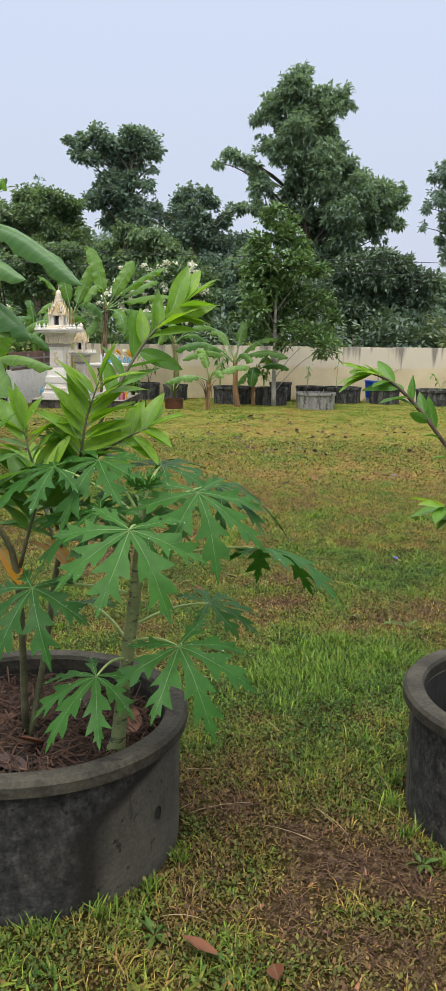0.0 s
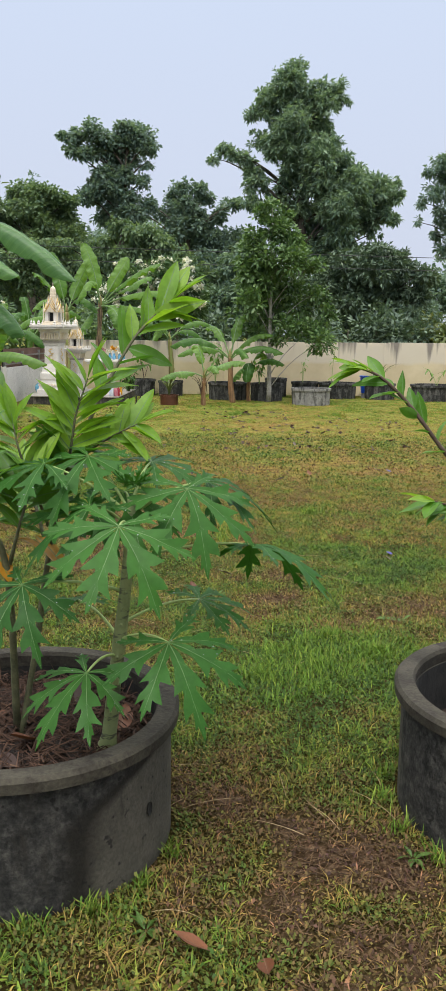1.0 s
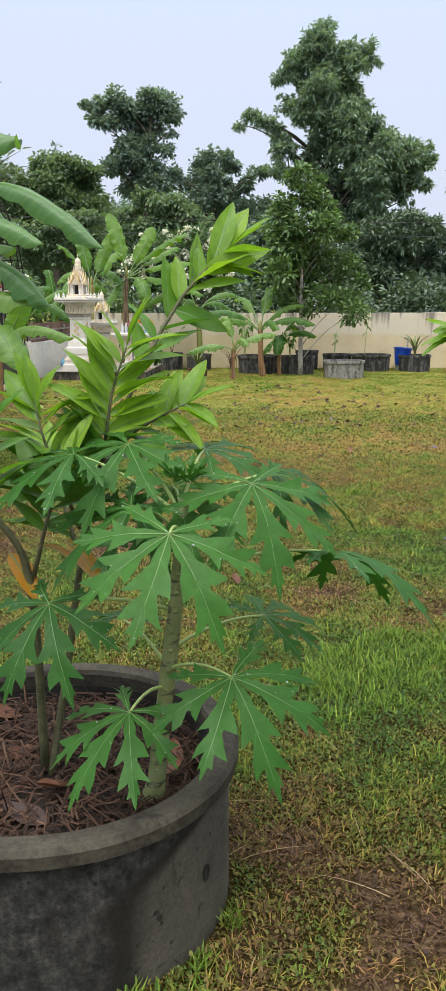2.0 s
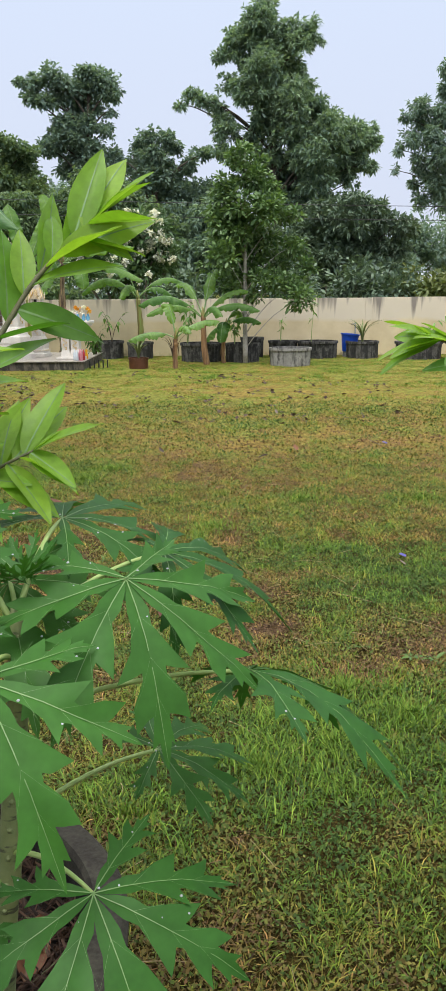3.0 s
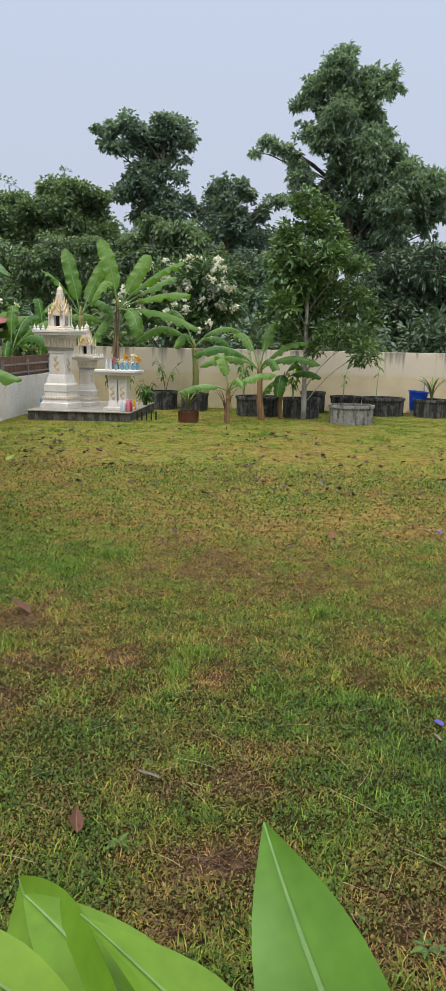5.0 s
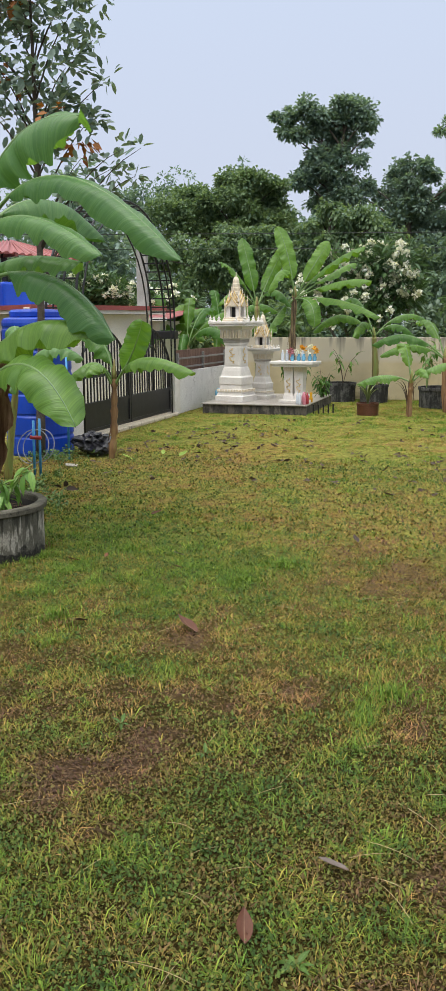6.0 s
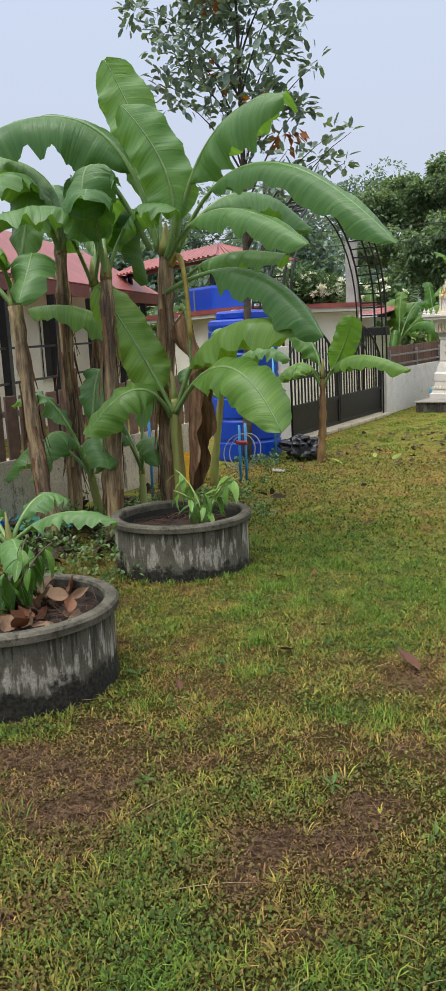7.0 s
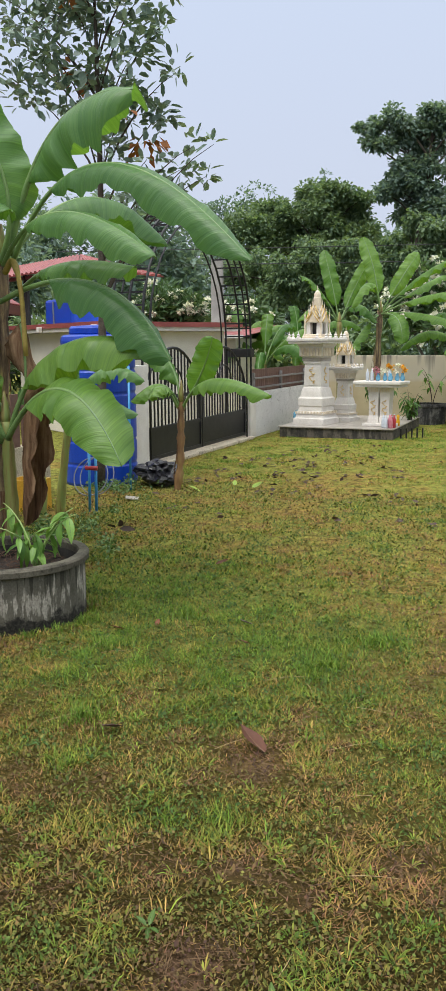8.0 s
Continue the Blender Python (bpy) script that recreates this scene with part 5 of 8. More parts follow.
def banana(name, base_at, top, r0, r1, leaves, label, leaf_mat, stem_mat, seed, sheath=0, group="banana plants", wide=1.0, stalk=0.2):
    """leaves: (start, middle, tip, width, fold) in world places."""
    g = np.random.default_rng(seed)
    o = Vector(base_at)
    base = thing(name, base_at, label, "banana plant", group)
    top = Vector(top)
    sag = Vector((g.uniform(-0.04, 0.04), g.uniform(-0.04, 0.04), 0))
    line = chain([Vector((0, 0, -0.02)), (top - o) * 0.33 + sag, (top - o) * 0.7 + sag * 0.5, top - o], 6)
    n = len(line)
    tube("pseudostem", line, [r0 + (r1 - r0) * (i / (n - 1)) ** 0.8 + 0.012 * g.uniform(-1, 1) * (1 if sheath else 0.2) for i in range(n)], stem_mat, base, 14, rough=0.18, seed=seed)
    rise = (line[-1] - line[-3]).normalized()
    tube("neck", [line[-1] - rise * 0.03, line[-1] + rise * 0.05, line[-1] + rise * 0.12, line[-1] + rise * 0.20], [r1 * 1.04, r1 * 0.86, r1 * 0.55, r1 * 0.16], M["greenstem"], base, 10, rough=0.15, seed=seed)
    for k in range(sheath):
        a = g.uniform(0, 6.3)
        i = int(g.uniform(0.25, 0.95) * (n - 2))
        p = line[i]
        d = Vector((math.cos(a), math.sin(a), 0))
        side = Vector((-d.y, d.x, 0))
        L, w, out_w, drift = g.uniform(0.2, 0.62), g.uniform(0.008, 0.020), g.uniform(0.0, 0.05), g.uniform(-0.05, 0.05)
        vs = []
        for m in range(6):
            u = m / 5
            z = p.z - L * u
            c = min(line, key=lambda v: abs(v.z - z))
            q = Vector((c.x, c.y, z)) + d * (r0 * (1.0 - 0.2 * z / max(0.5, line[-1].z)) + 0.004 + out_w * u * u) + side * drift * u
            ww = w * (1.0 - 0.75 * u ** 1.5) * g.uniform(0.7, 1.25)
            vs += [q - side * ww, q + d * 0.004, q + side * ww]
        raw("dry_sheath", vs, [(3 * m + e, 3 * m + e + 1, 3 * m + e + 4, 3 * m + e + 3) for m in range(5) for e in (0, 1)], M["banana_dry"], base, "", True)
    for a, b, c, w, f, *look_to in leaves:
        banana_leaf(base, Vector(a) - o, Vector(b) - o, Vector(c) - o, w * wide, leaf_mat, g, stalk=stalk, fold=f, face=look_to[0] if look_to else (0, 0, 1))
    return base, g, o


def rosette(top, specs):
    """Leaves from azimuth, reach, rise and tip drop round a crown."""
    top = Vector(top)
    out_l = []
    for az, reach, rise, drop, w, f in specs:
        d = Vector((math.cos(radians(az)), math.sin(radians(az)), 0))
        out_l.append((top, top + d * reach * 0.5 + Vector((0, 0, rise)), top + d * reach + Vector((0, 0, rise - drop)), w, f))
    return out_l


# the large clump beside the ring planter
MB = [((-3.60, 9.6, 2.15), (-3.76, 9.75, 2.85), (-4.06, 9.7, 3.58), 0.40, 0.2, (0.45, -0.85, 0.2)),
      ((-3.52, 9.55, 2.10), (-3.42, 9.5, 2.60), (-3.72, 9.4, 3.15), 0.38, 0.25, (0.35, -0.85, 0.3)),
      ((-3.48, 9.6, 2.15), (-3.05, 9.5, 2.86), (-2.40, 9.3, 2.98), 0.54, 0.55, (-0.1, -0.5, 0.8)),
      ((-3.45, 9.6, 2.12), (-2.62, 9.3, 2.60), (-1.55, 8.9, 1.98), 0.29, 0.6, (0.0, -0.35, 0.9)),
      ((-3.46, 9.5, 2.08), (-2.85, 9.2, 2.33), (-2.08, 8.9, 2.02), 0.26, 0.6, (0.0, -0.35, 0.9)),
      ((-3.62, 9.6, 2.15), (-4.0, 9.4, 3.05), (-4.9, 9.1, 3.02), 0.52, 0.55, (0, -0.4, 0.9)),
      ((-3.55, 9.4, 2.15), (-3.68, 9.0, 2.68), (-3.66, 8.8, 2.32), 0.46, 0.45),
      ((-3.50, 9.7, 1.90), (-3.08, 9.6, 2.08), (-2.50, 9.5, 2.03), 0.26, 0.6),
      ((-3.50, 9.5, 1.85), (-2.68, 9.3, 1.93), (-2.10, 9.1, 1.48), 0.32, 0.75),
      ((-3.62, 9.7, 2.05), (-4.01, 9.9, 2.52), (-4.0, 10.0, 1.95), 0.40, 0.55),
      ((-3.58, 9.7, 2.10), (-3.3, 10.3, 2.6), (-2.9, 10.8, 2.3), 0.36, 0.6)]
banana("banana_plant", (-3.66, 9.66, 0), (-3.55, 9.6, 2.15), 0.078, 0.055, MB, "tall banana plant with arching green leaves and brown-sheathed stem", M["banana"], M["pseudostem"], 3, 26, stalk=0.27)
SUCK = [((-3.44, 9.4, 0.98), (-3.61, 9.3, 1.41), (-3.90, 9.2, 1.92), 0.34, 0.3, (0.5, -0.8, 0.3)),
        ((-3.46, 9.4, 0.95), (-3.56, 9.1, 1.17), (-3.86, 8.9, 0.86), 0.32, 0.4, (0.1, -0.7, 0.6)),
        ((-3.46, 9.5, 1.05), (-4.06, 9.5, 1.68), (-4.75, 9.4, 1.80), 0.28, 0.7),
        ((-3.40, 9.4, 1.0), (-2.94, 9.3, 1.55), (-2.20, 9.2, 1.55), 0.34, 0.7),
        ((-3.38, 9.35, 0.98), (-2.75, 9.0, 1.32), (-2.26, 8.8, 0.92), 0.36, 0.35, (0.1, -0.6, 0.7))]
banana("banana_plant", (-3.50, 9.46, 0), (-3.44, 9.42, 1.08), 0.05, 0.036, SUCK, "young banana sucker with broad pale green leaves", M["banana_young"], M["greenstem"], 4)
banana("banana_plant", (-4.30, 11.05, 0), (-4.28, 11.0, 0.85), 0.045, 0.032, rosette((-4.28, 11.0, 0.80), [(5, 0.95, 0.30, 0.10, 0.26, 0.5), (70, 0.7, 0.4, 0.1, 0.24, 0.4), (300, 0.6, 0.42, 0.12, 0.22, 0.5)]), "young banana sucker behind the tall banana plant", M["banana"], M["greenstem"], 5)
banana("banana_plant", (-4.45, 11.6, 0), (-4.25, 11.55, 1.1), 0.045, 0.03, rosette((-4.25, 11.55, 1.05), [(10, 0.7, 0.32, 0.12, 0.24, 0.6), (120, 0.7, 0.5, 0.1, 0.24, 0.5), (-60, 0.5, 0.35, 0.2, 0.22, 0.6)]), "young banana sucker with slanting green stem", M["banana"], M["greenstem"], 6)
# withered leaf hanging on the tall plant
g = np.random.default_rng(8)
hung = thing("withered_banana_leaf", (-3.40, 9.52, 1.10), "withered brown banana leaf hanging against the stem", "dead leaf")
banana_leaf(hung, (0, 0, 0.62), (0.10, -0.06, 0.35), (0.03, -0.04, -0.72), 0.26, M["banana_dry"], g, stalk=0.2, fold=0.9, tear=1.0)
stalk_ = thing("bent_leaf_stalk", (-3.45, 9.5, 1.95), "yellowed bent banana leaf stalk", "dead leaf")
tube("stalk", chain([(0, 0, 0.08), (0.10, -0.05, 0.14), (0.17, -0.08, -0.05), (0.20, -0.1, -0.45)], 5), [0.022] * 8 + [0.016] * 8, M["yellowstalk"], stalk_, 8)

banana("banana_plant", (-4.21, 8.88, 0), (-4.42, 8.9, 1.80), 0.066, 0.045, [((-4.42, 8.9, 1.78), (-4.13, 8.8, 2.14), (-4.02, 8.5, 1.80), 0.34, 0.42), ((-4.42, 8.9, 1.78), (-4.9, 8.7, 2.2), (-5.3, 8.4, 2.0), 0.36, 0.42), ((-4.42, 8.9, 1.78), (-4.5, 9.2, 2.5), (-4.7, 9.5, 2.7), 0.34, 0.4), ((-4.42, 8.9, 1.78), (-4.3, 8.5, 2.2), (-4.45, 8.1, 1.9), 0.36, 0.45)], "leaning banana plant with peeling brown stem", M["banana"], M["pseudostem"], 11, 16)
banana("banana_plant", (-4.73, 9.74, 0), (-4.63, 9.7, 2.25), 0.072, 0.05, [((-4.63, 9.7, 2.2), (-4.65, 9.6, 2.80), (-5.2, 9.3, 3.0), 0.40, 0.55), ((-4.63, 9.7, 2.2), (-4.28, 9.6, 2.70), (-3.95, 9.5, 2.72), 0.36, 0.5), ((-4.63, 9.7, 2.2), (-4.9, 10.0, 2.8), (-5.2, 10.3, 2.7), 0.36, 0.5), ((-4.63, 9.7, 2.2), (-4.55, 9.2, 2.75), (-4.6, 8.8, 2.5), 0.38, 0.42)], "tall banana plant with shaggy brown sheaths", M["banana"], M["pseudostem"], 12, 24)
banana("banana_plant", (-4.62, 10.05, 0), (-4.55, 10.0, 2.0), 0.066, 0.045, [((-4.55, 10.0, 1.95), (-4.3, 9.9, 2.5), (-4.1, 9.8, 2.6), 0.3, 0.5), ((-4.55, 10.0, 1.95), (-4.7, 10.3, 2.5), (-4.9, 10.7, 2.5), 0.32, 0.5), ((-4.55, 10.0, 1.95), (-4.6, 9.7, 2.5), (-4.7, 9.5, 2.7), 0.32, 0.5)], "banana plant with shaggy brown sheaths in the clump", M["banana"], M["pseudostem"], 13, 22)
banana("banana_plant", (-3.91, 9.20, 0), (-3.81, 9.2, 1.98), 0.068, 0.045, [((-3.81, 9.2, 1.95), (-3.95, 9.0, 2.42), (-4.55, 8.8, 2.38), 0.36, 0.45), ((-3.81, 9.2, 1.95), (-3.66, 8.9, 2.45), (-3.48, 8.6, 2.40), 0.34, 0.45), ((-3.81, 9.2, 1.95), (-3.58, 9.3, 2.40), (-3.2, 9.25, 2.36), 0.30, 0.42), ((-3.81, 9.2, 1.95), (-4.1, 9.5, 2.6), (-4.4, 9.6, 2.75), 0.34, 0.5)], "banana plant with dark dry-sheathed stem", M["banana"], M["pseudostem"], 14, 22)
banana("banana_plant", (-4.35, 9.55, 0), (-4.33, 9.5, 0.45), 0.04, 0.03, rosette((-4.33, 9.5, 0.45), [(200, 0.6, 0.62, 0.05, 0.32, 0.25), (-40, 0.7, 0.35, 0.2, 0.30, 0.5), (-100, 0.6, 0.4, 0.35, 0.28, 0.6), (100, 0.4, 0.75, 0.0, 0.30, 0.25), (-150, 0.7, 0.3, 0.3, 0.28, 0.5)]), "low banana sucker with dark broad leaves", M["banana"], M["greenstem"], 15)
banana("banana_plant", (-4.10, 9.85, 0), (-4.08, 9.85, 0.45), 0.036, 0.026, rosette((-4.08, 9.85, 0.45), [(200, 0.45, 0.55, 0.05, 0.22, 0.25), (-40, 0.5, 0.30, 0.2, 0.22, 0.5), (-100, 0.5, 0.35, 0.30, 0.22, 0.6), (100, 0.3, 0.65, 0.0, 0.22, 0.25)]), "low banana sucker among the tall stems", M["banana"], M["greenstem"], 17)
banana("banana_plant", (-3.42, 7.62, 0), (-3.42, 7.60, 0.40), 0.035, 0.025, rosette((-3.42, 7.6, 0.40), [(10, 0.70, 0.20, 0.04, 0.18, 0.45), (-40, 0.6, 0.08, 0.14, 0.2, 0.5), (160, 0.6, 0.2, 0.1, 0.22, 0.4), (-150, 0.5, 0.2, 0.1, 0.22, 0.5), (70, 0.4, 0.25, 0.05, 0.22, 0.4)]), "low banana sucker beside the concrete ring", M["banana"], M["greenstem"], 16)
# the young plant on the lawn by the gate
SB = [((-3.90, 13.2, 0.90), (-3.63, 13.1, 1.26), (-3.45, 13.0, 1.64), 0.30, 0.3, (0.4, -0.8, 0.3)), ((-3.88, 13.2, 0.90), (-3.44, 13.0, 1.22), (-2.78, 12.9, 1.06), 0.26, 0.7),
      ((-3.92, 13.2, 0.90), (-4.05, 13.0, 1.16), (-4.35, 12.9, 0.98), 0.26, 0.7), ((-3.92, 13.2, 0.90), (-4.1, 13.3, 1.40), (-4.60, 13.4, 1.62), 0.30, 0.6),
      ((-3.90, 13.1, 0.92), (-3.98, 12.9, 1.14), (-4.06, 12.75, 1.02), 0.24, 0.5)]
banana("banana_plant", (-3.97, 13.2, 0), (-3.90, 13.2, 1.0), 0.044, 0.034, SB, "small banana plant standing alone on the lawn", M["banana_young"], M["redstem"], 21, 5)
# before and beyond the back wall
banana("banana_plant", (-1.88, 22.0, 0.30), (-1.90, 21.95, 1.35), 0.085, 0.05, rosette((-1.90, 21.95, 1.35), [(175, 1.3, 0.45, 0.35, 0.36, 0.7), (150, 0.9, 0.75, 0.15, 0.34, 0.4), (5, 0.9, 0.25, 0.35, 0.30, 0.7), (20, 1.2, 0.45, 0.20, 0.34, 0.6), (250, 0.9, 0.30, 0.3, 0.32, 0.7)]), "banana plant growing in a pot before the wall", M["banana_far"], M["greenstem"], 31, wide=0.8)
banana("banana_plant", (-0.31, 20.16, 0), (-0.38, 20.2, 1.0), 0.07, 0.05, rosette((-0.38, 20.2, 0.95), [(60, 0.55, 0.75, -0.25, 0.36, 0.3), (178, 1.35, 0.45, 0.18, 0.36, 0.7), (195, 1.2, 0.28, 0.2, 0.30, 0.7), (130, 0.9, 0.65, 0.0, 0.34, 0.4), (5, 0.95, 0.50, -0.05, 0.30, 0.6), (-10, 1.2, 0.30, 0.15, 0.30, 0.7), (-60, 0.8, 0.25, 0.2, 0.30, 0.7)]), "banana plant with reddish stem before the wall", M["banana_far"], M["redstem"], 32, wide=0.8)
banana("banana_plant", (-0.92, 19.2, 0), (-0.90, 19.2, 0.62), 0.055, 0.04, rosette((-0.90, 19.2, 0.6), [(130, 0.35, 0.55, -0.1, 0.28, 0.3), (185, 0.95, 0.12, 0.16, 0.24, 0.7), (15, 0.9, 0.30, -0.02, 0.26, 0.6), (-50, 0.5, 0.25, 0.15, 0.22, 0.6)]), "short banana plant with yellowing leaves", M["banana_young"], M["redstem"], 33, 4)
banana("banana_plant", (0.05, 20.5, 0), (0.08, 20.45, 0.75), 0.05, 0.035, rosette((0.08, 20.45, 0.75), [(250, 0.3, 0.1, 0.4, 0.38, 0.4), (30, 0.5, 0.35, 0.25, 0.36, 0.5), (-20, 0.8, 0.22, 0.12, 0.28, 0.7), (190, 0.45, -0.02, 0.28, 0.34, 0.5)]), "small broad-leaved banana plant before the wall", M["banana_far"], M["redstem"], 34, wide=0.8)
ALTAR_A = [((-3.58, 21.95, 2.14), (-3.73, 22.0, 2.96), (-4.01, 22.2, 3.63), 0.44, 0.2, (0.3, -0.85, 0.3)),
           ((-3.58, 21.95, 2.14), (-2.81, 21.8, 2.82), (-2.1, 21.7, 3.14), 0.4, 0.5),
           ((-3.58, 21.95, 2.14), (-3.2, 22.1, 2.84), (-2.95, 22.4, 3.32), 0.42, 0.3, (0.3, -0.85, 0.3)),
           ((-3.58, 21.95, 2.14), (-2.57, 21.5, 2.45), (-1.89, 21.2, 2.44), 0.4, 0.6),
           ((-3.58, 21.95, 2.14), (-2.52, 21.4, 2.08), (-1.68, 21.0, 1.73), 0.38, 0.6),
           ((-3.58, 21.95, 2.14), (-3.14, 21.4, 2.02), (-3.01, 21.2, 1.56), 0.44, 0.3, (0.3, -0.85, 0.3)),
           ((-3.58, 21.95, 2.14), (-3.7, 21.5, 2.7), (-3.98, 21.2, 2.24), 0.4, 0.5),
           ((-3.58, 21.95, 2.14), (-2.84, 22.6, 2.72), (-2.48, 23.0, 2.91), 0.36, 0.5),
           ((-3.58, 21.95, 2.14), (-3.89, 21.6, 1.76), (-4.12, 21.4, 1.22), 0.36, 0.5)]
ALTAR_B = [((-4.42, 22.05, 1.96), (-4.59, 22.1, 2.72), (-4.83, 22.3, 3.44), 0.42, 0.2, (0.3, -0.85, 0.3)),
           ((-4.42, 22.05, 1.96), (-4.82, 21.9, 2.66), (-5.18, 21.8, 2.91), 0.4, 0.4),
           ((-4.42, 22.05, 1.96), (-4.22, 22.4, 2.65), (-3.95, 22.6, 3.25), 0.4, 0.3, (0.3, -0.85, 0.3)),
           ((-4.42, 22.05, 1.96), (-4.82, 21.8, 2.28), (-5.16, 21.6, 2.0), 0.36, 0.6),
           ((-4.42, 22.05, 1.96), (-4.0, 21.8, 2.32), (-3.58, 21.6, 1.96), 0.36, 0.6)]
banana("banana_plant", (-3.66, 21.95, 0), (-3.58, 21.95, 2.2), 0.09, 0.055, ALTAR_A, "large banana plant with wide leaves behind the altar", M["banana_far"], M["pseudostem"], 35, 8, wide=0.76, stalk=0.24)
banana("banana_plant", (-4.40, 22.05, 0), (-4.42, 22.05, 2.0), 0.085, 0.055, ALTAR_B, "banana plant rising behind the spirit house", M["banana_far"], M["greenstem"], 37, wide=0.76, stalk=0.24)
for i, (x, y, h) in enumerate(((-6.2, 22.6, 1.1), (-7.1, 23.4, 1.2), (-5.7, 23.6, 1.3))):
    top = (x, y, h)
    banana("banana_plant", (x, y, 0), top, 0.09, 0.06, rosette(top, [(95 + i * 20, 0.4, 0.9, -0.2, 0.34, 0.3), (10 + i * 15, 1.5, 0.75, 0.15, 0.42, 0.6), (-25, 1.4, 0.45, 0.4, 0.40, 0.7), (170, 1.4, 0.6, 0.3, 0.42, 0.6), (60, 0.9, 0.8, 0.0, 0.40, 0.4), (220, 1.1, 0.4, 0.4, 0.38, 0.7), (-80, 0.9, 0.3, 0.5, 0.36, 0.7)]), "banana plant outside the board fence", M["banana_far"], M["greenstem"], 40 + i, wide=0.8)

# ---- trees ----
def leaf_cloud(name, centres, count, length, width, material, parent, seed, droop=0.3, whorl=1, hollow=0.45, label="", clump=16, oval=False, pads=0):
    """A crown of many small folded leaves round several centres (x, y, z, r); pads breaks each centre up into flat clumps."""
    g = np.random.default_rng(seed)
    C = np.array(centres, dtype=float)
    squash = np.array([1.0, 1.0, 1.0])
    if pads:
        out_d = g.normal(size=(len(C) * pads, 3))
        out_d[:, 2] = np.abs(out_d[:, 2]) * 1.2 - 0.75
        out_d /= np.linalg.norm(out_d, axis=1)[:, None]
        R = np.repeat(C[:, 3], pads)
        P = np.repeat(C[:, :3], pads, axis=0) + out_d * (R * g.uniform(0.2, 0.9, len(R)))[:, None]
        C = np.concatenate([P, (R * g.uniform(0.45, 0.80, len(R)))[:, None]], axis=1)
        squash = np.array([1.0, 1.0, 0.85])
    vol = C[:, 3] ** 2.2
    twigs = max(1, count // clump)
    tp = g.choice(len(C), twigs, p=vol / vol.sum())
    td = g.normal(size=(twigs, 3))
    td /= np.linalg.norm(td, axis=1)[:, None]
    trad = hollow + (1.10 - hollow) * g.uniform(0, 1, twigs) ** 0.55
    T = C[tp, :3] + td * squash * (C[tp, 3] * trad)[:, None]
    pick = g.integers(0, twigs, count)
    d = g.normal(size=(count, 3))
    d[:, 2] = d[:, 2] * 0.7 + 0.25
    d /= np.linalg.norm(d, axis=1)[:, None]
    reach = np.minimum(length * 1.15, C[tp[pick], 3] * 0.5)
    P = T[pick] + d * (reach * g.uniform(0.15, 1.0, count) ** 0.7)[:, None]
    axis = d * 0.9 + td[pick] * 0.4 + g.normal(size=(count, 3)) * 0.35
    axis[:, 2] -= droop
    V, F = [], []
    allv = []
    for w in range(whorl):
        ax = axis + g.normal(size=(count, 3)) * (0.75 if whorl > 1 else 0.0)
        ax /= np.linalg.norm(ax, axis=1)[:, None]
        up = g.normal(size=(count, 3)) * 0.5 + np.array([0, 0, 1.0])
        sd = np.cross(ax, up)
        sd /= np.linalg.norm(sd, axis=1)[:, None] + 1e-9
        nr = np.cross(sd, ax)
        L = (length * g.uniform(0.7, 1.25, count))[:, None]
        W = (width * g.uniform(0.7, 1.25, count))[:, None]
        if oval:
            tip = np.array([0, 0, 1]) * L
            quad = np.stack([P, P + ax * L * 0.30 + sd * W * 0.40 + nr * W * 0.10, P + ax * L * 0.72 + sd * W * 0.44 + nr * W * 0.08 - tip * 0.05, P + ax * L - tip * 0.12, P + ax * L * 0.72 - sd * W * 0.44 + nr * W * 0.08 - tip * 0.05, P + ax * L * 0.30 - sd * W * 0.40 + nr * W * 0.10], axis=1)
        else:
            quad = np.stack([P, P + ax * L * 0.45 + sd * W * 0.5 + nr * W * 0.12, P + ax * L - np.array([0, 0, 1]) * L * 0.12, P + ax * L * 0.45 - sd * W * 0.5 + nr * W * 0.12], axis=1)
        allv.append(quad.reshape(-1, 3))
    V = np.concatenate(allv)
    per = 6 if oval else 4
    idx = np.arange(len(V) // per)[:, None] * per
    tri = np.concatenate([idx + np.array([0, k, k + 1]) for k in range(1, per - 1)]).astype(np.int32)
    me = bpy.data.meshes.new(name)
    me.vertices.add(len(V))
    me.vertices.foreach_set("co", V.astype(np.float32).ravel())
    me.loops.add(tri.size)
    me.loops.foreach_set("vertex_index", tri.ravel())
    me.polygons.add(len(tri))
    me.polygons.foreach_set("loop_start", np.arange(0, tri.size, 3, dtype=np.int32))
    me.update(calc_edges=True)
    me.materials.append(material)
    ob = new(name, me)
    if parent is not None:
        ob.parent = parent
    if label:
        ob["label"] = label
    return ob


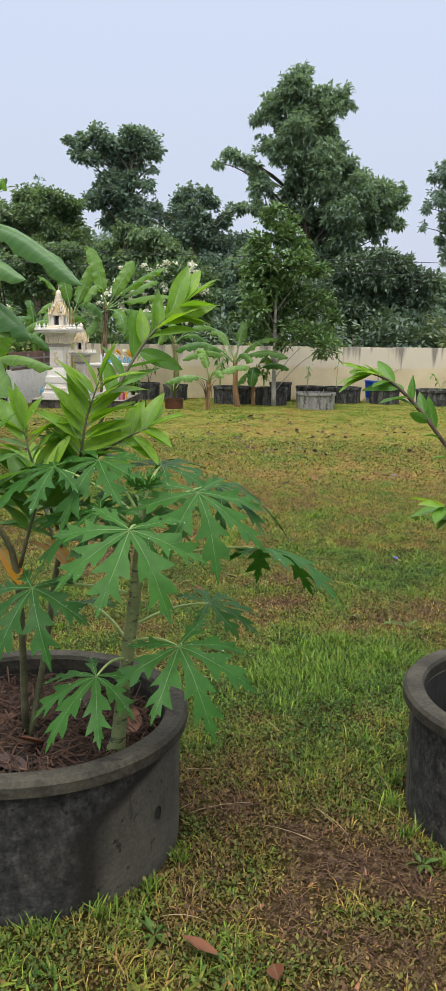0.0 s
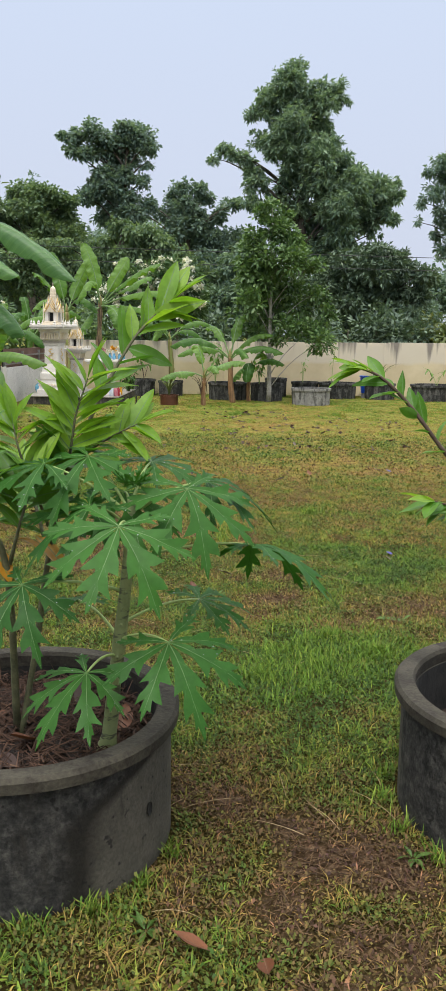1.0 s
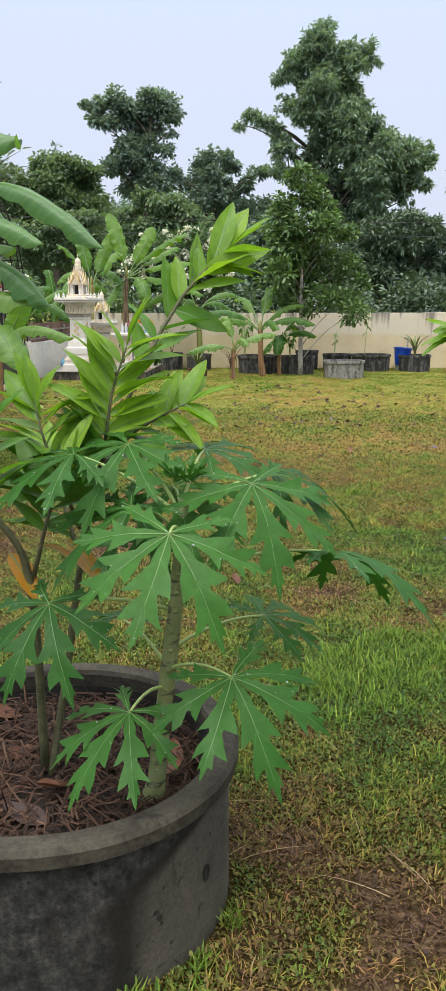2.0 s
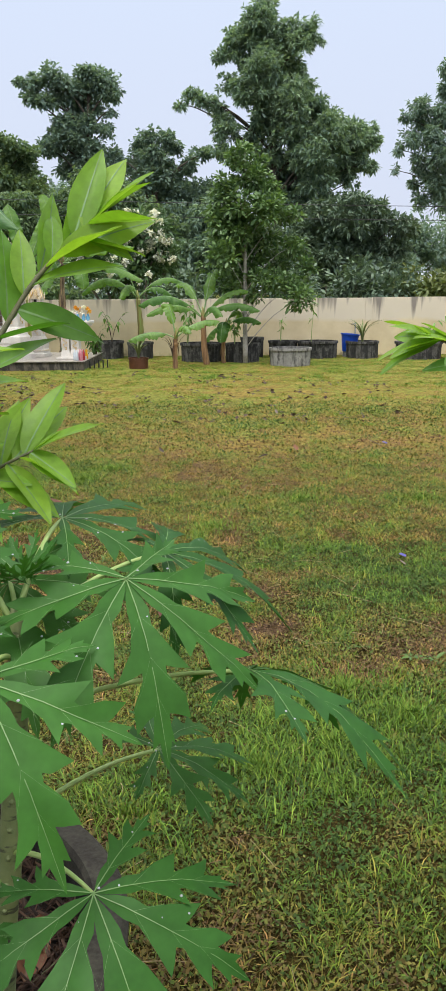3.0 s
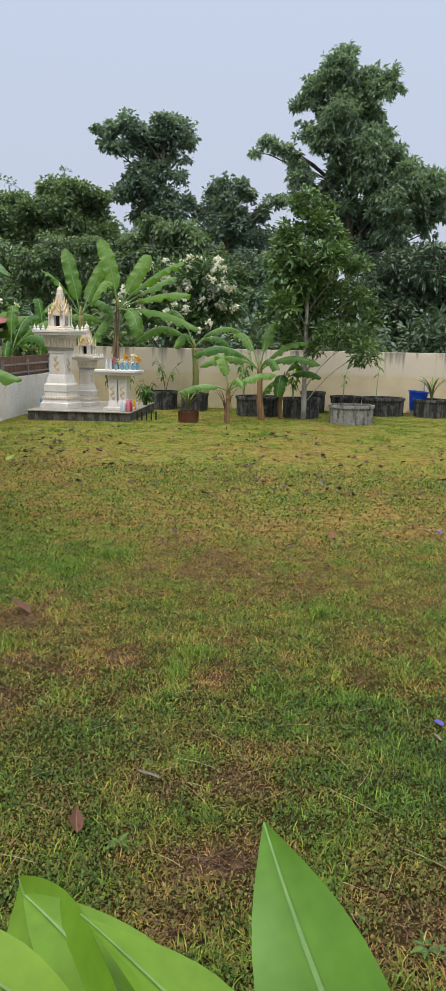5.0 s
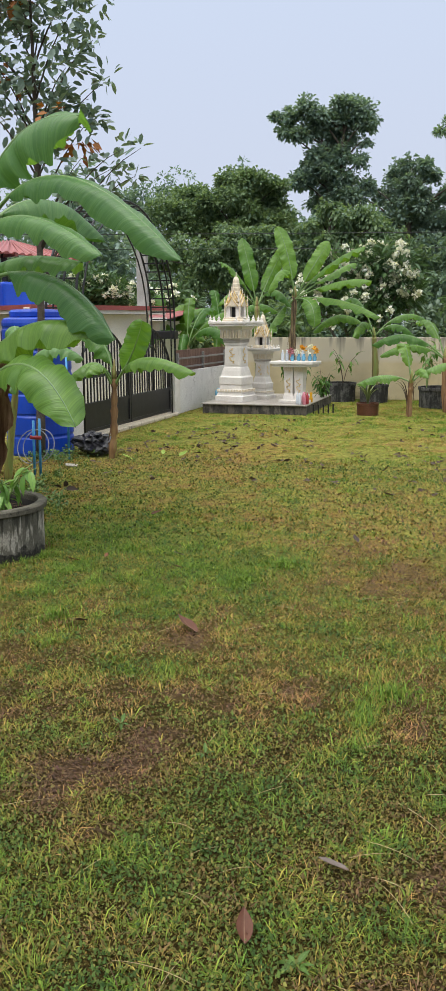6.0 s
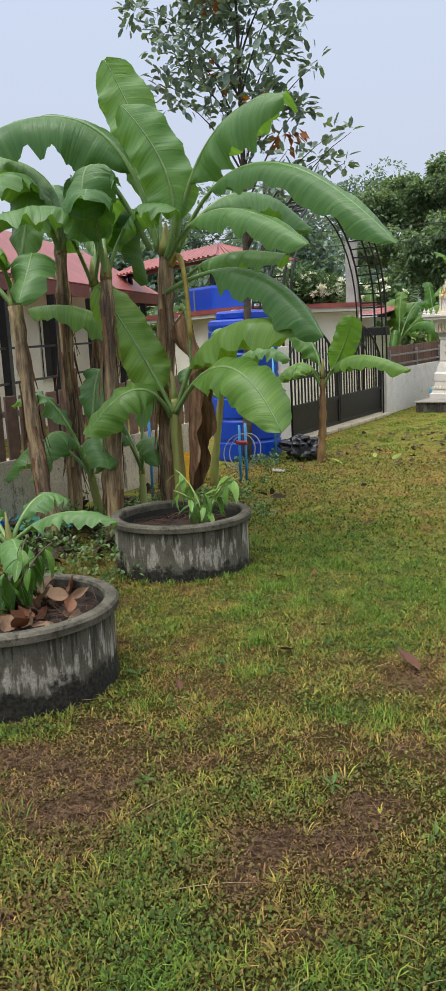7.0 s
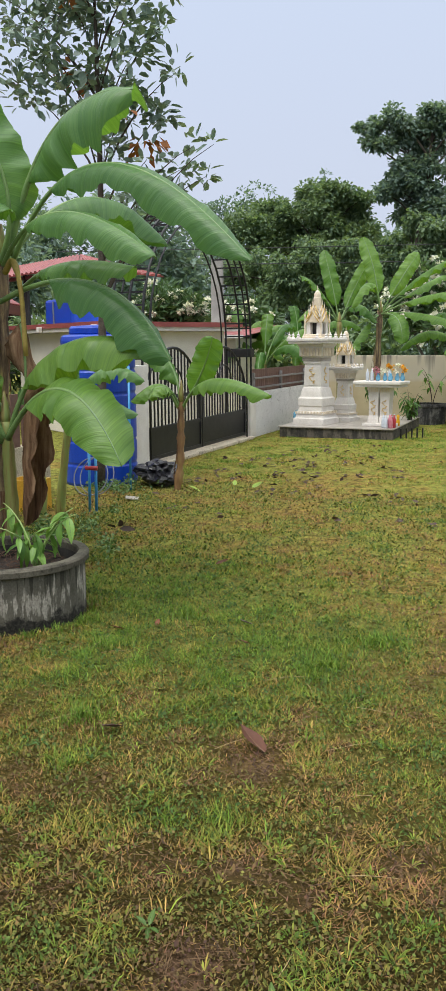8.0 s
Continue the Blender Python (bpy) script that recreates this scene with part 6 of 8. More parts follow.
def tree(name, at, label, lobes, depth, count, length, width, material, bark, seed, trunk_r=0.16, droop=0.3, whorl=1, hollow=0.05, group="trees behind the wall", category="tree", limbs=True, clump=16, oval=False, pads=7):
    """lobes: (x, z, r) in the plane of the trunk; depth spreads them towards and away."""
    g = np.random.default_rng(seed)
    o = Vector(at)
    base = thing(name, at, label, category, group)
    cs = [(x - o.x, g.uniform(-1, 1) * depth * min(1.0, r), z, r * 1.05) for x, z, r in lobes]
    zs = [c[2] for c in cs]
    top_c = max(cs, key=lambda c: c[2])
    line = chain([(0, 0, 0), (top_c[0] * 0.25, 0.1, top_c[2] * 0.35), (top_c[0] * 0.7, 0, top_c[2] * 0.7), top_c[:3]], 5)
    n = len(line)
    tube("trunk", line, [trunk_r * (1 - 0.88 * i / (n - 1)) for i in range(n)], bark, base, 10, rough=0.2, seed=seed)
    if limbs:
        for c in cs:
            i = min(range(n), key=lambda k: abs(line[k].z - max(0.4, c[2] - 0.45 - abs(c[0] - line[k].x) * 0.6)))
            a, b = line[i], Vector(c[:3])
            m = a.lerp(b, 0.5) + Vector((0, 0, 0.12 * (b - a).length))
            tube("limb", bez(a, m, b, 6), [trunk_r * 0.22 * (1 - 0.8 * k / 6) for k in range(7)], bark, base, 6, rough=0.2)
    leaf_cloud("crown", cs, count, length, width, material, base, seed + 1, droop, whorl, hollow, clump=clump, oval=oval, pads=pads)
    return base


TALL = [(1.56, 11.39, 0.41), (1.41, 10.89, 0.57), (1.9, 10.62, 0.47), (2.86, 10.67, 0.47), (3.27, 10.4, 0.31), (2.63, 10.17, 0.52), (0.46, 10.32, 0.47), (0.11, 9.94, 0.34), (1.07, 10.26, 0.52),
        (1.68, 9.81, 0.68), (2.61, 9.58, 0.57), (0.72, 9.71, 0.34), (1.47, 9.03, 0.68), (2.32, 8.89, 0.68), (3.05, 8.67, 0.44), (0.25, 8.93, 0.37), (0.87, 8.56, 0.5), (-1.56, 8.2, 0.24),
        (-1.2, 8.43, 0.29), (-0.71, 8.32, 0.34), (-0.22, 8.09, 0.34), (0.04, 7.63, 0.34), (0.17, 7.16, 0.4), (-0.06, 6.59, 0.4), (0.43, 6.36, 0.37), (1.49, 8.22, 0.71), (2.47, 7.99, 0.76),
        (3.32, 8.02, 0.5), (1.51, 7.4, 0.66), (2.37, 7.18, 0.82), (1.23, 6.84, 0.5), (3.82, 7.65, 0.44), (4.49, 7.19, 0.55), (5.18, 6.96, 0.45), (5.72, 6.92, 0.21), (3.72, 6.95, 0.71),
        (4.77, 6.49, 0.6), (4.25, 6.01, 0.71), (5.23, 6.02, 0.34), (3.26, 6.24, 0.77), (4.89, 5.45, 0.34), (1.79, 6.23, 0.58), (2.54, 5.76, 0.69), (3.54, 5.3, 0.8), (2.82, 4.81, 0.91),
        (3.83, 4.39, 0.8)]
TALLLOW = [(5.01, 4.2, 0.58), (5.72, 3.98, 0.58), (6.32, 3.75, 0.43), (6.68, 3.53, 0.23), (4.57, 3.73, 0.68), (5.53, 3.29, 0.68), (6.3, 2.84, 0.5), (3.86, 3.96, 0.68), (3.18, 3.49, 0.83),
           (4.61, 2.82, 0.83), (3.69, 2.35, 0.84), (5.58, 2.14, 0.68), (2.49, 3.02, 0.84), (4.43, 1.66, 0.76), (6.13, 1.49, 0.51), (3.01, 1.64, 0.77)]
MIDR = [(-0.53, 3.73, 0.53), (-0.95, 3.4, 0.49), (-0.1, 3.9, 0.44), (-0.3, 2.86, 0.63), (-1.16, 2.76, 0.49), (0.34, 3.07, 0.58), (-0.72, 2.05, 0.63), (0.36, 2.02, 0.63), (-1.48, 2.42, 0.3),
        (-0.06, 1.42, 0.56), (-1.25, 1.57, 0.47)]
TREE2 = [(-5.16, 9.78, 0.42), (-4.74, 9.42, 0.53), (-5.29, 9.05, 0.53), (-4.38, 8.93, 0.36), (-6.71, 9.7, 0.25), (-6.46, 9.41, 0.42), (-7.24, 9.3, 0.31), (-7.76, 9.38, 0.17), (-7.12, 8.81, 0.31),
         (-7.62, 8.76, 0.17), (-6.73, 8.67, 0.37), (-5.94, 8.92, 0.53), (-5.82, 8.33, 0.59), (-5.03, 8.38, 0.42), (-6.34, 7.93, 0.42), (-5.56, 7.81, 0.54), (-4.49, 7.59, 0.31), (-4.38, 8.34, 0.23),
         (-6.22, 7.33, 0.54), (-5.43, 7.09, 0.54), (-6.75, 6.95, 0.37), (-6.9, 7.33, 0.2), (-5.96, 6.48, 0.65), (-5.17, 6.49, 0.57)]
LEFTT = [(-8.75, 7.02, 0.35), (-9.26, 6.66, 0.46), (-8.26, 6.65, 0.51), (-7.63, 6.65, 0.41), (-7.13, 6.51, 0.3), (-8.65, 6.07, 0.62), (-9.65, 6.04, 0.49), (-7.64, 5.96, 0.49), (-7.91, 5.33, 0.63),
         (-8.92, 5.22, 0.65), (-7.16, 5.24, 0.54), (-10.66, 6.27, 0.6), (-10.94, 5.45, 0.77), (-9.93, 5.21, 0.71), (-8.43, 4.5, 0.77)]
MIDL = [(-2.81, 7.46, 0.25), (-3.21, 7.11, 0.37), (-2.29, 7.34, 0.31), (-1.72, 7.02, 0.31), (-2.81, 6.71, 0.59), (-2.02, 6.34, 0.59), (-3.6, 6.35, 0.54), (-1.24, 6.37, 0.42), (-0.67, 6.72, 0.31),
        (-2.8, 5.7, 0.74), (-1.75, 5.36, 0.74), (-3.59, 5.44, 0.57), (-0.91, 5.21, 0.62), (-4.23, 6.7, 0.37), (-4.65, 6.34, 0.43), (-0.81, 4.35, 0.63), (-1.73, 4.18, 0.68), (-2.79, 4.48, 0.74)]
HEDGE = [(-4.4, 5.02, 0.3), (-4.73, 4.71, 0.35), (-4.08, 4.82, 0.35), (-3.44, 4.72, 0.39), (-2.9, 4.52, 0.35), (-5.05, 4.5, 0.3), (-2.47, 4.29, 0.3), (-2.15, 3.99, 0.26), (-1.8, 3.68, 0.26),
         (-1.58, 3.26, 0.26), (-3.76, 4.2, 0.58), (-2.9, 3.88, 0.54), (-4.62, 4.07, 0.49), (-2.25, 3.46, 0.49), (-5.49, 3.85, 0.45), (-6.35, 4.38, 0.35), (-6.9, 4.29, 0.4), (-7.44, 4.27, 0.4),
         (-7.88, 4.05, 0.45), (-6.58, 3.75, 0.49), (-3.33, 3.24, 0.58), (-4.41, 3.23, 0.54), (-5.5, 3.13, 0.49), (-2.03, 2.62, 0.54), (-7.47, 3.19, 0.54), (-8.33, 3.63, 0.5), (-9.2, 3.85, 0.57),
         (-10.08, 3.73, 0.57), (-8.79, 2.8, 0.62), (-6.6, 2.61, 0.61), (-3.98, 2.43, 0.61)]
RIGHTT = [(9.48, 10.5, 0.35), (9.84, 9.69, 0.53), (8.45, 9.18, 0.41), (7.82, 8.7, 0.29), (8.75, 8.57, 0.47), (9.56, 8.67, 0.59), (8.23, 7.79, 0.41), (9.06, 7.64, 0.53), (7.64, 7.41, 0.21),
          (9.65, 6.85, 0.6), (8.55, 6.86, 0.36), (7.45, 6.6, 0.18), (8.3, 6.07, 0.3), (9.13, 6.07, 0.54), (9.71, 5.53, 0.6), (8.61, 5.43, 0.3), (10.56, 7.94, 0.83), (10.67, 5.85, 0.84),
          (10.73, 9.74, 0.82)]
FARL = [(-12.0, 6.4, 1.01), (-13.3, 5.7, 1.21), (-10.9, 5.8, 0.97), (-8.9, 6.6, 1.01), (-9.9, 6.2, 0.97), (-14.7, 4.7, 1.21), (-12.5, 4.4, 1.45), (-10.4, 4.6, 1.45), (-8.4, 5.4, 1.21), (-16.1, 4.3, 1.21), (-13.9, 6.7, 0.72), (-12.2, 2.8, 1.6), (-9.9, 2.9, 1.5), (-14.5, 3.0, 1.5)]
JACK = [(0.5, 4.24, 0.2), (0.33, 4.03, 0.25), (0.71, 4.02, 0.25), (0.18, 3.64, 0.33), (0.65, 3.62, 0.38), (1.07, 3.5, 0.23), (-0.01, 3.22, 0.35), (0.53, 3.09, 0.47), (1.09, 3.1, 0.38), (1.4, 2.97, 0.2), (-0.15, 2.75, 0.34),
        (0.28, 2.55, 0.45), (0.96, 2.55, 0.49), (1.55, 2.42, 0.27), (0.0, 2.13, 0.38), (0.56, 2.0, 0.52), (1.26, 2.01, 0.45), (1.76, 2.01, 0.2), (0.15, 1.58, 0.27), (0.87, 1.45, 0.38), (1.42, 1.52, 0.34), (1.72, 1.32, 0.16)]
ALMOND = [(-5.85, 5.16, 0.22), (-5.52, 4.89, 0.29), (-5.09, 5.04, 0.31), (-4.62, 4.82, 0.32), (-4.15, 4.84, 0.25), (-3.87, 4.58, 0.19), (-5.64, 4.57, 0.26), (-5.13, 4.49, 0.31), (-4.65, 4.35, 0.3), (-4.18, 4.32, 0.23), (-3.87, 4.22, 0.16), (-5.46, 4.13, 0.24), (-4.92, 4.0, 0.28),
          (-4.44, 3.91, 0.26), (-4.05, 3.87, 0.19), (-4.54, 3.54, 0.24), (-4.15, 3.42, 0.2), (-3.85, 3.32, 0.19), (-3.6, 3.48, 0.16), (-3.38, 3.48, 0.11), (-3.47, 3.2, 0.12), (-4.31, 3.11, 0.17), (-3.94, 3.06, 0.14), (-4.66, 5.37, 0.4), (-5.22, 5.46, 0.34), (-4.13, 5.22, 0.31), (-4.63, 5.76, 0.39)]

tree("tall_tree", (2.2, 36, 0), "tall dark green tree towering over the wall", TALL, 1.0, 40000, 0.20, 0.070, M["hazy_tall_leaf"], M["bark_dark"], 51, 0.26, 0.45, 2)
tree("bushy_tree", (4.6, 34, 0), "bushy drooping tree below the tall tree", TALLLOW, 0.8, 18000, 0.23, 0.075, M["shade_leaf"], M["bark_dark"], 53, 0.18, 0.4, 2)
tree("bushy_tree", (0.4, 31, 0), "spreading tree with drooping narrow leaves", MIDR, 0.8, 14000, 0.20, 0.07, M["hazy_tall_leaf"], M["bark_dark"], 55, 0.16, 0.8, 2)
tree("slender_tree", (-5.6, 38, 0), "slender tree with rounded crown above the hedge", TREE2, 0.9, 22000, 0.165, 0.10, M["hazy_leaf"], M["bark_dark"], 57, 0.22, 0.3)
tree("round_tree", (-8.8, 36, 0), "round-crowned green tree behind the wall", LEFTT, 1.0, 30000, 0.155, 0.092, M["hazy_vine_leaf"], M["bark_dark"], 59, 0.25, 0.3)
tree("round_tree", (-2.4, 38, 0), "dark round-crowned tree in the tree line", MIDL, 1.0, 26000, 0.16, 0.095, M["hazy_leaf"], M["bark_dark"], 61, 0.25, 0.3)
tree("vine_covered_tree", (-4.8, 31, 0), "low tree smothered in leafy vines", HEDGE, 0.9, 33000, 0.145, 0.082, M["hazy_vine_leaf"], M["bark_dark"], 63, 0.2, 0.7)
tree("feathery_tree", (12.2, 42, 0), "tall feathery tree beside the road", RIGHTT, 1.0, 24000, 0.22, 0.08, M["hazy_leaf"], M["bark_dark"], 65, 0.25, 0.5, hollow=0.2)
tree("round_tree", (-11.5, 38, 0), "dark tree in the line beyond the gate", FARL, 1.0, 26000, 0.155, 0.095, M["hazy_leaf"], M["bark_dark"], 67, 0.25, 0.3)
tree("jackfruit_tree", (0.50, 20.45, 0.0), "young jackfruit tree with pale trunk before the wall", JACK, 0.9, 13000, 0.115, 0.056, M["jack_leaf"], M["bark_pale"], 69, 0.058, 0.1, 1, 0.1, "garden trees", oval=True, pads=3)
almond = tree("breadfruit_tree", (-4.80, 12.98, 0), "tall thin tree with broad dark leaves by the tank", ALMOND, 1.0, 2600, 0.120, 0.064, M["almond_leaf"], M["bark_dark"], 71, 0.06, 0.05, 1, 0.0, "garden trees", clump=6, oval=True, pads=0)
leaf_cloud("withered_leaves", [(0.55, -0.1, 3.75, 0.35), (0.2, 0, 4.1, 0.5), (-0.1, 0.1, 4.9, 0.5), (0.8, 0, 3.5, 0.2)], 90, 0.14, 0.075, M["orange_leaf"], almond, 72, 0.6, label="withered orange leaves")
# trees that stand farther out, behind the house and along the road
for i, (x, y, h, r) in enumerate(((-0.6, 40, 5.6, 1.7), (-7.0, 40, 5.4, 1.6), (-4.2, 40, 5.2, 1.6), (-10.0, 40, 5.6, 1.7), (-13, 30, 5.2, 1.8), (-17, 34, 6.0, 2.2), (-21, 30, 5.5, 2.2), (-15.5, 26, 4.2, 1.5), (14, 46, 6.5, 2.0), (12, 50, 5.0, 2.2), (18, 44, 6, 2.4), (9, 60, 4.6, 2.2), (-26, 26, 6, 2.4), (7.6, 48, 3.2, 1.4), (-5.0, 44, 6.5, 1.5), (-2.4, 44, 6.6, 1.4), (-7.9, 44, 6.6, 1.4))):
    g = np.random.default_rng(80 + i)
    lob = [(x + g.uniform(-1, 1) * r, h * g.uniform(0.45, 0.95), r * g.uniform(0.5, 0.8)) for k in range(8)]
    tree("round_tree", (x, y, 0), "dense green tree in the distance", lob, 1.0, 7000, 0.26, 0.135, M["hazy_leaf"], M["bark_dark"], 90 + i, 0.2, 0.3)
# understorey just beyond the wall
for i, (x, y, w, h, mat) in enumerate(((-10, 27.5, 2.4, 1.7, "hazy_vine_leaf"), (-6.5, 27.5, 2.2, 1.6, "hazy_vine_leaf"), (-3.2, 28, 2.0, 1.7, "hazy_leaf"), (0.2, 28, 2.2, 1.6, "shade_leaf"), (3.2, 29.5, 2.0, 1.7, "shade_leaf"), (6.6, 29.8, 1.4, 1.25, "scrub_leaf"), (7.9, 29, 1.8, 1.35, "scrub_leaf"), (10.4, 29, 2.2, 1.2, "scrub_leaf"), (-13, 24, 2, 1.6, "hazy_vine_leaf"), (-16, 22, 2, 1.8, "hazy_vine_leaf"))):
    g = np.random.default_rng(120 + i)
    cs = [(g.uniform(-w, w), g.uniform(-0.6, 0.6), g.uniform(0.4, h), g.uniform(0.5, 0.8)) for k in range(12)]
    base = thing("bush", (x, y, 0), "pale rough scrub beyond the wall" if mat == "scrub_leaf" else "dense green bush beyond the wall", "bush", "bushes beyond the wall")
    leaf_cloud("foliage", cs, 5200, 0.22, 0.10, M[mat], base, 140 + i, 0.3, hollow=0.3)
    for k in range(3):
        tube("branch", bez((k * 0.2 - 0.2, 0, 0), (k * 0.5 - 0.5, 0, h * 0.5), (k - 1, 0, h), 5), [0.05, 0.04, 0.035, 0.03, 0.02, 0.012], M["bark_dark"], base, 6)


def frangipani(at, lobes, flowers, seed):
    g = np.random.default_rng(seed)
    o = Vector(at)
    base = thing("frangipani", at, "frangipani tree in white bloom beyond the wall", "tree", "frangipani trees")
    cs = [(x - o.x, g.uniform(-0.4, 0.4), z, r) for x, z, r in lobes]
    for c in cs:
        tube("limb", bez((0, 0, 0), (c[0] * 0.5, c[1] * 0.3, c[2] * 0.5), c[:3], 6), [0.07, 0.06, 0.05, 0.04, 0.03, 0.025, 0.02], M["bark"], base, 7)
    leaf_cloud("crown", cs, 4200, 0.24, 0.075, M["frangi_leaf"], base, seed, 0.2)
    for k in range(flowers):
        c = cs[int(g.integers(len(cs)))]
        a, e = g.uniform(math.pi, 2 * math.pi), g.uniform(-0.2, 1.2)
        p = Vector(c[:3]) + Vector((math.cos(a) * math.cos(e), math.sin(a) * math.cos(e), math.sin(e))) * c[3] * 1.22
        leaf_cloud("blossom", [(*p, 0.11)], 30, 0.085, 0.07, M["petal"], base, seed + k, 0.0)
    return base


frangipani((-2.5, 25.5, 0), [(-3.5, 2.75, 0.52), (-2.6, 2.9, 0.55), (-2.0, 2.95, 0.52), (-1.7, 2.4, 0.48), (-2.3, 2.3, 0.65), (-3.1, 2.3, 0.58), (-1.7, 2.8, 0.45), (-2.5, 1.7, 0.6), (-3.9, 2.3, 0.45)], 120, 160)
frangipani((-9.3, 24.5, 0), [(-9.6, 2.6, 0.45), (-9.3, 2.3, 0.45), (-8.4, 2.1, 0.4), (-9.8, 2.0, 0.45), (-8.8, 2.4, 0.35), (-7.6, 2.0, 0.4), (-7.0, 2.1, 0.35)], 60, 260)

# ---- spirit house terrace ----
terrace = thing("terrace", (-2.70, 18.92, 0), "tiled stone terrace under the spirit houses, dark stained sides", "terrace")
part("terrace_body", boxed(-1.95, 0, 0, 0, 2.6, 0.165, bevel=0.006), M["tile_side"], terrace)
for i in range(4):
    for j in range(5):
        part("tile", boxed(-1.97 + i * 0.496, -0.03 + j * 0.53, 0.1655, -1.97 + i * 0.496 + 0.490, -0.03 + j * 0.53 + 0.524, 0.185, bevel=0.003), M["marble"], terrace)
for i in range(5):
    part("step_rail", boxed(0.06 + i * 0.08, 0.3 + 0.06 * i, 0, 0.085 + i * 0.08, 0.33 + 0.06 * i, 0.17), M["black"], terrace)


def finial(parent, x, y, z, h, r, material):
    o = part("finial", lathe([(r, 0), (r * 1.1, h * 0.12), (r * 0.5, h * 0.3), (r * 0.85, h * 0.45), (r * 0.3, h * 0.62), (0, h)], 10), material, parent)
    o.location = (x, y, z)
    return o


def pavilion(base, z0, s):
    """A small tower chapel: columns round a niche, steep gables on each side, a rounded spire."""
    part("pavilion_base", lathe([(0.205 * s, z0), (0.205 * s, z0 + 0.03 * s), (0.185 * s, z0 + 0.04 * s), (0.185 * s, z0 + 0.065 * s), (0.165 * s, z0 + 0.075 * s)], 32, True), M["cream"], base)
    z1 = z0 + 0.076 * s
    bm = bmesh.new()
    for x, y in ((-1, -1), (1, -1), (-1, 1), (1, 1)):
        box(bm, (x * 0.105 - 0.042) * s, (y * 0.105 - 0.042) * s, z1, (x * 0.105 + 0.042) * s, (y * 0.105 + 0.042) * s, z1 + 0.20 * s)
    box(bm, -0.147 * s, -0.147 * s, z1 + 0.201 * s, 0.147 * s, 0.147 * s, z1 + 0.25 * s)
    part("pavilion", bm, M["white"], base)
    part("niche", boxed(-0.062 * s, -0.062 * s, z1 + 0.001, 0.062 * s, 0.13 * s, z1 + 0.20 * s), M["dark"], base)
    for x, y in ((-1, -1), (1, -1), (-1, 1), (1, 1)):
        part("column", lathe([(0.020 * s, z1), (0.014 * s, z1 + 0.03 * s), (0.014 * s, z1 + 0.19 * s), (0.022 * s, z1 + 0.215 * s)], 10), M["cream"], base).location = (x * 0.165 * s, y * 0.165 * s, 0)
        finial(base, x * 0.165 * s, y * 0.165 * s, z1 + 0.216 * s, 0.24 * s, 0.020 * s, M["cream"])
        finial(base, x * 0.10 * s, y * 0.10 * s, z1 + 0.30 * s, 0.26 * s, 0.018 * s, M["white"])
    z2 = z1 + 0.216 * s
    for k, (w, h, reach, lift) in enumerate(((0.125, 0.17, 0.180, 0.0), (0.100, 0.17, 0.142, 0.075), (0.075, 0.15, 0.105, 0.15))):
        zz = z2 + lift * s
        for turn in (0, 90, 180, 270):
            vs = [(-w * s, -reach * s, zz), (w * s, -reach * s, zz), (0, -reach * s, zz + h * s), (-w * s, -0.01 * s, zz), (w * s, -0.01 * s, zz), (0, -0.01 * s, zz + h * s)]
            o = raw("gable_roof", vs, [(0, 1, 2), (5, 4, 3), (0, 2, 5, 3), (1, 4, 5, 2), (0, 3, 4, 1)], M["cream"], base)
            o.matrix_basis = pose(0, 0, 0.0015 * k, 0, 0, turn)
            tube("gable_edge", [(-w * 1.12 * s, -reach * 1.02 * s, zz - 0.01 * s), (-w * 0.45 * s, -reach * 1.02 * s, zz + h * 0.50 * s), (0, -reach * 1.02 * s, zz + h * 1.06 * s), (w * 0.45 * s, -reach * 1.02 * s, zz + h * 0.50 * s), (w * 1.12 * s, -reach * 1.02 * s, zz - 0.01 * s)], 0.009 * s, M["gold"], o, 5)
            finial(o, 0, -reach * s, zz + h * s, 0.11 * s, 0.011 * s, M["cream"])
    spire = [(0.082, 0), (0.086, 0.04), (0.078, 0.05), (0.080, 0.10), (0.073, 0.11), (0.074, 0.16), (0.066, 0.17), (0.064, 0.215), (0.050, 0.245), (0.028, 0.268), (0.010, 0.275), (0.007, 0.33), (0, 0.345)]
    part("spire", lathe([(r * s, z * 1.25 * s) for r, z in spire], 20), M["cream"], base).location = (0, 0, z2 + 0.23 * s)


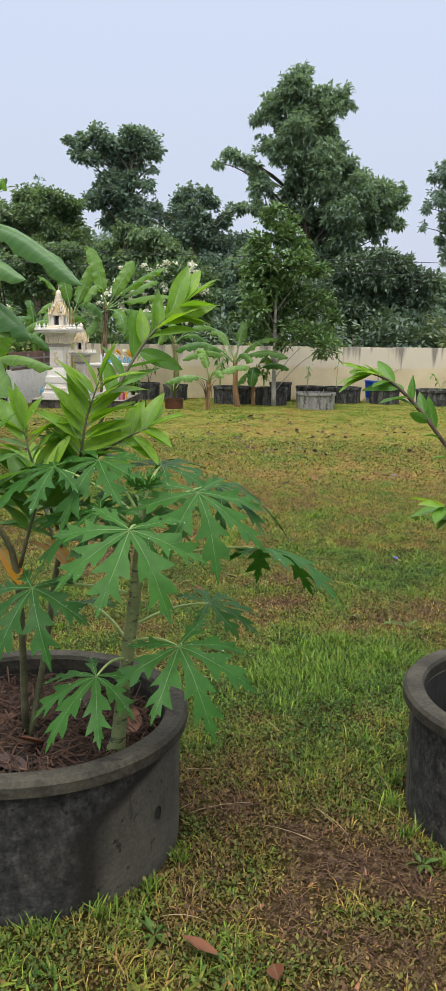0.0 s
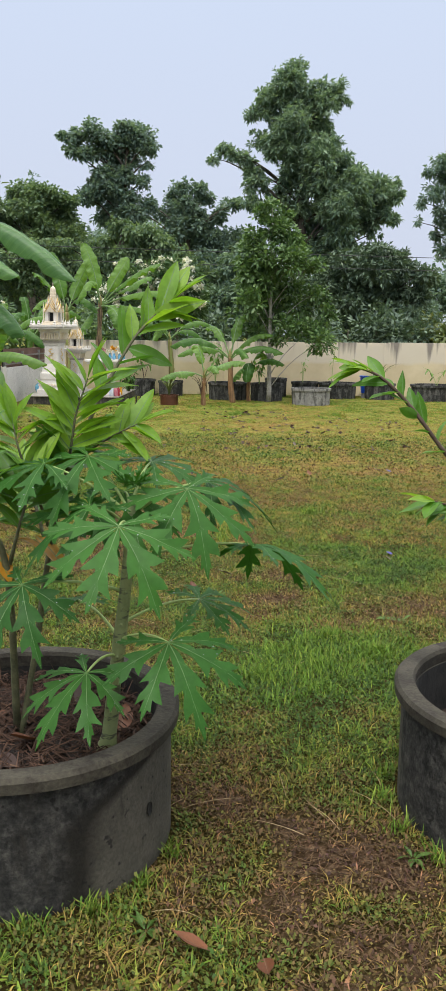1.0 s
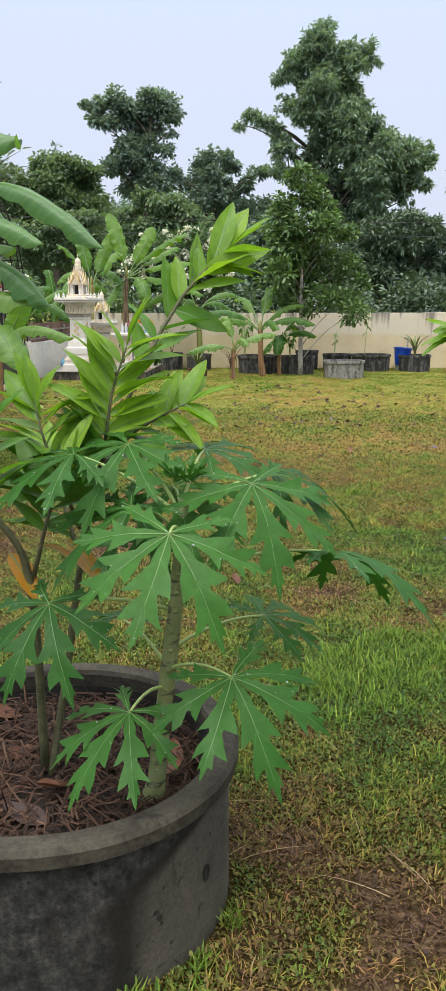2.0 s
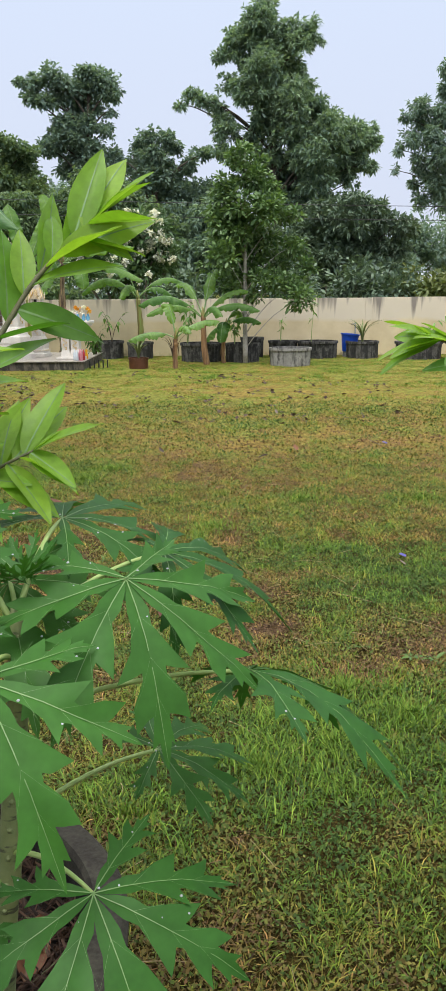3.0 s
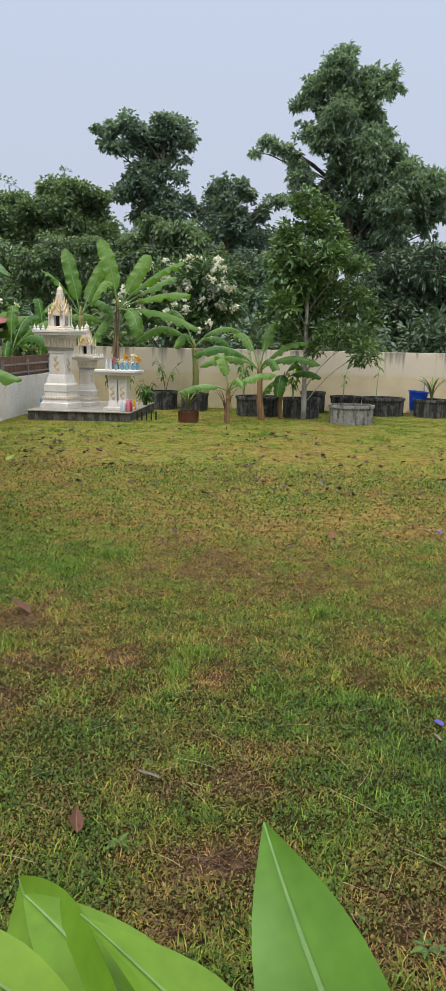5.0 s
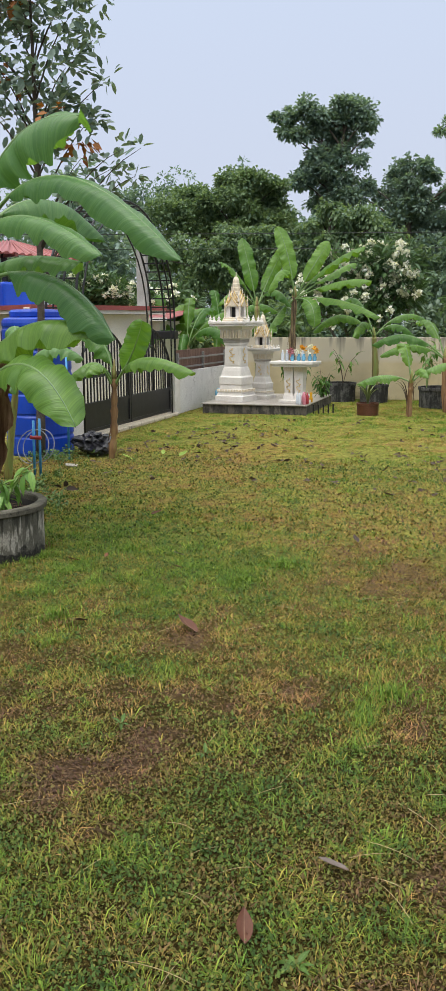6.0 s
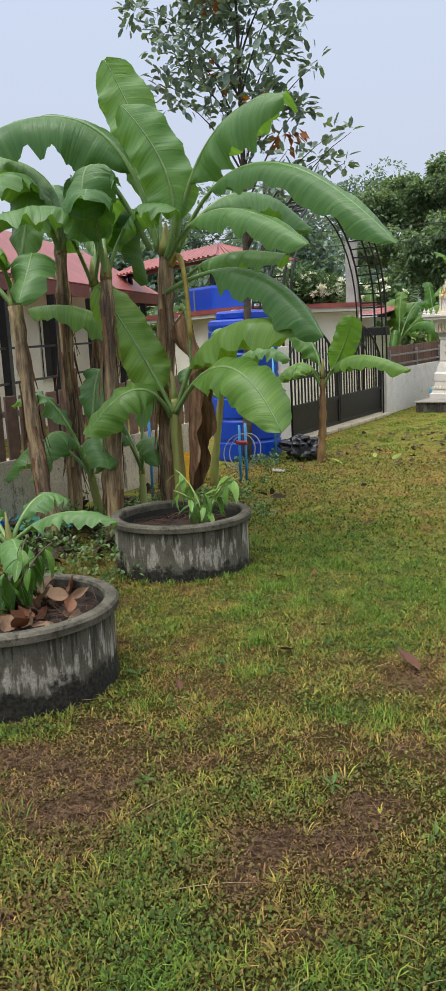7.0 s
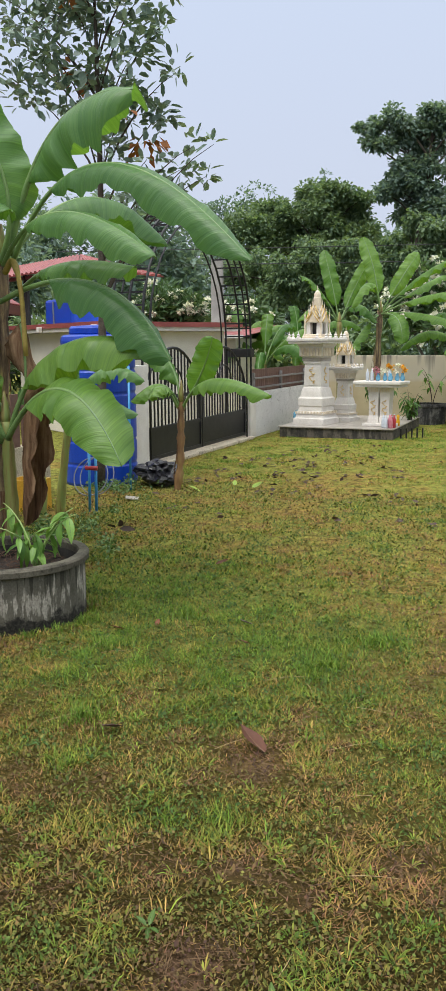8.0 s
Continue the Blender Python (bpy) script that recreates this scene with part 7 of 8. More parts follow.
def spirit_house(at, s, label, rz=-12.0, grand=1.0):
    """A Thai spirit house: stepped pedestal, offering platform with posts, pavilion with gables and spire."""
    base = thing("spirit_house", at, label, "spirit house", "spirit houses", rz)
    q = lambda prof: [(r * s * 0.88, z * s) for r, z in prof]
    n = 48
    ped = [(0.33, 0), (0.33, 0.10), (0.30, 0.115), (0.285, 0.17), (0.30, 0.18), (0.30, 0.20), (0.26, 0.23), (0.25, 0.30), (0.265, 0.32), (0.265, 0.44), (0.235, 0.47), (0.215, 0.56), (0.195, 0.62), (0.182, 0.63), (0.172, 1.02), (0.19, 1.03), (0.19, 1.07)]
    part("pedestal", lathe(q(ped), n, True), M["white"], base)
    part("band", lathe(q([(0.202, 1.071), (0.207, 1.075), (0.207, 1.12), (0.202, 1.125)]), n, True), M["marble"], base)
    part("capital", lathe(q([(0.20, 1.126), (0.23, 1.15), (0.25, 1.30), (0.285, 1.345), (0.285, 1.36)]), n, True), M["white"], base)
    for side in range(4):
        for k in range(7):
            rot = pose(0, 0, 0, 0, 0, side * 90)
            o = part("petal", boxed((-0.19 + k * 0.058) * s, -0.232 * s, 1.15 * s, (-0.15 + k * 0.058) * s, -0.20 * s, 1.29 * s, bevel=0.004), M["cream"], base)
            o.matrix_basis = rot
        panel = part("relief_panel", boxed(-0.13 * s, -0.165 * s, 0.66 * s, 0.13 * s, -0.145 * s, 0.98 * s, bevel=0.004), M["white"], base)
        panel.matrix_basis = pose(0, 0, 0, 0, 0, side * 90)
        curl = [((0.055 * math.sin(a * 2.2) * (1 - 0.08 * a) + 0.02 * math.sin(a * 7)) * s, -0.169 * s, (0.69 + 0.044 * a + 0.012 * math.cos(a * 7)) * s) for a in np.linspace(0, 6.2, 60)]
        o = tube("gold_scroll", curl, 0.007 * s, M["gold"], panel, 5)
        for k in range(9):
            o = part("bead", boxed((-0.26 + k * 0.058) * s, -0.271 * s, 0.182 * s, (-0.225 + k * 0.058) * s, -0.25 * s, 0.225 * s), M["cream"], base)
            o.matrix_basis = pose(0, 0, 0, 0, 0, side * 90)
    part("platform", boxed(-0.37 * s, -0.35 * s, 1.362 * s, 0.37 * s, 0.35 * s, 1.40 * s, bevel=0.006), M["white"], base)
    part("platform_edge", boxed(-0.39 * s, -0.37 * s, 1.402 * s, 0.39 * s, 0.37 * s, 1.45 * s, bevel=0.01), M["white"], base)
    for ix in range(-2, 3):
        for iy in (-1, 1):
            if ix or iy > 0:
                finial(base, ix * 0.175 * s, iy * 0.34 * s, 1.45 * s, 0.12 * s, 0.032 * s, M["white"])
    for iy in (-0.5, 0, 0.5):
        for ix in (-1, 1):
            finial(base, ix * 0.355 * s, iy * 0.40 * s, 1.45 * s, 0.12 * s, 0.032 * s, M["white"])
    z0 = 1.452 * s
    pavilion(base, z0, s * grand)
    return base


spirit_house((-4.18, 19.55, 0.186), 1.02, "white spirit house on a tall pedestal with gilded gables", grand=0.92)
spirit_house((-3.84, 20.25, 0.186), 0.67, "smaller cream spirit house behind the tall one", grand=1.1)


def altar():
    base = thing("offering_altar", (-3.02, 19.45, 0.186), "white offering altar with gold relief on paired piers", "altar", rz=-10)
    part("foot", boxed(-0.27, -0.17, 0, 0.27, 0.17, 0.05, bevel=0.006), M["white"], base)
    for x in (-0.10, 0.10):
        pier = part("pier", lathe([(0.097, 0.051), (0.095, 0.12), (0.078, 0.18), (0.084, 0.44), (0.092, 0.50), (0.090, 0.54), (0.097, 0.60), (0.098, 0.659)], 32, True), M["white"], base)
        pier.location = (x, 0, 0)
        tube("gold_scroll", [(0.038 * math.sin(a * 2.2) + 0.012 * math.sin(a * 7), -0.088, 0.19 + 0.040 * a + 0.008 * math.cos(a * 7)) for a in np.linspace(0, 6.2, 60)], 0.0065, M["gold"], pier, 5)
        for k in range(5):
            part("petal", boxed(-0.086 + k * 0.036, -0.104, 0.575, -0.060 + k * 0.036, -0.094, 0.650), M["cream"], pier)
    part("table_top", boxed(-0.42, -0.24, 0.702, 0.42, 0.24, 0.76, bevel=0.012), M["white"], base)
    part("table_edge", boxed(-0.39, -0.21, 0.66, 0.39, 0.21, 0.70, bevel=0.006), M["white"], base)
    return base


altar()
AZ = 0.186 + 0.761
for i, (x, y) in enumerate(((-3.06, 19.36), (-2.95, 19.40), (-2.85, 19.36), (-2.74, 19.38), (-2.66, 19.42))):
    v = thing("vase", (x, y, AZ), "light blue glazed vase on the altar", "vase", "altar vases")
    part("body", lathe([(0.02, 0), (0.036, 0.025), (0.04, 0.065), (0.02, 0.105), (0.024, 0.13), (0.018, 0.13)], 18), M["blueglass"], v, smooth=True)
    if i in (2, 4):
        leaf_cloud("flowers", [(0, 0, 0.185, 0.05), (0, 0, 0.235, 0.04)], 130, 0.034, 0.03, M["garland"], v, 300 + i, 0)
    else:
        leaf_cloud("flowers", [(0, 0, 0.19, 0.05), (0.01, 0, 0.24, 0.04)], 60, 0.048, 0.025, M["petal"] if i else M["pink"], v, 300 + i, 0)
for i, (x, y, m) in enumerate(((-3.24, 19.36, "bottle"), (-3.17, 19.40, "bottle"), (-3.10, 19.50, "pink"), (-2.90, 19.52, "bottle"))):
    b = part("bottle", lathe([(0.028, 0), (0.03, 0.02), (0.03, 0.13), (0.012, 0.17), (0.012, 0.20), (0.0, 0.205)], 14), M[m], smooth=True)
    b.location = (x, y, AZ)
    tagged(b, "small drink bottle set out as an offering", "bottle", "offering bottles")
for i, (x, y, m) in enumerate(((-2.80, 19.12, "pink"), (-2.85, 19.04, "bottle"), (-2.76, 19.03, "pink"), (-2.90, 19.10, "bottle"), (-2.79, 19.22, "red"), (-2.73, 19.14, "red"), (-2.76, 19.30, "bottle"), (-2.83, 19.30, "bottle"))):
    b = part("bottle", lathe([(0.028, 0), (0.032, 0.02), (0.032, 0.14), (0.012, 0.18), (0.012, 0.21), (0.0, 0.215)], 14), M[m], smooth=True)
    b.location = (x, y, 0.186)
    tagged(b, "coloured drink bottle standing on the terrace", "bottle", "offering bottles")
fig = part("figurine", lathe([(0.03, 0), (0.034, 0.06), (0.02, 0.12), (0.028, 0.16), (0.0, 0.20)], 14), M["garland"], smooth=True)
fig.location = (-2.74, 19.55, 0.186)
tagged(fig, "small orange figurine on the terrace", "figurine")
jar = part("water_jar", lathe([(0.06, 0), (0.10, 0.05), (0.10, 0.15), (0.06, 0.19), (0.065, 0.2)], 18), M["blueglass"], smooth=True)
jar.location = (-4.62, 19.95, 0.186)
tagged(jar, "blue glazed jar beside the spirit house", "jar")


# ---- pots along the back wall ----
def pot(at, r, h, material, label, fill=0.05, group="pots along the wall", name="pot"):
    base = thing(name, at, label, "pot", group)
    part("pot_wall", lathe([(r * 0.96, 0), (r * 0.98, h * 0.85), (r * 1.03, h * 0.86), (r * 1.03, h), (r * 0.92, h), (r * 0.9, h * 0.5), (r * 0.9, 0)], 36, cap=False), material, base, smooth=False)
    part("soil", lathe([(0.0, h - fill + 0.01), (r * 0.91, h - fill), (r * 0.91, h - fill - 0.02)], 24, cap=False), M["mulch"], base)
    return base


def spray(at, n, L, spread, material, label, category, seed, leaf_w=0.03, leafn=0, group="potted plants", hang=(-0.6, 0.4)):
    """Upright blades or thin stems with leaves."""
    g = np.random.default_rng(seed)
    base = thing(category.replace(" ", "_"), at, label, category, group)
    for k in range(n):
        a = 2 * math.pi * k / n + g.uniform(-0.4, 0.4)
        d = Vector((math.cos(a), math.sin(a), 0))
        Lk = L * g.uniform(0.75, 1.1)
        if leafn:
            line = bez((0, 0, -0.05), d * spread * Lk * 0.35 + Vector((0, 0, Lk * 0.6)), d * spread * Lk + Vector((0, 0, Lk)), 8)
            tube("stem", line, [0.009 - 0.006 * i / 8 for i in range(9)], M["stem_brown"] if material is not M["sapling_leaf"] else M["papaya_stalk"], base, 6)
            for j in range(leafn):
                s = 0.35 + 0.65 * (j + 0.5) / leafn
                p = line[min(8, int(s * 8))]
                dd = Vector((g.uniform(-1, 1), g.uniform(-1, 1), g.uniform(*hang)))
                share("leaf", (SAP_DARK if material in (M["durian_leaf"], M["jack_leaf"]) else SAP)[j % 2], base, aim(p, dd, (0, 0, 1), 0, leaf_w / 0.05 * g.uniform(0.8, 1.2)))
        else:
            line = bez((0, 0, -0.03), d * spread * Lk * 0.3 + Vector((0, 0, Lk * 0.6)), d * spread * Lk + Vector((0, 0, Lk * 0.85)), 6)
            side = Vector((-d.y, d.x, 0))
            vs, fs = [], []
            for i, p in enumerate(line):
                w = leaf_w * (1 - (i / 6) ** 2) + 0.002
                vs += [p - side * w, p + d * 0.01, p + side * w]
                if i:
                    q = (i - 1) * 3
                    fs += [(q, q + 1, q + 4, q + 3), (q + 1, q + 2, q + 5, q + 4)]
            raw("blade", vs, fs, material, base, "", True)
    return base


pot((1.42, 19.92, 0), 0.43, 0.36, M["potgrey"], "pale grey concrete ring pot with black stain")
pot((1.42, 22.20, 0), 0.34, 0.38, M["potdark"], "dark concrete pot against the wall")
pot((2.20, 22.05, 0), 0.46, 0.38, M["potdark"], "wide dark concrete pot against the wall")
pot((3.20, 21.85, 0), 0.37, 0.38, M["potdark"], "dark concrete pot with grey lime runs")
pot((4.42, 21.55, 0), 0.52, 0.38, M["potdark"], "wide concrete pot with pale lime runs")
pot((5.55, 21.55, 0), 0.50, 0.38, M["potdark"], "wide concrete pot by the wall")
pot((0.45, 20.95, 0), 0.38, 0.40, M["potdark"], "dark round pot behind the jackfruit trunk")
pot((0.70, 22.25, 0), 0.27, 0.46, M["potdark"], "dark pot with pale rim by the wall")
pot((-0.45, 21.2, 0), 0.46, 0.40, M["potdark"], "wide dark pot behind the banana plants")
pot((-2.62, 22.15, 0), 0.34, 0.40, M["potdark"], "square-shouldered dark pot at the wall")
pot((-1.88, 22.0, 0), 0.30, 0.38, M["potdark"], "dark pot holding a banana plant")
pot((-1.66, 19.30, 0), 0.20, 0.22, M["brownpot"], "brown glazed low flower pot on the grass", name="flower_pot")
spray((3.20, 21.85, 0.36), 16, 0.55, 0.8, M["scrub_leaf"], "spiky pale pandan clump in a pot", "pandan", 401, 0.02)
spray((2.05, 22.05, 0.36), 1, 1.05, 0.12, M["sapling_leaf"], "thin sapling with yellow-green leaves in a pot", "sapling", 402, 0.05, 9)
spray((1.36, 22.20, 0.36), 2, 0.55, 0.1, M["sapling_leaf"], "thin sapling in a dark pot", "sapling", 403, 0.04, 5)
spray((4.50, 21.55, 0.36), 2, 0.55, 0.8, M["sapling_leaf"], "drooping yellow-green frond in a pot", "sapling", 404, 0.05, 8)
spray((5.40, 21.55, 0.36), 12, 0.5, 0.8, M["scrub_leaf"], "spiky pandan clump in a wide pot", "pandan", 405, 0.02)
spray((0.28, 20.95, 0.38), 4, 0.62, 0.22, M["sapling_leaf"], "small leafy bush in a dark pot", "sapling", 406, 0.05, 9)
spray((-2.55, 22.15, 0.38), 3, 0.75, 0.55, M["fallen_dark"], "withering dark sapling in a pot", "sapling", 407, 0.06, 6)
spray((-1.66, 19.30, 0.20), 12, 0.42, 0.7, M["scrub_leaf"], "dry spiky plant in a brown pot", "pandan", 408, 0.018)
spray((-0.75, 21.1, 0.38), 5, 0.85, 0.25, M["sapling_leaf"], "leafy bush beside the banana plants", "sapling", 409, 0.06, 8)
spray((-0.95, 19.35, 0.0), 7, 0.75, 0.35, M["stem_brown"], "bare brown twigs beside a banana plant", "twigs", 410, 0.012)
spray((-3.25, 20.5, 0.0), 9, 0.85, 0.35, M["jack_leaf"], "dark bush behind the altar", "bush", 411, 0.05, 14)
spray((-2.75, 20.8, 0.0), 6, 0.7, 0.3, M["jack_leaf"], "dark bush behind the altar", "bush", 412, 0.05, 12)
bucket = thing("bucket", (2.92, 22.15, 0), "blue plastic bucket leaning before the wall", "bucket")
bucket.rotation_euler = (0, radians(5), 0)
part("bucket_wall", lathe([(0.15, 0.12), (0.205, 0.50), (0.225, 0.50), (0.225, 0.53), (0.195, 0.53), (0.14, 0.13)], 28, cap=False), M["bucket"], bucket)
part("bucket_floor", lathe([(0.0, 0.135), (0.145, 0.135), (0.145, 0.12), (0, 0.12)], 24, cap=False), M["bucket"], bucket)
part("stand", lathe([(0.13, 0), (0.13, 0.119), (0, 0.119)], 20), M["potgrey"], bucket)
tap = thing("standpipe", (3.15, 22.68, 0), "thin water standpipe with tap at the wall", "standpipe")
tube("pipe", [(0, 0, 0), (0, 0, 0.75)], 0.014, M["hose"], tap, 8)
tube("tap", [(0, 0, 0.72), (-0.04, -0.06, 0.74), (-0.1, -0.08, 0.72)], 0.014, M["rail"], tap, 8)

# ---- saplings in the ring planters ----
spray((-2.70, 6.86, 0.30), 6, 0.34, 0.75, M["durian_leaf"], "durian sapling with drooping dark leaves in the concrete ring", "sapling", 421, 0.040, 16, hang=(-1.5, -0.1))
spray((-2.90, 8.90, 0.27), 5, 0.34, 0.8, M["sapling_leaf"], "pale green sapling in the concrete ring", "sapling", 422, 0.042, 9, hang=(-0.9, 0.1))


# ---- by the tank ----
for i, (x, y, h) in enumerate(((-4.24, 11.80, 0.60), (-4.18, 11.82, 0.62), (-4.43, 13.0, 1.35), (-4.62, 10.75, 0.95))):
    p = thing("water_pipe", (x, y, 0), "blue plastic water pipe standing upright", "pipe", "blue water pipes")
    tube("pipe", [(0, 0, -0.02), (0.01, 0, h)], 0.014, M["pipe"], p, 10)
    if i == 0:
        tube("valve", [(-0.03, 0, 0.42), (0.09, 0, 0.42)], 0.022, M["red"], p, 8)
hose = thing("hose_coil", (-4.66, 12.55, 0), "grey garden hose coiled beside the tank", "hose")
for k in range(2):
    tube("loop", [(0.20 * math.cos(a) + 0.04 * k, 0.06 * k + 0.08 * math.sin(a), 0.21 + 0.19 * math.sin(a)) for a in np.linspace(-1.57, 4.7, 25)], 0.006, M["hose"], hose, 7)
ub = thing("yellow_crate", (-4.85, 11.7, 0), "yellow plastic crate beside the fence", "crate")
bm = boxed(-0.16, -0.14, 0, 0.16, 0.14, 0.02)
for x0, y0, x1, y1 in ((-0.16, -0.14, -0.142, 0.14), (0.142, -0.14, 0.16, 0.14), (-0.142, -0.14, 0.142, -0.122), (-0.142, 0.122, 0.142, 0.14)):
    box(bm, x0, y0, 0.02, x1, y1, 0.30)
part("crate_body", bm, M["yellow"], ub)
bm = bmesh.new()
bmesh.ops.create_icosphere(bm, subdivisions=4, radius=0.25)
for v in bm.verts:
    c = v.co
    k = 1.05 + 0.35 * noise.noise(c * 5) - 0.55 * abs(noise.noise(c * 8)) - 0.25 * abs(noise.noise(c * 19))
    v.co = Vector((c.x * k * 1.1, c.y * k * 1.15, max(-0.15, c.z * k * (0.62 + 0.5 * c.x))))
ob = part("plastic_bag", bm, M["bag"], None)
ob.location = (-4.30, 13.45, 0.145)
tagged(ob, "crumpled black plastic sack on the grass", "plastic bag")
bm = bmesh.new()
bmesh.ops.create_grid(bm, x_segments=26, y_segments=14, size=0.5)
for v in bm.verts:
    c = v.co.copy()
    v.co = Vector((c.x * 0.9, c.y * 0.5, 0.04 + 0.05 * noise.noise(c * 6) + 0.04 * noise.noise(c * 17)))
ob = part("garden_net", bm, M["net"], None, smooth=True)
ob.location = (-4.95, 9.3, 0.02)
tagged(ob, "crumpled turquoise garden net beside the fence", "net")
ob = part("rubbish_can", lathe([(0.05, 0), (0.055, 0.02), (0.055, 0.15), (0.04, 0.17), (0, 0.17)], 16), M["bucket"], smooth=True)
ob.location = (-4.95, 9.05, 0.02)
tagged(ob, "small blue can on the ground by the fence", "can")
ob = part("paper_scrap", boxed(-0.07, -0.05, 0, 0.07, 0.05, 0.012, bevel=0.004), M["marble"])
ob.location = (-4.15, 12.5, 0.015)
ob.rotation_euler = (0.1, 0.12, 0.5)
tagged(ob, "scrap of white board lying on the grass", "scrap")

# ---- fallen leaves on the lawn ----
FALL = [simple_leaf_mesh("fallen_leaf", 0.13, 0.06, -0.4, 0.4, M[m], s, 8, 0.0, "dead_vein" if m != "fallen_green" else "vein") for m, s in (("fallen", 0), ("fallen_dark", 2), ("fallen_pale", 4), ("fallen_green", 5), ("fallen_tan", 3))]
for x, y, kind_i, size, rz, lab in ((-1.03, 7.61, 0, 1.25, 60, "reddish brown"), (-1.655, 7.63, 1, 0.8, 160, "dark curled"), (-0.19, 5.45, 0, 0.75, 20, "brown"), (0.02, 5.83, 2, 0.7, 100, "greyish"),
                                    (0.05, 2.42, 0, 0.8, 80, "reddish brown"), (0.18, 2.40, 0, 0.7, 190, "reddish brown"), (-0.50, 9.75, 1, 0.75, 30, "dark curled"), (0.39, 9.5, 1, 0.75, 250, "dark curled"), (0.76, 9.82, 0, 0.9, 10, "orange brown"),
                                    (1.60, 10.1, 2, 0.9, 70, "greyish violet"), (1.08, 6.27, 2, 0.35, 40, "greyish"), (-1.60, 9.06, 2, 0.6, 110, "pale"), (-1.5, 8.75, 0, 0.5, 110, "brown"), (-2.24, 8.74, 0, 0.6, 130, "brown"), (-2.1, 8.85, 0, 0.45, 10, "brown"),
                                    (-2.31, 10.25, 0, 0.7, 300, "brown"), (1.2, 13.9, 1, 1.2, 200, "dark curled"), (1.0, 13.85, 1, 0.9, 20, "dark curled"), (-0.1, 18.6, 3, 1.6, 75, "yellow-green"), (-3.65, 13.1, 3, 1.2, 80, "yellow-green"), (-3.45, 13.6, 3, 0.9, 20, "yellow-green"), (-3.2, 13.5, 3, 1.1, 340, "yellow-green"),
                                    (-1.9, 7.0, 0, 0.5, 45, "brown"), (-0.15, 7.0, 0, 0.4, 200, "orange brown"), (0.72, 12.4, 2, 0.8, 10, "pale")):
    ob = new("fallen_leaf", FALL[kind_i])
    ob.matrix_world = pose(x, y, 0.022, 8, 12, rz) @ Matrix.Scale(size, 4)
    tagged(ob, f"{lab} fallen leaf lying on the grass", "leaf", "fallen leaves")

for x, y in ((1.09, 6.42), (1.65, 10.17)):
    bm = bmesh.new()
    bmesh.ops.create_circle(bm, cap_ends=True, segments=10, radius=0.022)
    for v in bm.verts:
        v.co.z = 0.004 + 0.25 * abs(v.co.x) + 3.0 * v.co.y * v.co.y
    bmesh.ops.solidify(bm, geom=bm.faces[:], thickness=0.001)
    ob = part("petal", bm, M["petal_blue"], None)
    ob.matrix_world = pose(x, y, 0.026, 14, 8, 40) @ Matrix.Scale(1.4 if y > 8 else 1.0, 4)
    tagged(ob, "violet-blue fallen flower petal on the grass", "petal", "fallen petals")

g = np.random.default_rng(31)
for k in range(96):
    a, q = g.uniform(0, 6.3), 0.36 * math.sqrt(g.uniform(0, 1))
    share("dead_leaf", FALL[4 if k % 4 else k % 2], r3, pose(q * math.cos(a), q * math.sin(a), 0.300 + 0.0007 * k, g.uniform(-40, 40), g.uniform(-45, 45), g.uniform(0, 360)) @ Matrix.Diagonal((g.uniform(0.7, 1.5), g.uniform(0.5, 0.9), g.uniform(0.8, 2.2), 1)))
for k in range(7):
    a, q = g.uniform(0, 6.3), 0.33 * math.sqrt(g.uniform(0, 1))
    share("dead_leaf", FALL[k % 2], rl, pose(q * math.cos(a), q * math.sin(a), 0.335, g.uniform(-20, 20), g.uniform(-20, 20), g.uniform(0, 360)))


# ---- grass ----
def as_stuff(name, rows, faces, dry, material, label, per):
    """One joined mesh of many small pieces, each of the same number of corners."""
    n = len(rows)
    tri = (np.arange(n)[:, None, None] * per + np.array(faces)[None]).reshape(-1, 3).astype(np.int32)
    me = bpy.data.meshes.new(name)
    me.vertices.add(n * per)
    me.vertices.foreach_set("co", rows.reshape(-1, 3).astype(np.float32).ravel())
    me.loops.add(tri.size)
    me.loops.foreach_set("vertex_index", tri.ravel())
    me.polygons.add(len(tri))
    me.polygons.foreach_set("loop_start", np.arange(0, tri.size, 3, dtype=np.int32))
    me.update(calc_edges=True)
    at = me.attributes.new("dry", "FLOAT", "POINT")
    at.data.foreach_set("value", np.repeat(dry, per).astype(np.float32))
    me.materials.append(M[material])
    return tagged(new(name, me), label, "grass" if "grass" in name else "litter" if "straw" in name else "weeds", kind="stuff")


def table_at(fn, x, y, x0, x1, y0, y1, res):
    """A field of the plan, worked out on a lattice and blended between."""
    nx, ny = int((x1 - x0) * res) + 3, int((y1 - y0) * res) + 3
    t = np.array([[fn(x0 + i / res, y0 + j / res) for j in range(ny)] for i in range(nx)])
    u, v = (x - x0) * res, (y - y0) * res
    i, j = u.astype(int), v.astype(int)
    u, v = u - i, v - j
    return t[i, j] * (1 - u) * (1 - v) + t[i + 1, j] * u * (1 - v) + t[i, j + 1] * (1 - u) * v + t[i + 1, j + 1] * u * v


def lawn_left(y):
    return np.interp(y, [2.0, 5.2, 8.8, 9.4], [-1.15, -1.95, -5.0, -5.0])


def lawn_right(y):
    return np.interp(y, [2.0, 13.0, 22.7], [1.3, 3.6, 5.6])


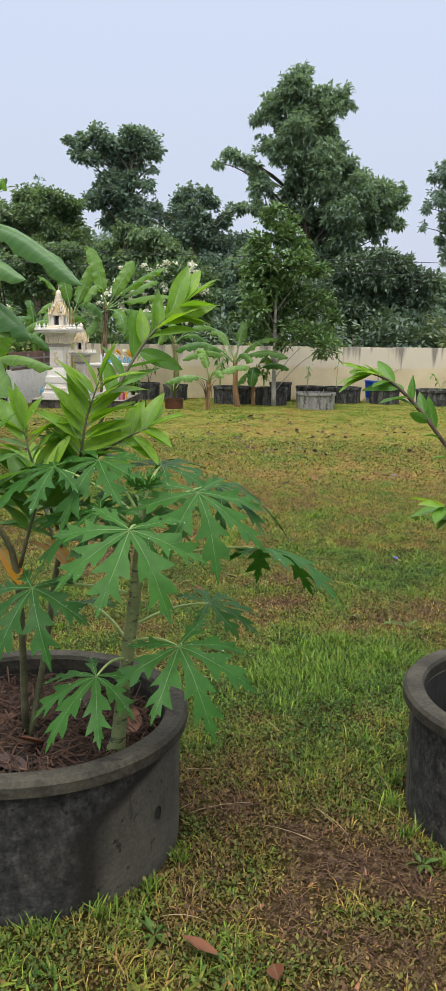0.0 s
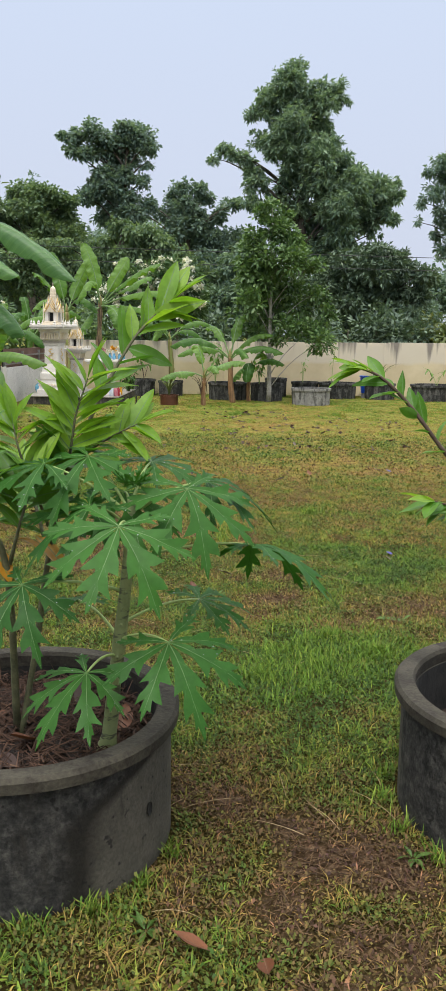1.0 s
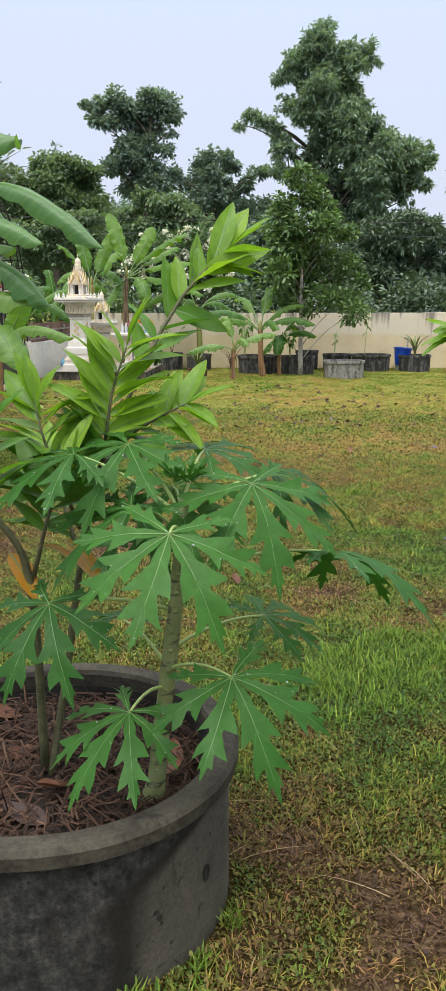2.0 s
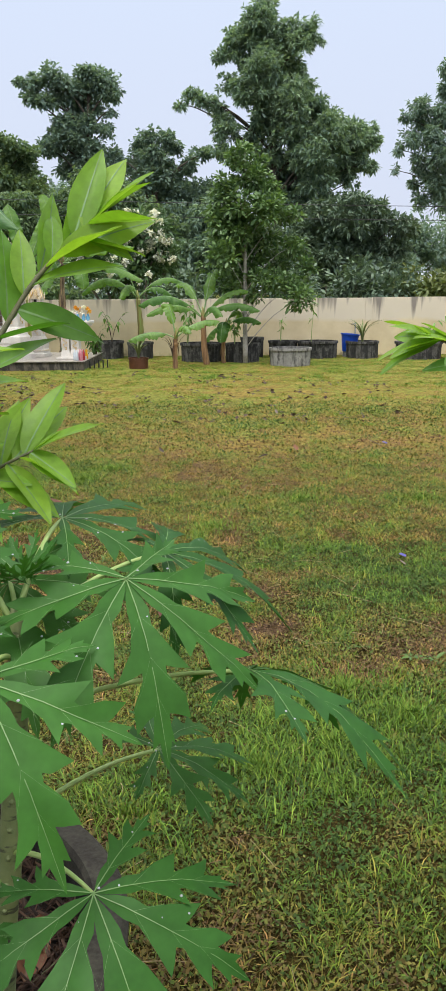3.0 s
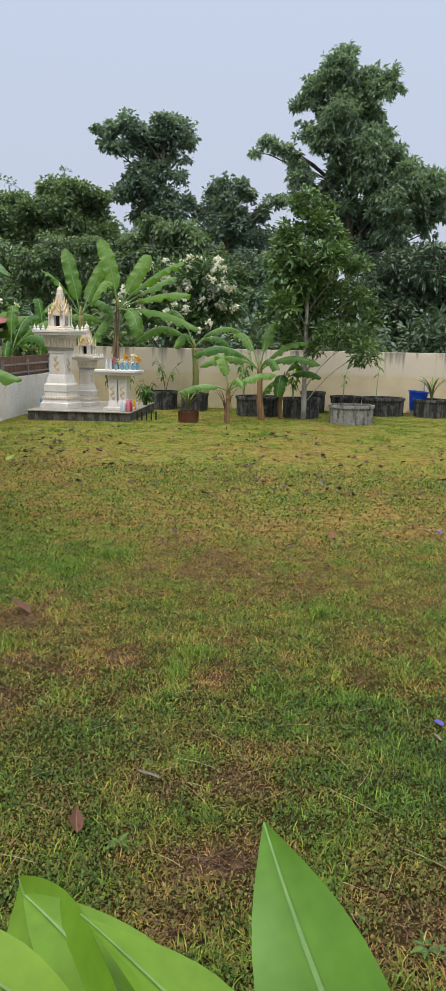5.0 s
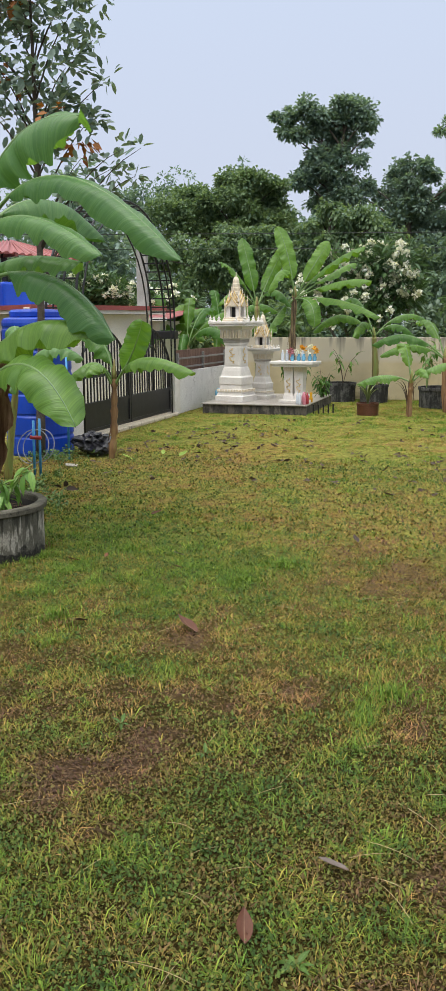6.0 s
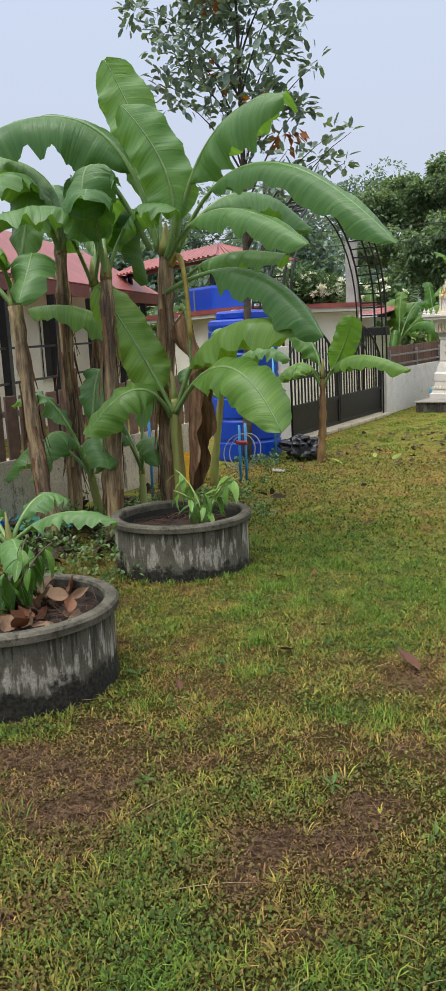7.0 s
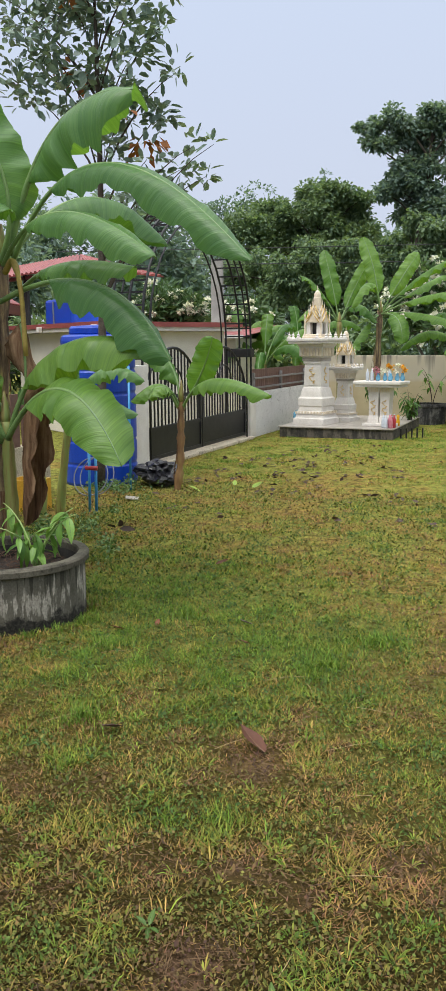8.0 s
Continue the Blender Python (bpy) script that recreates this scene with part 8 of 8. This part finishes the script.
def sow(g, y0, y1, count, fade0, fade1, fine=1.0, res=14):
    """Random places on the lawn between two lines across it, with the dryness, the clumping and the weediness of each."""
    x0, x1 = float(lawn_left(np.array([y0, y1])).min()), float(lawn_right(np.array([y0, y1])).max())
    y, x = g.uniform(y0, y1, count), g.uniform(x0, x1, count)
    inside = np.minimum(x - lawn_left(y), lawn_right(y) - x)
    keep = np.clip((y - y0) / max(fade0, 1e-3), 0, 1) * np.clip((y1 - y) / max(fade1, 1e-3), 0, 1) * np.clip(inside / 0.5, 0, 1)
    ok = g.uniform(0, 1, count) < keep
    for hx, hy, hr in HOLES:
        ok &= (x - hx) ** 2 + (y - hy) ** 2 > hr * hr
    x, y = x[ok], y[ok]
    d = table_at(dryness, x, y, x0, x1, y0, y1, res)
    c = table_at(lambda p, q: noise.noise(Vector((p * 6.5 * fine, q * 6.5 * fine, 31.0))) + 0.7 * noise.noise(Vector((p * 15.0 * fine, q * 15.0 * fine, 12.0))), x, y, x0, x1, y0, y1, 30 * fine)
    w = table_at(lambda p, q: noise.noise(Vector((p * 1.7, q * 1.7, 21.0))) + 0.7 * noise.noise(Vector((p * 5.0, q * 5.0, 4.0))), x, y, x0, x1, y0, y1, 12)
    return x, y, d, c, w


def blades(y0, y1, count, h, w, seed, fade0=0.0, fade1=0.0, fine=1.0, bent=False, shift=0.0):
    """Grass blades: taller and thicker where it is green, thin and lying where it is dry."""
    g = np.random.default_rng(seed)
    x, y, d, c, f = sow(g, y0, y1, count, fade0, fade1, fine)
    odds = np.clip(1.4 - 1.25 * d, 0.16, 1) * np.clip(0.80 + 1.1 * c, 0.18, 1) * np.clip(0.9 - 0.55 * f, 0.3, 1)
    ok = g.uniform(0, 1, len(x)) < odds
    x, y, d, c = x[ok], y[ok], d[ok], c[ok]
    n = len(x)
    a = g.uniform(0, 2 * np.pi, n)
    H = h * g.uniform(0.4, 1.25, n) * (1.45 - 1.1 * d) * np.clip(0.85 + 0.9 * c, 0.4, 1.7)
    W = w * g.uniform(0.7, 1.35, n)
    lean = 1.2 * g.uniform(0.3, 1.4, n) + d * d * g.uniform(0.3, 2.4, n)
    dx, dy = np.cos(a), np.sin(a)
    sx, sy = -dy * W, dx * W
    z = np.full(n, -0.004)
    d = np.clip(d + shift - (0.08 if bent else 0.20) * c, 0, 1)
    p0, p1 = np.stack([x - sx, y - sy, z], 1), np.stack([x + sx, y + sy, z], 1)
    tip = np.stack([x + dx * H * lean, y + dy * H * lean, H * (1.0 - 0.25 * np.clip(lean - 0.5, 0, 1.8))], 1)
    label = "short patchy lawn grass, green and straw"
    if not bent:
        return as_stuff("grass", np.stack([p0, p1, tip], 1), [(0, 1, 2)], d, "grass", label, 3)
    mx, my, mz = x + dx * H * lean * 0.35, y + dy * H * lean * 0.35, H * 0.62
    p2, p3 = np.stack([mx + sx * 0.85, my + sy * 0.85, mz], 1), np.stack([mx - sx * 0.85, my - sy * 0.85, mz], 1)
    return as_stuff("grass", np.stack([p0, p1, p2, p3, tip], 1), [(0, 1, 2), (0, 2, 3), (3, 2, 4)], d, "grass", label, 5)


def leaflets(y0, y1, count, size, seed, fade0=0.0, fade1=0.0, fine=1.0, rise=0.024):
    """The creeping weed that carpets the lawn: small oval leaflets, most of them lying nearly flat."""
    g = np.random.default_rng(seed)
    x, y, d, c, f = sow(g, y0, y1, count, fade0, fade1, fine)
    odds = np.clip(1.55 - 1.35 * d, 0.16, 1) * np.clip(0.82 + 0.45 * f, 0.35, 1) * np.clip(0.95 - 0.5 * c, 0.45, 1)
    ok = g.uniform(0, 1, len(x)) < odds
    x, y, d, c = x[ok], y[ok], d[ok], c[ok]
    n = len(x)
    a = g.uniform(0, 2 * np.pi, n)
    ax = np.stack([np.cos(a), np.sin(a), g.uniform(-0.4, 1.3, n)], 1)
    sd = np.stack([-np.sin(a), np.cos(a), g.uniform(-1.1, 1.1, n)], 1)
    L = (size * g.uniform(0.55, 1.4, n))[:, None]
    p = np.stack([x, y, 0.002 + rise * g.uniform(0, 1, n) ** 1.4 * np.clip(0.9 - 0.6 * c, 0.4, 1.5)], 1)
    quad = np.stack([p, p + ax * L * 0.55 + sd * L * 0.36, p + ax * L, p + ax * L * 0.55 - sd * L * 0.36], 1)
    return as_stuff("weeds", quad, [(0, 1, 2), (0, 2, 3)], np.clip(d - 0.06 + 0.05 * c, 0, 1), "weed", "low creeping weeds that carpet the lawn", 4)


def thatch(y0, y1, count, length, w, seed, fade0=0.0, fade1=0.0):
    """Cut dry stalks lying on the ground, thickest on the dry patches."""
    g = np.random.default_rng(seed)
    x, y, d, c, f = sow(g, y0, y1, count, fade0, fade1)
    ok = g.uniform(0, 1, len(x)) < np.clip(d * 2.2 - 0.95 - 0.4 * c, 0.03, 1) * np.clip((1.15 - d) * 3, 0.4, 1)
    x, y, d = x[ok], y[ok], d[ok]
    n = len(x)
    a = g.uniform(0, 2 * np.pi, n)
    L = length * g.uniform(0.35, 1.3, n)
    W = w * g.uniform(0.5, 1.3, n)
    z0 = 0.004 + 0.016 * g.uniform(0, 1, n)
    z1 = z0 + g.uniform(-0.004, 0.014, n)
    dx, dy = np.cos(a), np.sin(a)
    p = np.stack([x - dy * W, y + dx * W, z0], 1)
    q = np.stack([x + dy * W, y - dx * W, z0 + 0.0004], 1)
    r = np.stack([x + dx * L + dy * W * 0.6, y + dy * L - dx * W * 0.6, z1], 1)
    s = np.stack([x + dx * L - dy * W * 0.6, y + dy * L + dx * W * 0.6, z1 + 0.0004], 1)
    return as_stuff("straw", np.stack([p, q, r, s], 1), [(0, 1, 2), (0, 2, 3)], d, "straw_dry", "cut dry straw matted on the lawn", 4)


def tussocks(y0, y1, count, length, w, seed, fade0=0.0, fade1=0.0):
    """Star-shaped grass plants: broad blades that spread from one root and bend down."""
    g = np.random.default_rng(seed)
    x, y, d, c, f = sow(g, y0, y1, count, fade0, fade1)
    ok = g.uniform(0, 1, len(x)) < np.clip(1.35 - 1.3 * d, 0.12, 1) * np.clip(0.8 + 0.8 * c, 0.2, 1)
    x, y, d = x[ok], y[ok], d[ok]
    each = 11
    big = np.repeat(g.uniform(0.45, 1.3, len(x)), each)
    x, y, d = np.repeat(x, each), np.repeat(y, each), np.repeat(0.8 * d + g.uniform(-0.25, 0.0, len(d)), each)
    n = len(x)
    a, H, W = g.uniform(0, 6.283, n), length * big * g.uniform(0.5, 1.2, n), w * g.uniform(0.7, 1.3, n)
    dx, dy, up = np.cos(a), np.sin(a), g.uniform(0.15, 1.1, n)
    sx, sy = -dy * W, dx * W
    x, y = x + 0.008 * dx, y + 0.008 * dy
    mx, my, mz = x + dx * H * 0.5, y + dy * H * 0.5, H * 0.55 * up
    tip = np.stack([x + dx * H, y + dy * H, H * np.clip(0.95 * up - 0.25, 0.08, 1)], 1)
    rows = np.stack([np.stack([x - sx * 0.6, y - sy * 0.6, 0 * H], 1), np.stack([x + sx * 0.6, y + sy * 0.6, 0 * H], 1), np.stack([mx + sx, my + sy, mz], 1), np.stack([mx - sx, my - sy, mz], 1), tip], 1)
    return as_stuff("grass", rows, [(0, 1, 2), (0, 2, 3), (3, 2, 4)], np.clip(d, 0, 1), "grass", "star-shaped tufts of broad-bladed lawn grass", 5)


HOLES = ((RING_L[0], RING_L[1], 0.47), (RING_R[0], RING_R[1], 0.48), (RING_2[0], RING_2[1], 0.46), (RING_3[0], RING_3[1], 0.47), (-4.97, 13.36, 0.42), (-3.7, 20.2, 1.0))
leaflets(2.1, 6.8, 590000, 0.0098, 501, 0.3, 0.5)
blades(2.1, 6.8, 95000, 0.030, 0.0016, 502, 0.3, 0.5, bent=True, shift=-0.07)
blades(2.1, 6.8, 210000, 0.021, 0.0015, 503, 0.3, 0.5, shift=-0.03)
thatch(2.1, 6.8, 110000, 0.050, 0.0015, 504, 0.3, 0.5)
tussocks(2.1, 6.8, 6500, 0.036, 0.0019, 514, 0.3, 0.5)
tussocks(6.3, 10.5, 4500, 0.042, 0.0024, 515, 0.4, 1.0)
leaflets(6.4, 9.8, 190000, 0.0115, 505, 0.5, 0.6)
blades(6.4, 9.8, 360000, 0.026, 0.0023, 506, 0.5, 0.6, shift=0.09)
thatch(6.4, 9.8, 60000, 0.060, 0.0018, 507, 0.5, 0.6)
leaflets(9.2, 14.0, 80000, 0.018, 508, 0.6, 0.9, 0.6, 0.024)
blades(9.2, 14.0, 260000, 0.024, 0.0036, 509, 0.6, 0.9, 0.6, shift=0.09)
blades(13.2, 22.7, 260000, 0.022, 0.0060, 511, 0.9, 0.1, 0.4)


def rough_grass(count, seed):
    """The rest of the lawn, beside and behind the walk."""
    g = np.random.default_rng(seed)
    x, y = g.uniform(-5.0, 6.7, count), g.uniform(-5.8, 22.7, count)
    ok = (y < 2.35) | (x < lawn_left(y) + 0.2) | (x > lawn_right(y) - 0.2)
    for hx, hy, hr in HOLES:
        ok &= (x - hx) ** 2 + (y - hy) ** 2 > hr * hr
    x, y = x[ok], y[ok]
    d = table_at(dryness, x, y, -5.0, 6.7, -5.8, 22.7, 6)
    n = len(x)
    a, H, W = g.uniform(0, 6.283, n), 0.03 * g.uniform(0.4, 1.25, n) * (1.4 - d), 0.009 * g.uniform(0.7, 1.3, n)
    lean, z = g.uniform(0.4, 2.2, n), np.full(n, -0.003)
    rows = np.stack([np.stack([x + np.sin(a) * W, y - np.cos(a) * W, z], 1), np.stack([x - np.sin(a) * W, y + np.cos(a) * W, z], 1), np.stack([x + np.cos(a) * H * lean, y + np.sin(a) * H * lean, H * 0.8], 1)], 1)
    return as_stuff("grass", rows, [(0, 1, 2)], d, "grass", "short patchy lawn grass, green and straw", 3)


rough_grass(150000, 512)
# lusher grass on a few spots and round the feet of the rings
g = np.random.default_rng(77)
spots = [(x, y, 0.20) for x, y in zip(g.uniform(-2.4, 1.6, 60), g.uniform(2.0, 9.5, 60)) if dryness(x, y) < 0.42][:14] + [(0.45, 4.35, 0.34), (0.75, 4.55, 0.3), (0.2, 4.2, 0.3), (0.55, 4.75, 0.25)]
spots += [(RING_L[0] + 0.5 * math.cos(a), RING_L[1] + 0.5 * math.sin(a), 0.06) for a in np.linspace(3.3, 6.0, 9)] + [(RING_R[0] + 0.52 * math.cos(a), RING_R[1] + 0.52 * math.sin(a), 0.06) for a in np.linspace(1.8, 4.5, 9)] + [(RING_2[0] + 0.5 * math.cos(a), RING_2[1] + 0.5 * math.sin(a), 0.06) for a in np.linspace(4.0, 7.0, 9)]
for i, (x, y, r) in enumerate(spots):
    g = np.random.default_rng(600 + i)
    n = int(11000 * r * r) if r > 0.1 else 60
    q, a, b = r * np.abs(g.normal(0, 0.6, n)), g.uniform(0, 6.283, n), g.uniform(0, 6.283, n)
    px, py, H, W, lean = x + q * np.cos(a), y + q * np.sin(a), 0.046 * g.uniform(0.4, 1.25, n), 0.0018 * g.uniform(0.7, 1.3, n), g.uniform(0.3, 1.2, n)
    bx, by = np.cos(b), np.sin(b)
    ok = np.all([(px - hx) ** 2 + (py - hy) ** 2 > hr * hr for hx, hy, hr in HOLES], axis=0)
    rows = np.stack([np.stack([px + by * W, py - bx * W, 0 * H], 1), np.stack([px - by * W, py + bx * W, 0 * H], 1),
                     np.stack([px + bx * H * lean * 0.4 - by * W, py + by * H * lean * 0.4 + bx * W, 0.6 * H], 1), np.stack([px + bx * H * lean * 0.4 + by * W, py + by * H * lean * 0.4 - bx * W, 0.6 * H], 1),
                     np.stack([px + bx * H * lean, py + by * H * lean, H], 1)], 1)[ok]
    as_stuff("grass_tuft", rows, [(0, 1, 2), (0, 2, 3), (3, 2, 4)], np.full(int(ok.sum()), 0.04), "grass", "lusher tuft of green grass", 5)


def broad_weed(x, y, n, L, seed):
    """A low rosette weed with a few pointed leaves."""
    g = np.random.default_rng(seed)
    base = thing("broadleaf_weed", (x, y, 0), "small broad-leaved weed growing in the lawn", "weed", "broad-leaved weeds")
    for k in range(n):
        a = 6.283 * k / n + g.uniform(-0.5, 0.5)
        share("leaf", WEED_LEAF[k % 2], base, aim((0.006 * math.cos(a), 0.006 * math.sin(a), 0.012), (math.cos(a), math.sin(a), g.uniform(0.15, 0.9)), (0, 0, 1), g.uniform(-0.3, 0.3), L / 0.06 * g.uniform(0.7, 1.15)))


WEED_LEAF = [simple_leaf_mesh("weed_leaf", 0.06, 0.02, c, 0.3, M["weed_broad"], q, 5) for c, q in ((0.5, 1), (0.8, 3))]
for i, (x, y, n, L) in enumerate(((0.86, 5.05, 7, 0.06), (0.95, 5.02, 6, 0.05), (0.66, 5.16, 5, 0.05), (-0.05, 5.42, 6, 0.05), (0.62, 2.85, 6, 0.05), (-0.12, 2.5, 7, 0.05), (-1.0, 6.55, 6, 0.05), (-1.6, 6.3, 7, 0.05), (-0.6, 6.4, 6, 0.05), (-2.2, 7.1, 7, 0.06), (-1.9, 7.4, 6, 0.05))):
    broad_weed(x, y, n, L, 700 + i)


def dry_stalk(x, y, L, a, bend, r):
    d, s = Vector((math.cos(a), math.sin(a), 0)), Vector((-math.sin(a), math.cos(a), 0))
    base = thing("dry_stalk", (x, y, 0.015), "long pale dry grass stalk lying on the lawn", "stalk", "dry stalks")
    tube("stalk", bez((0, 0, 0.0), d * L * 0.5 + s * bend * 0.35 + Vector((0, 0, 0.010)), d * L + Vector((0, 0, 0.006)), 6), [r * (1 - 0.1 * k) for k in range(7)], M["straw_pale"], base, 5)


g = np.random.default_rng(35)
for x, y, L, a, bend in [(0.12, 6.25, 0.34, -0.9, 0.05), (0.62, 5.85, 0.30, -0.75, -0.03), (0.85, 5.5, 0.34, -0.8, 0.03), (0.05, 6.0, 0.22, -0.5, 0.03), (0.42, 5.15, 0.16, 0.2, 0.01), (0.55, 4.35, 0.22, 1.3, 0.01), (0.1, 4.5, 0.18, -0.9, 0.0), (-0.1, 4.3, 0.2, 0.05, 0.01), (-1.5, 6.1, 0.3, 1.2, 0.02), (-1.2, 5.8, 0.26, 0.6, 0.02)] + \
        [(g.uniform(-0.7, 0.9), g.uniform(2.4, 6.4), g.uniform(0.07, 0.22), g.uniform(0, 6.28), g.uniform(-0.03, 0.03)) for k in range(60)] + [(g.uniform(-2.6, 1.0), g.uniform(6.2, 8.6), g.uniform(0.08, 0.25), g.uniform(0, 6.28), g.uniform(-0.03, 0.03)) for k in range(30)]:
    dry_stalk(x, y, L, a, bend, 0.0012)
# leaf crumbs scattered on the far lawn
g = np.random.default_rng(88)
cs = [(x + g.normal(0, 0.3), y + g.normal(0, 0.25), 0.05, 0.03) for x, y in zip(g.uniform(-4.2, 2.2, 110), g.uniform(11.5, 18.0, 110)) for k in range(int(g.integers(1, 9)))]
ob = leaf_cloud("leaf_crumbs", cs, 520, 0.085, 0.055, M["fallen_dark"], None, 89, 0.0, clump=1)
ob.data.transform(Matrix.Diagonal((1, 1, 0.6, 1)))
tagged(ob, "dark leaf crumbs scattered over the lawn", "litter", kind="stuff")

# rank low weeds round the banana clump and the tank
g = np.random.default_rng(91)
for x, y, wx, wy, n, lab in ((-4.45, 8.95, 0.65, 0.9, 2600, "low dark weeds round the banana stems"), (-3.95, 10.1, 0.7, 0.7, 1800, "low dark weeds behind the banana clump"), (-4.55, 12.95, 0.35, 0.35, 600, "low weeds at the foot of the blue tank"), (-3.6, 8.2, 0.45, 0.3, 350, "low weeds between the concrete rings")):
    cs = [(x + g.normal(0, wx * 0.6), y + g.normal(0, wy * 0.6), g.uniform(0.015, 0.07 if y > 12 else 0.16), 0.06) for k in range(70)]
    ob = leaf_cloud("low_weeds", cs, int(n * 1.5), 0.036, 0.020, M["jack_leaf"], None, 92 + n, 0.0, clump=6, oval=True)
    tagged(ob, lab, "weeds", kind="stuff")
# dead leaves lying under the banana clump
g = np.random.default_rng(97)
cs = [(-4.35 + g.normal(0, 0.45), 9.2 + g.normal(0, 0.75), g.uniform(0.02, 0.06), 0.05) for k in range(70)]
ob = leaf_cloud("dead_leaf_litter", cs, 900, 0.11, 0.05, M["fallen_dark"], None, 98, 0.1, clump=4, oval=True)
tagged(ob, "dark rotting leaves under the banana clump", "litter", kind="stuff")
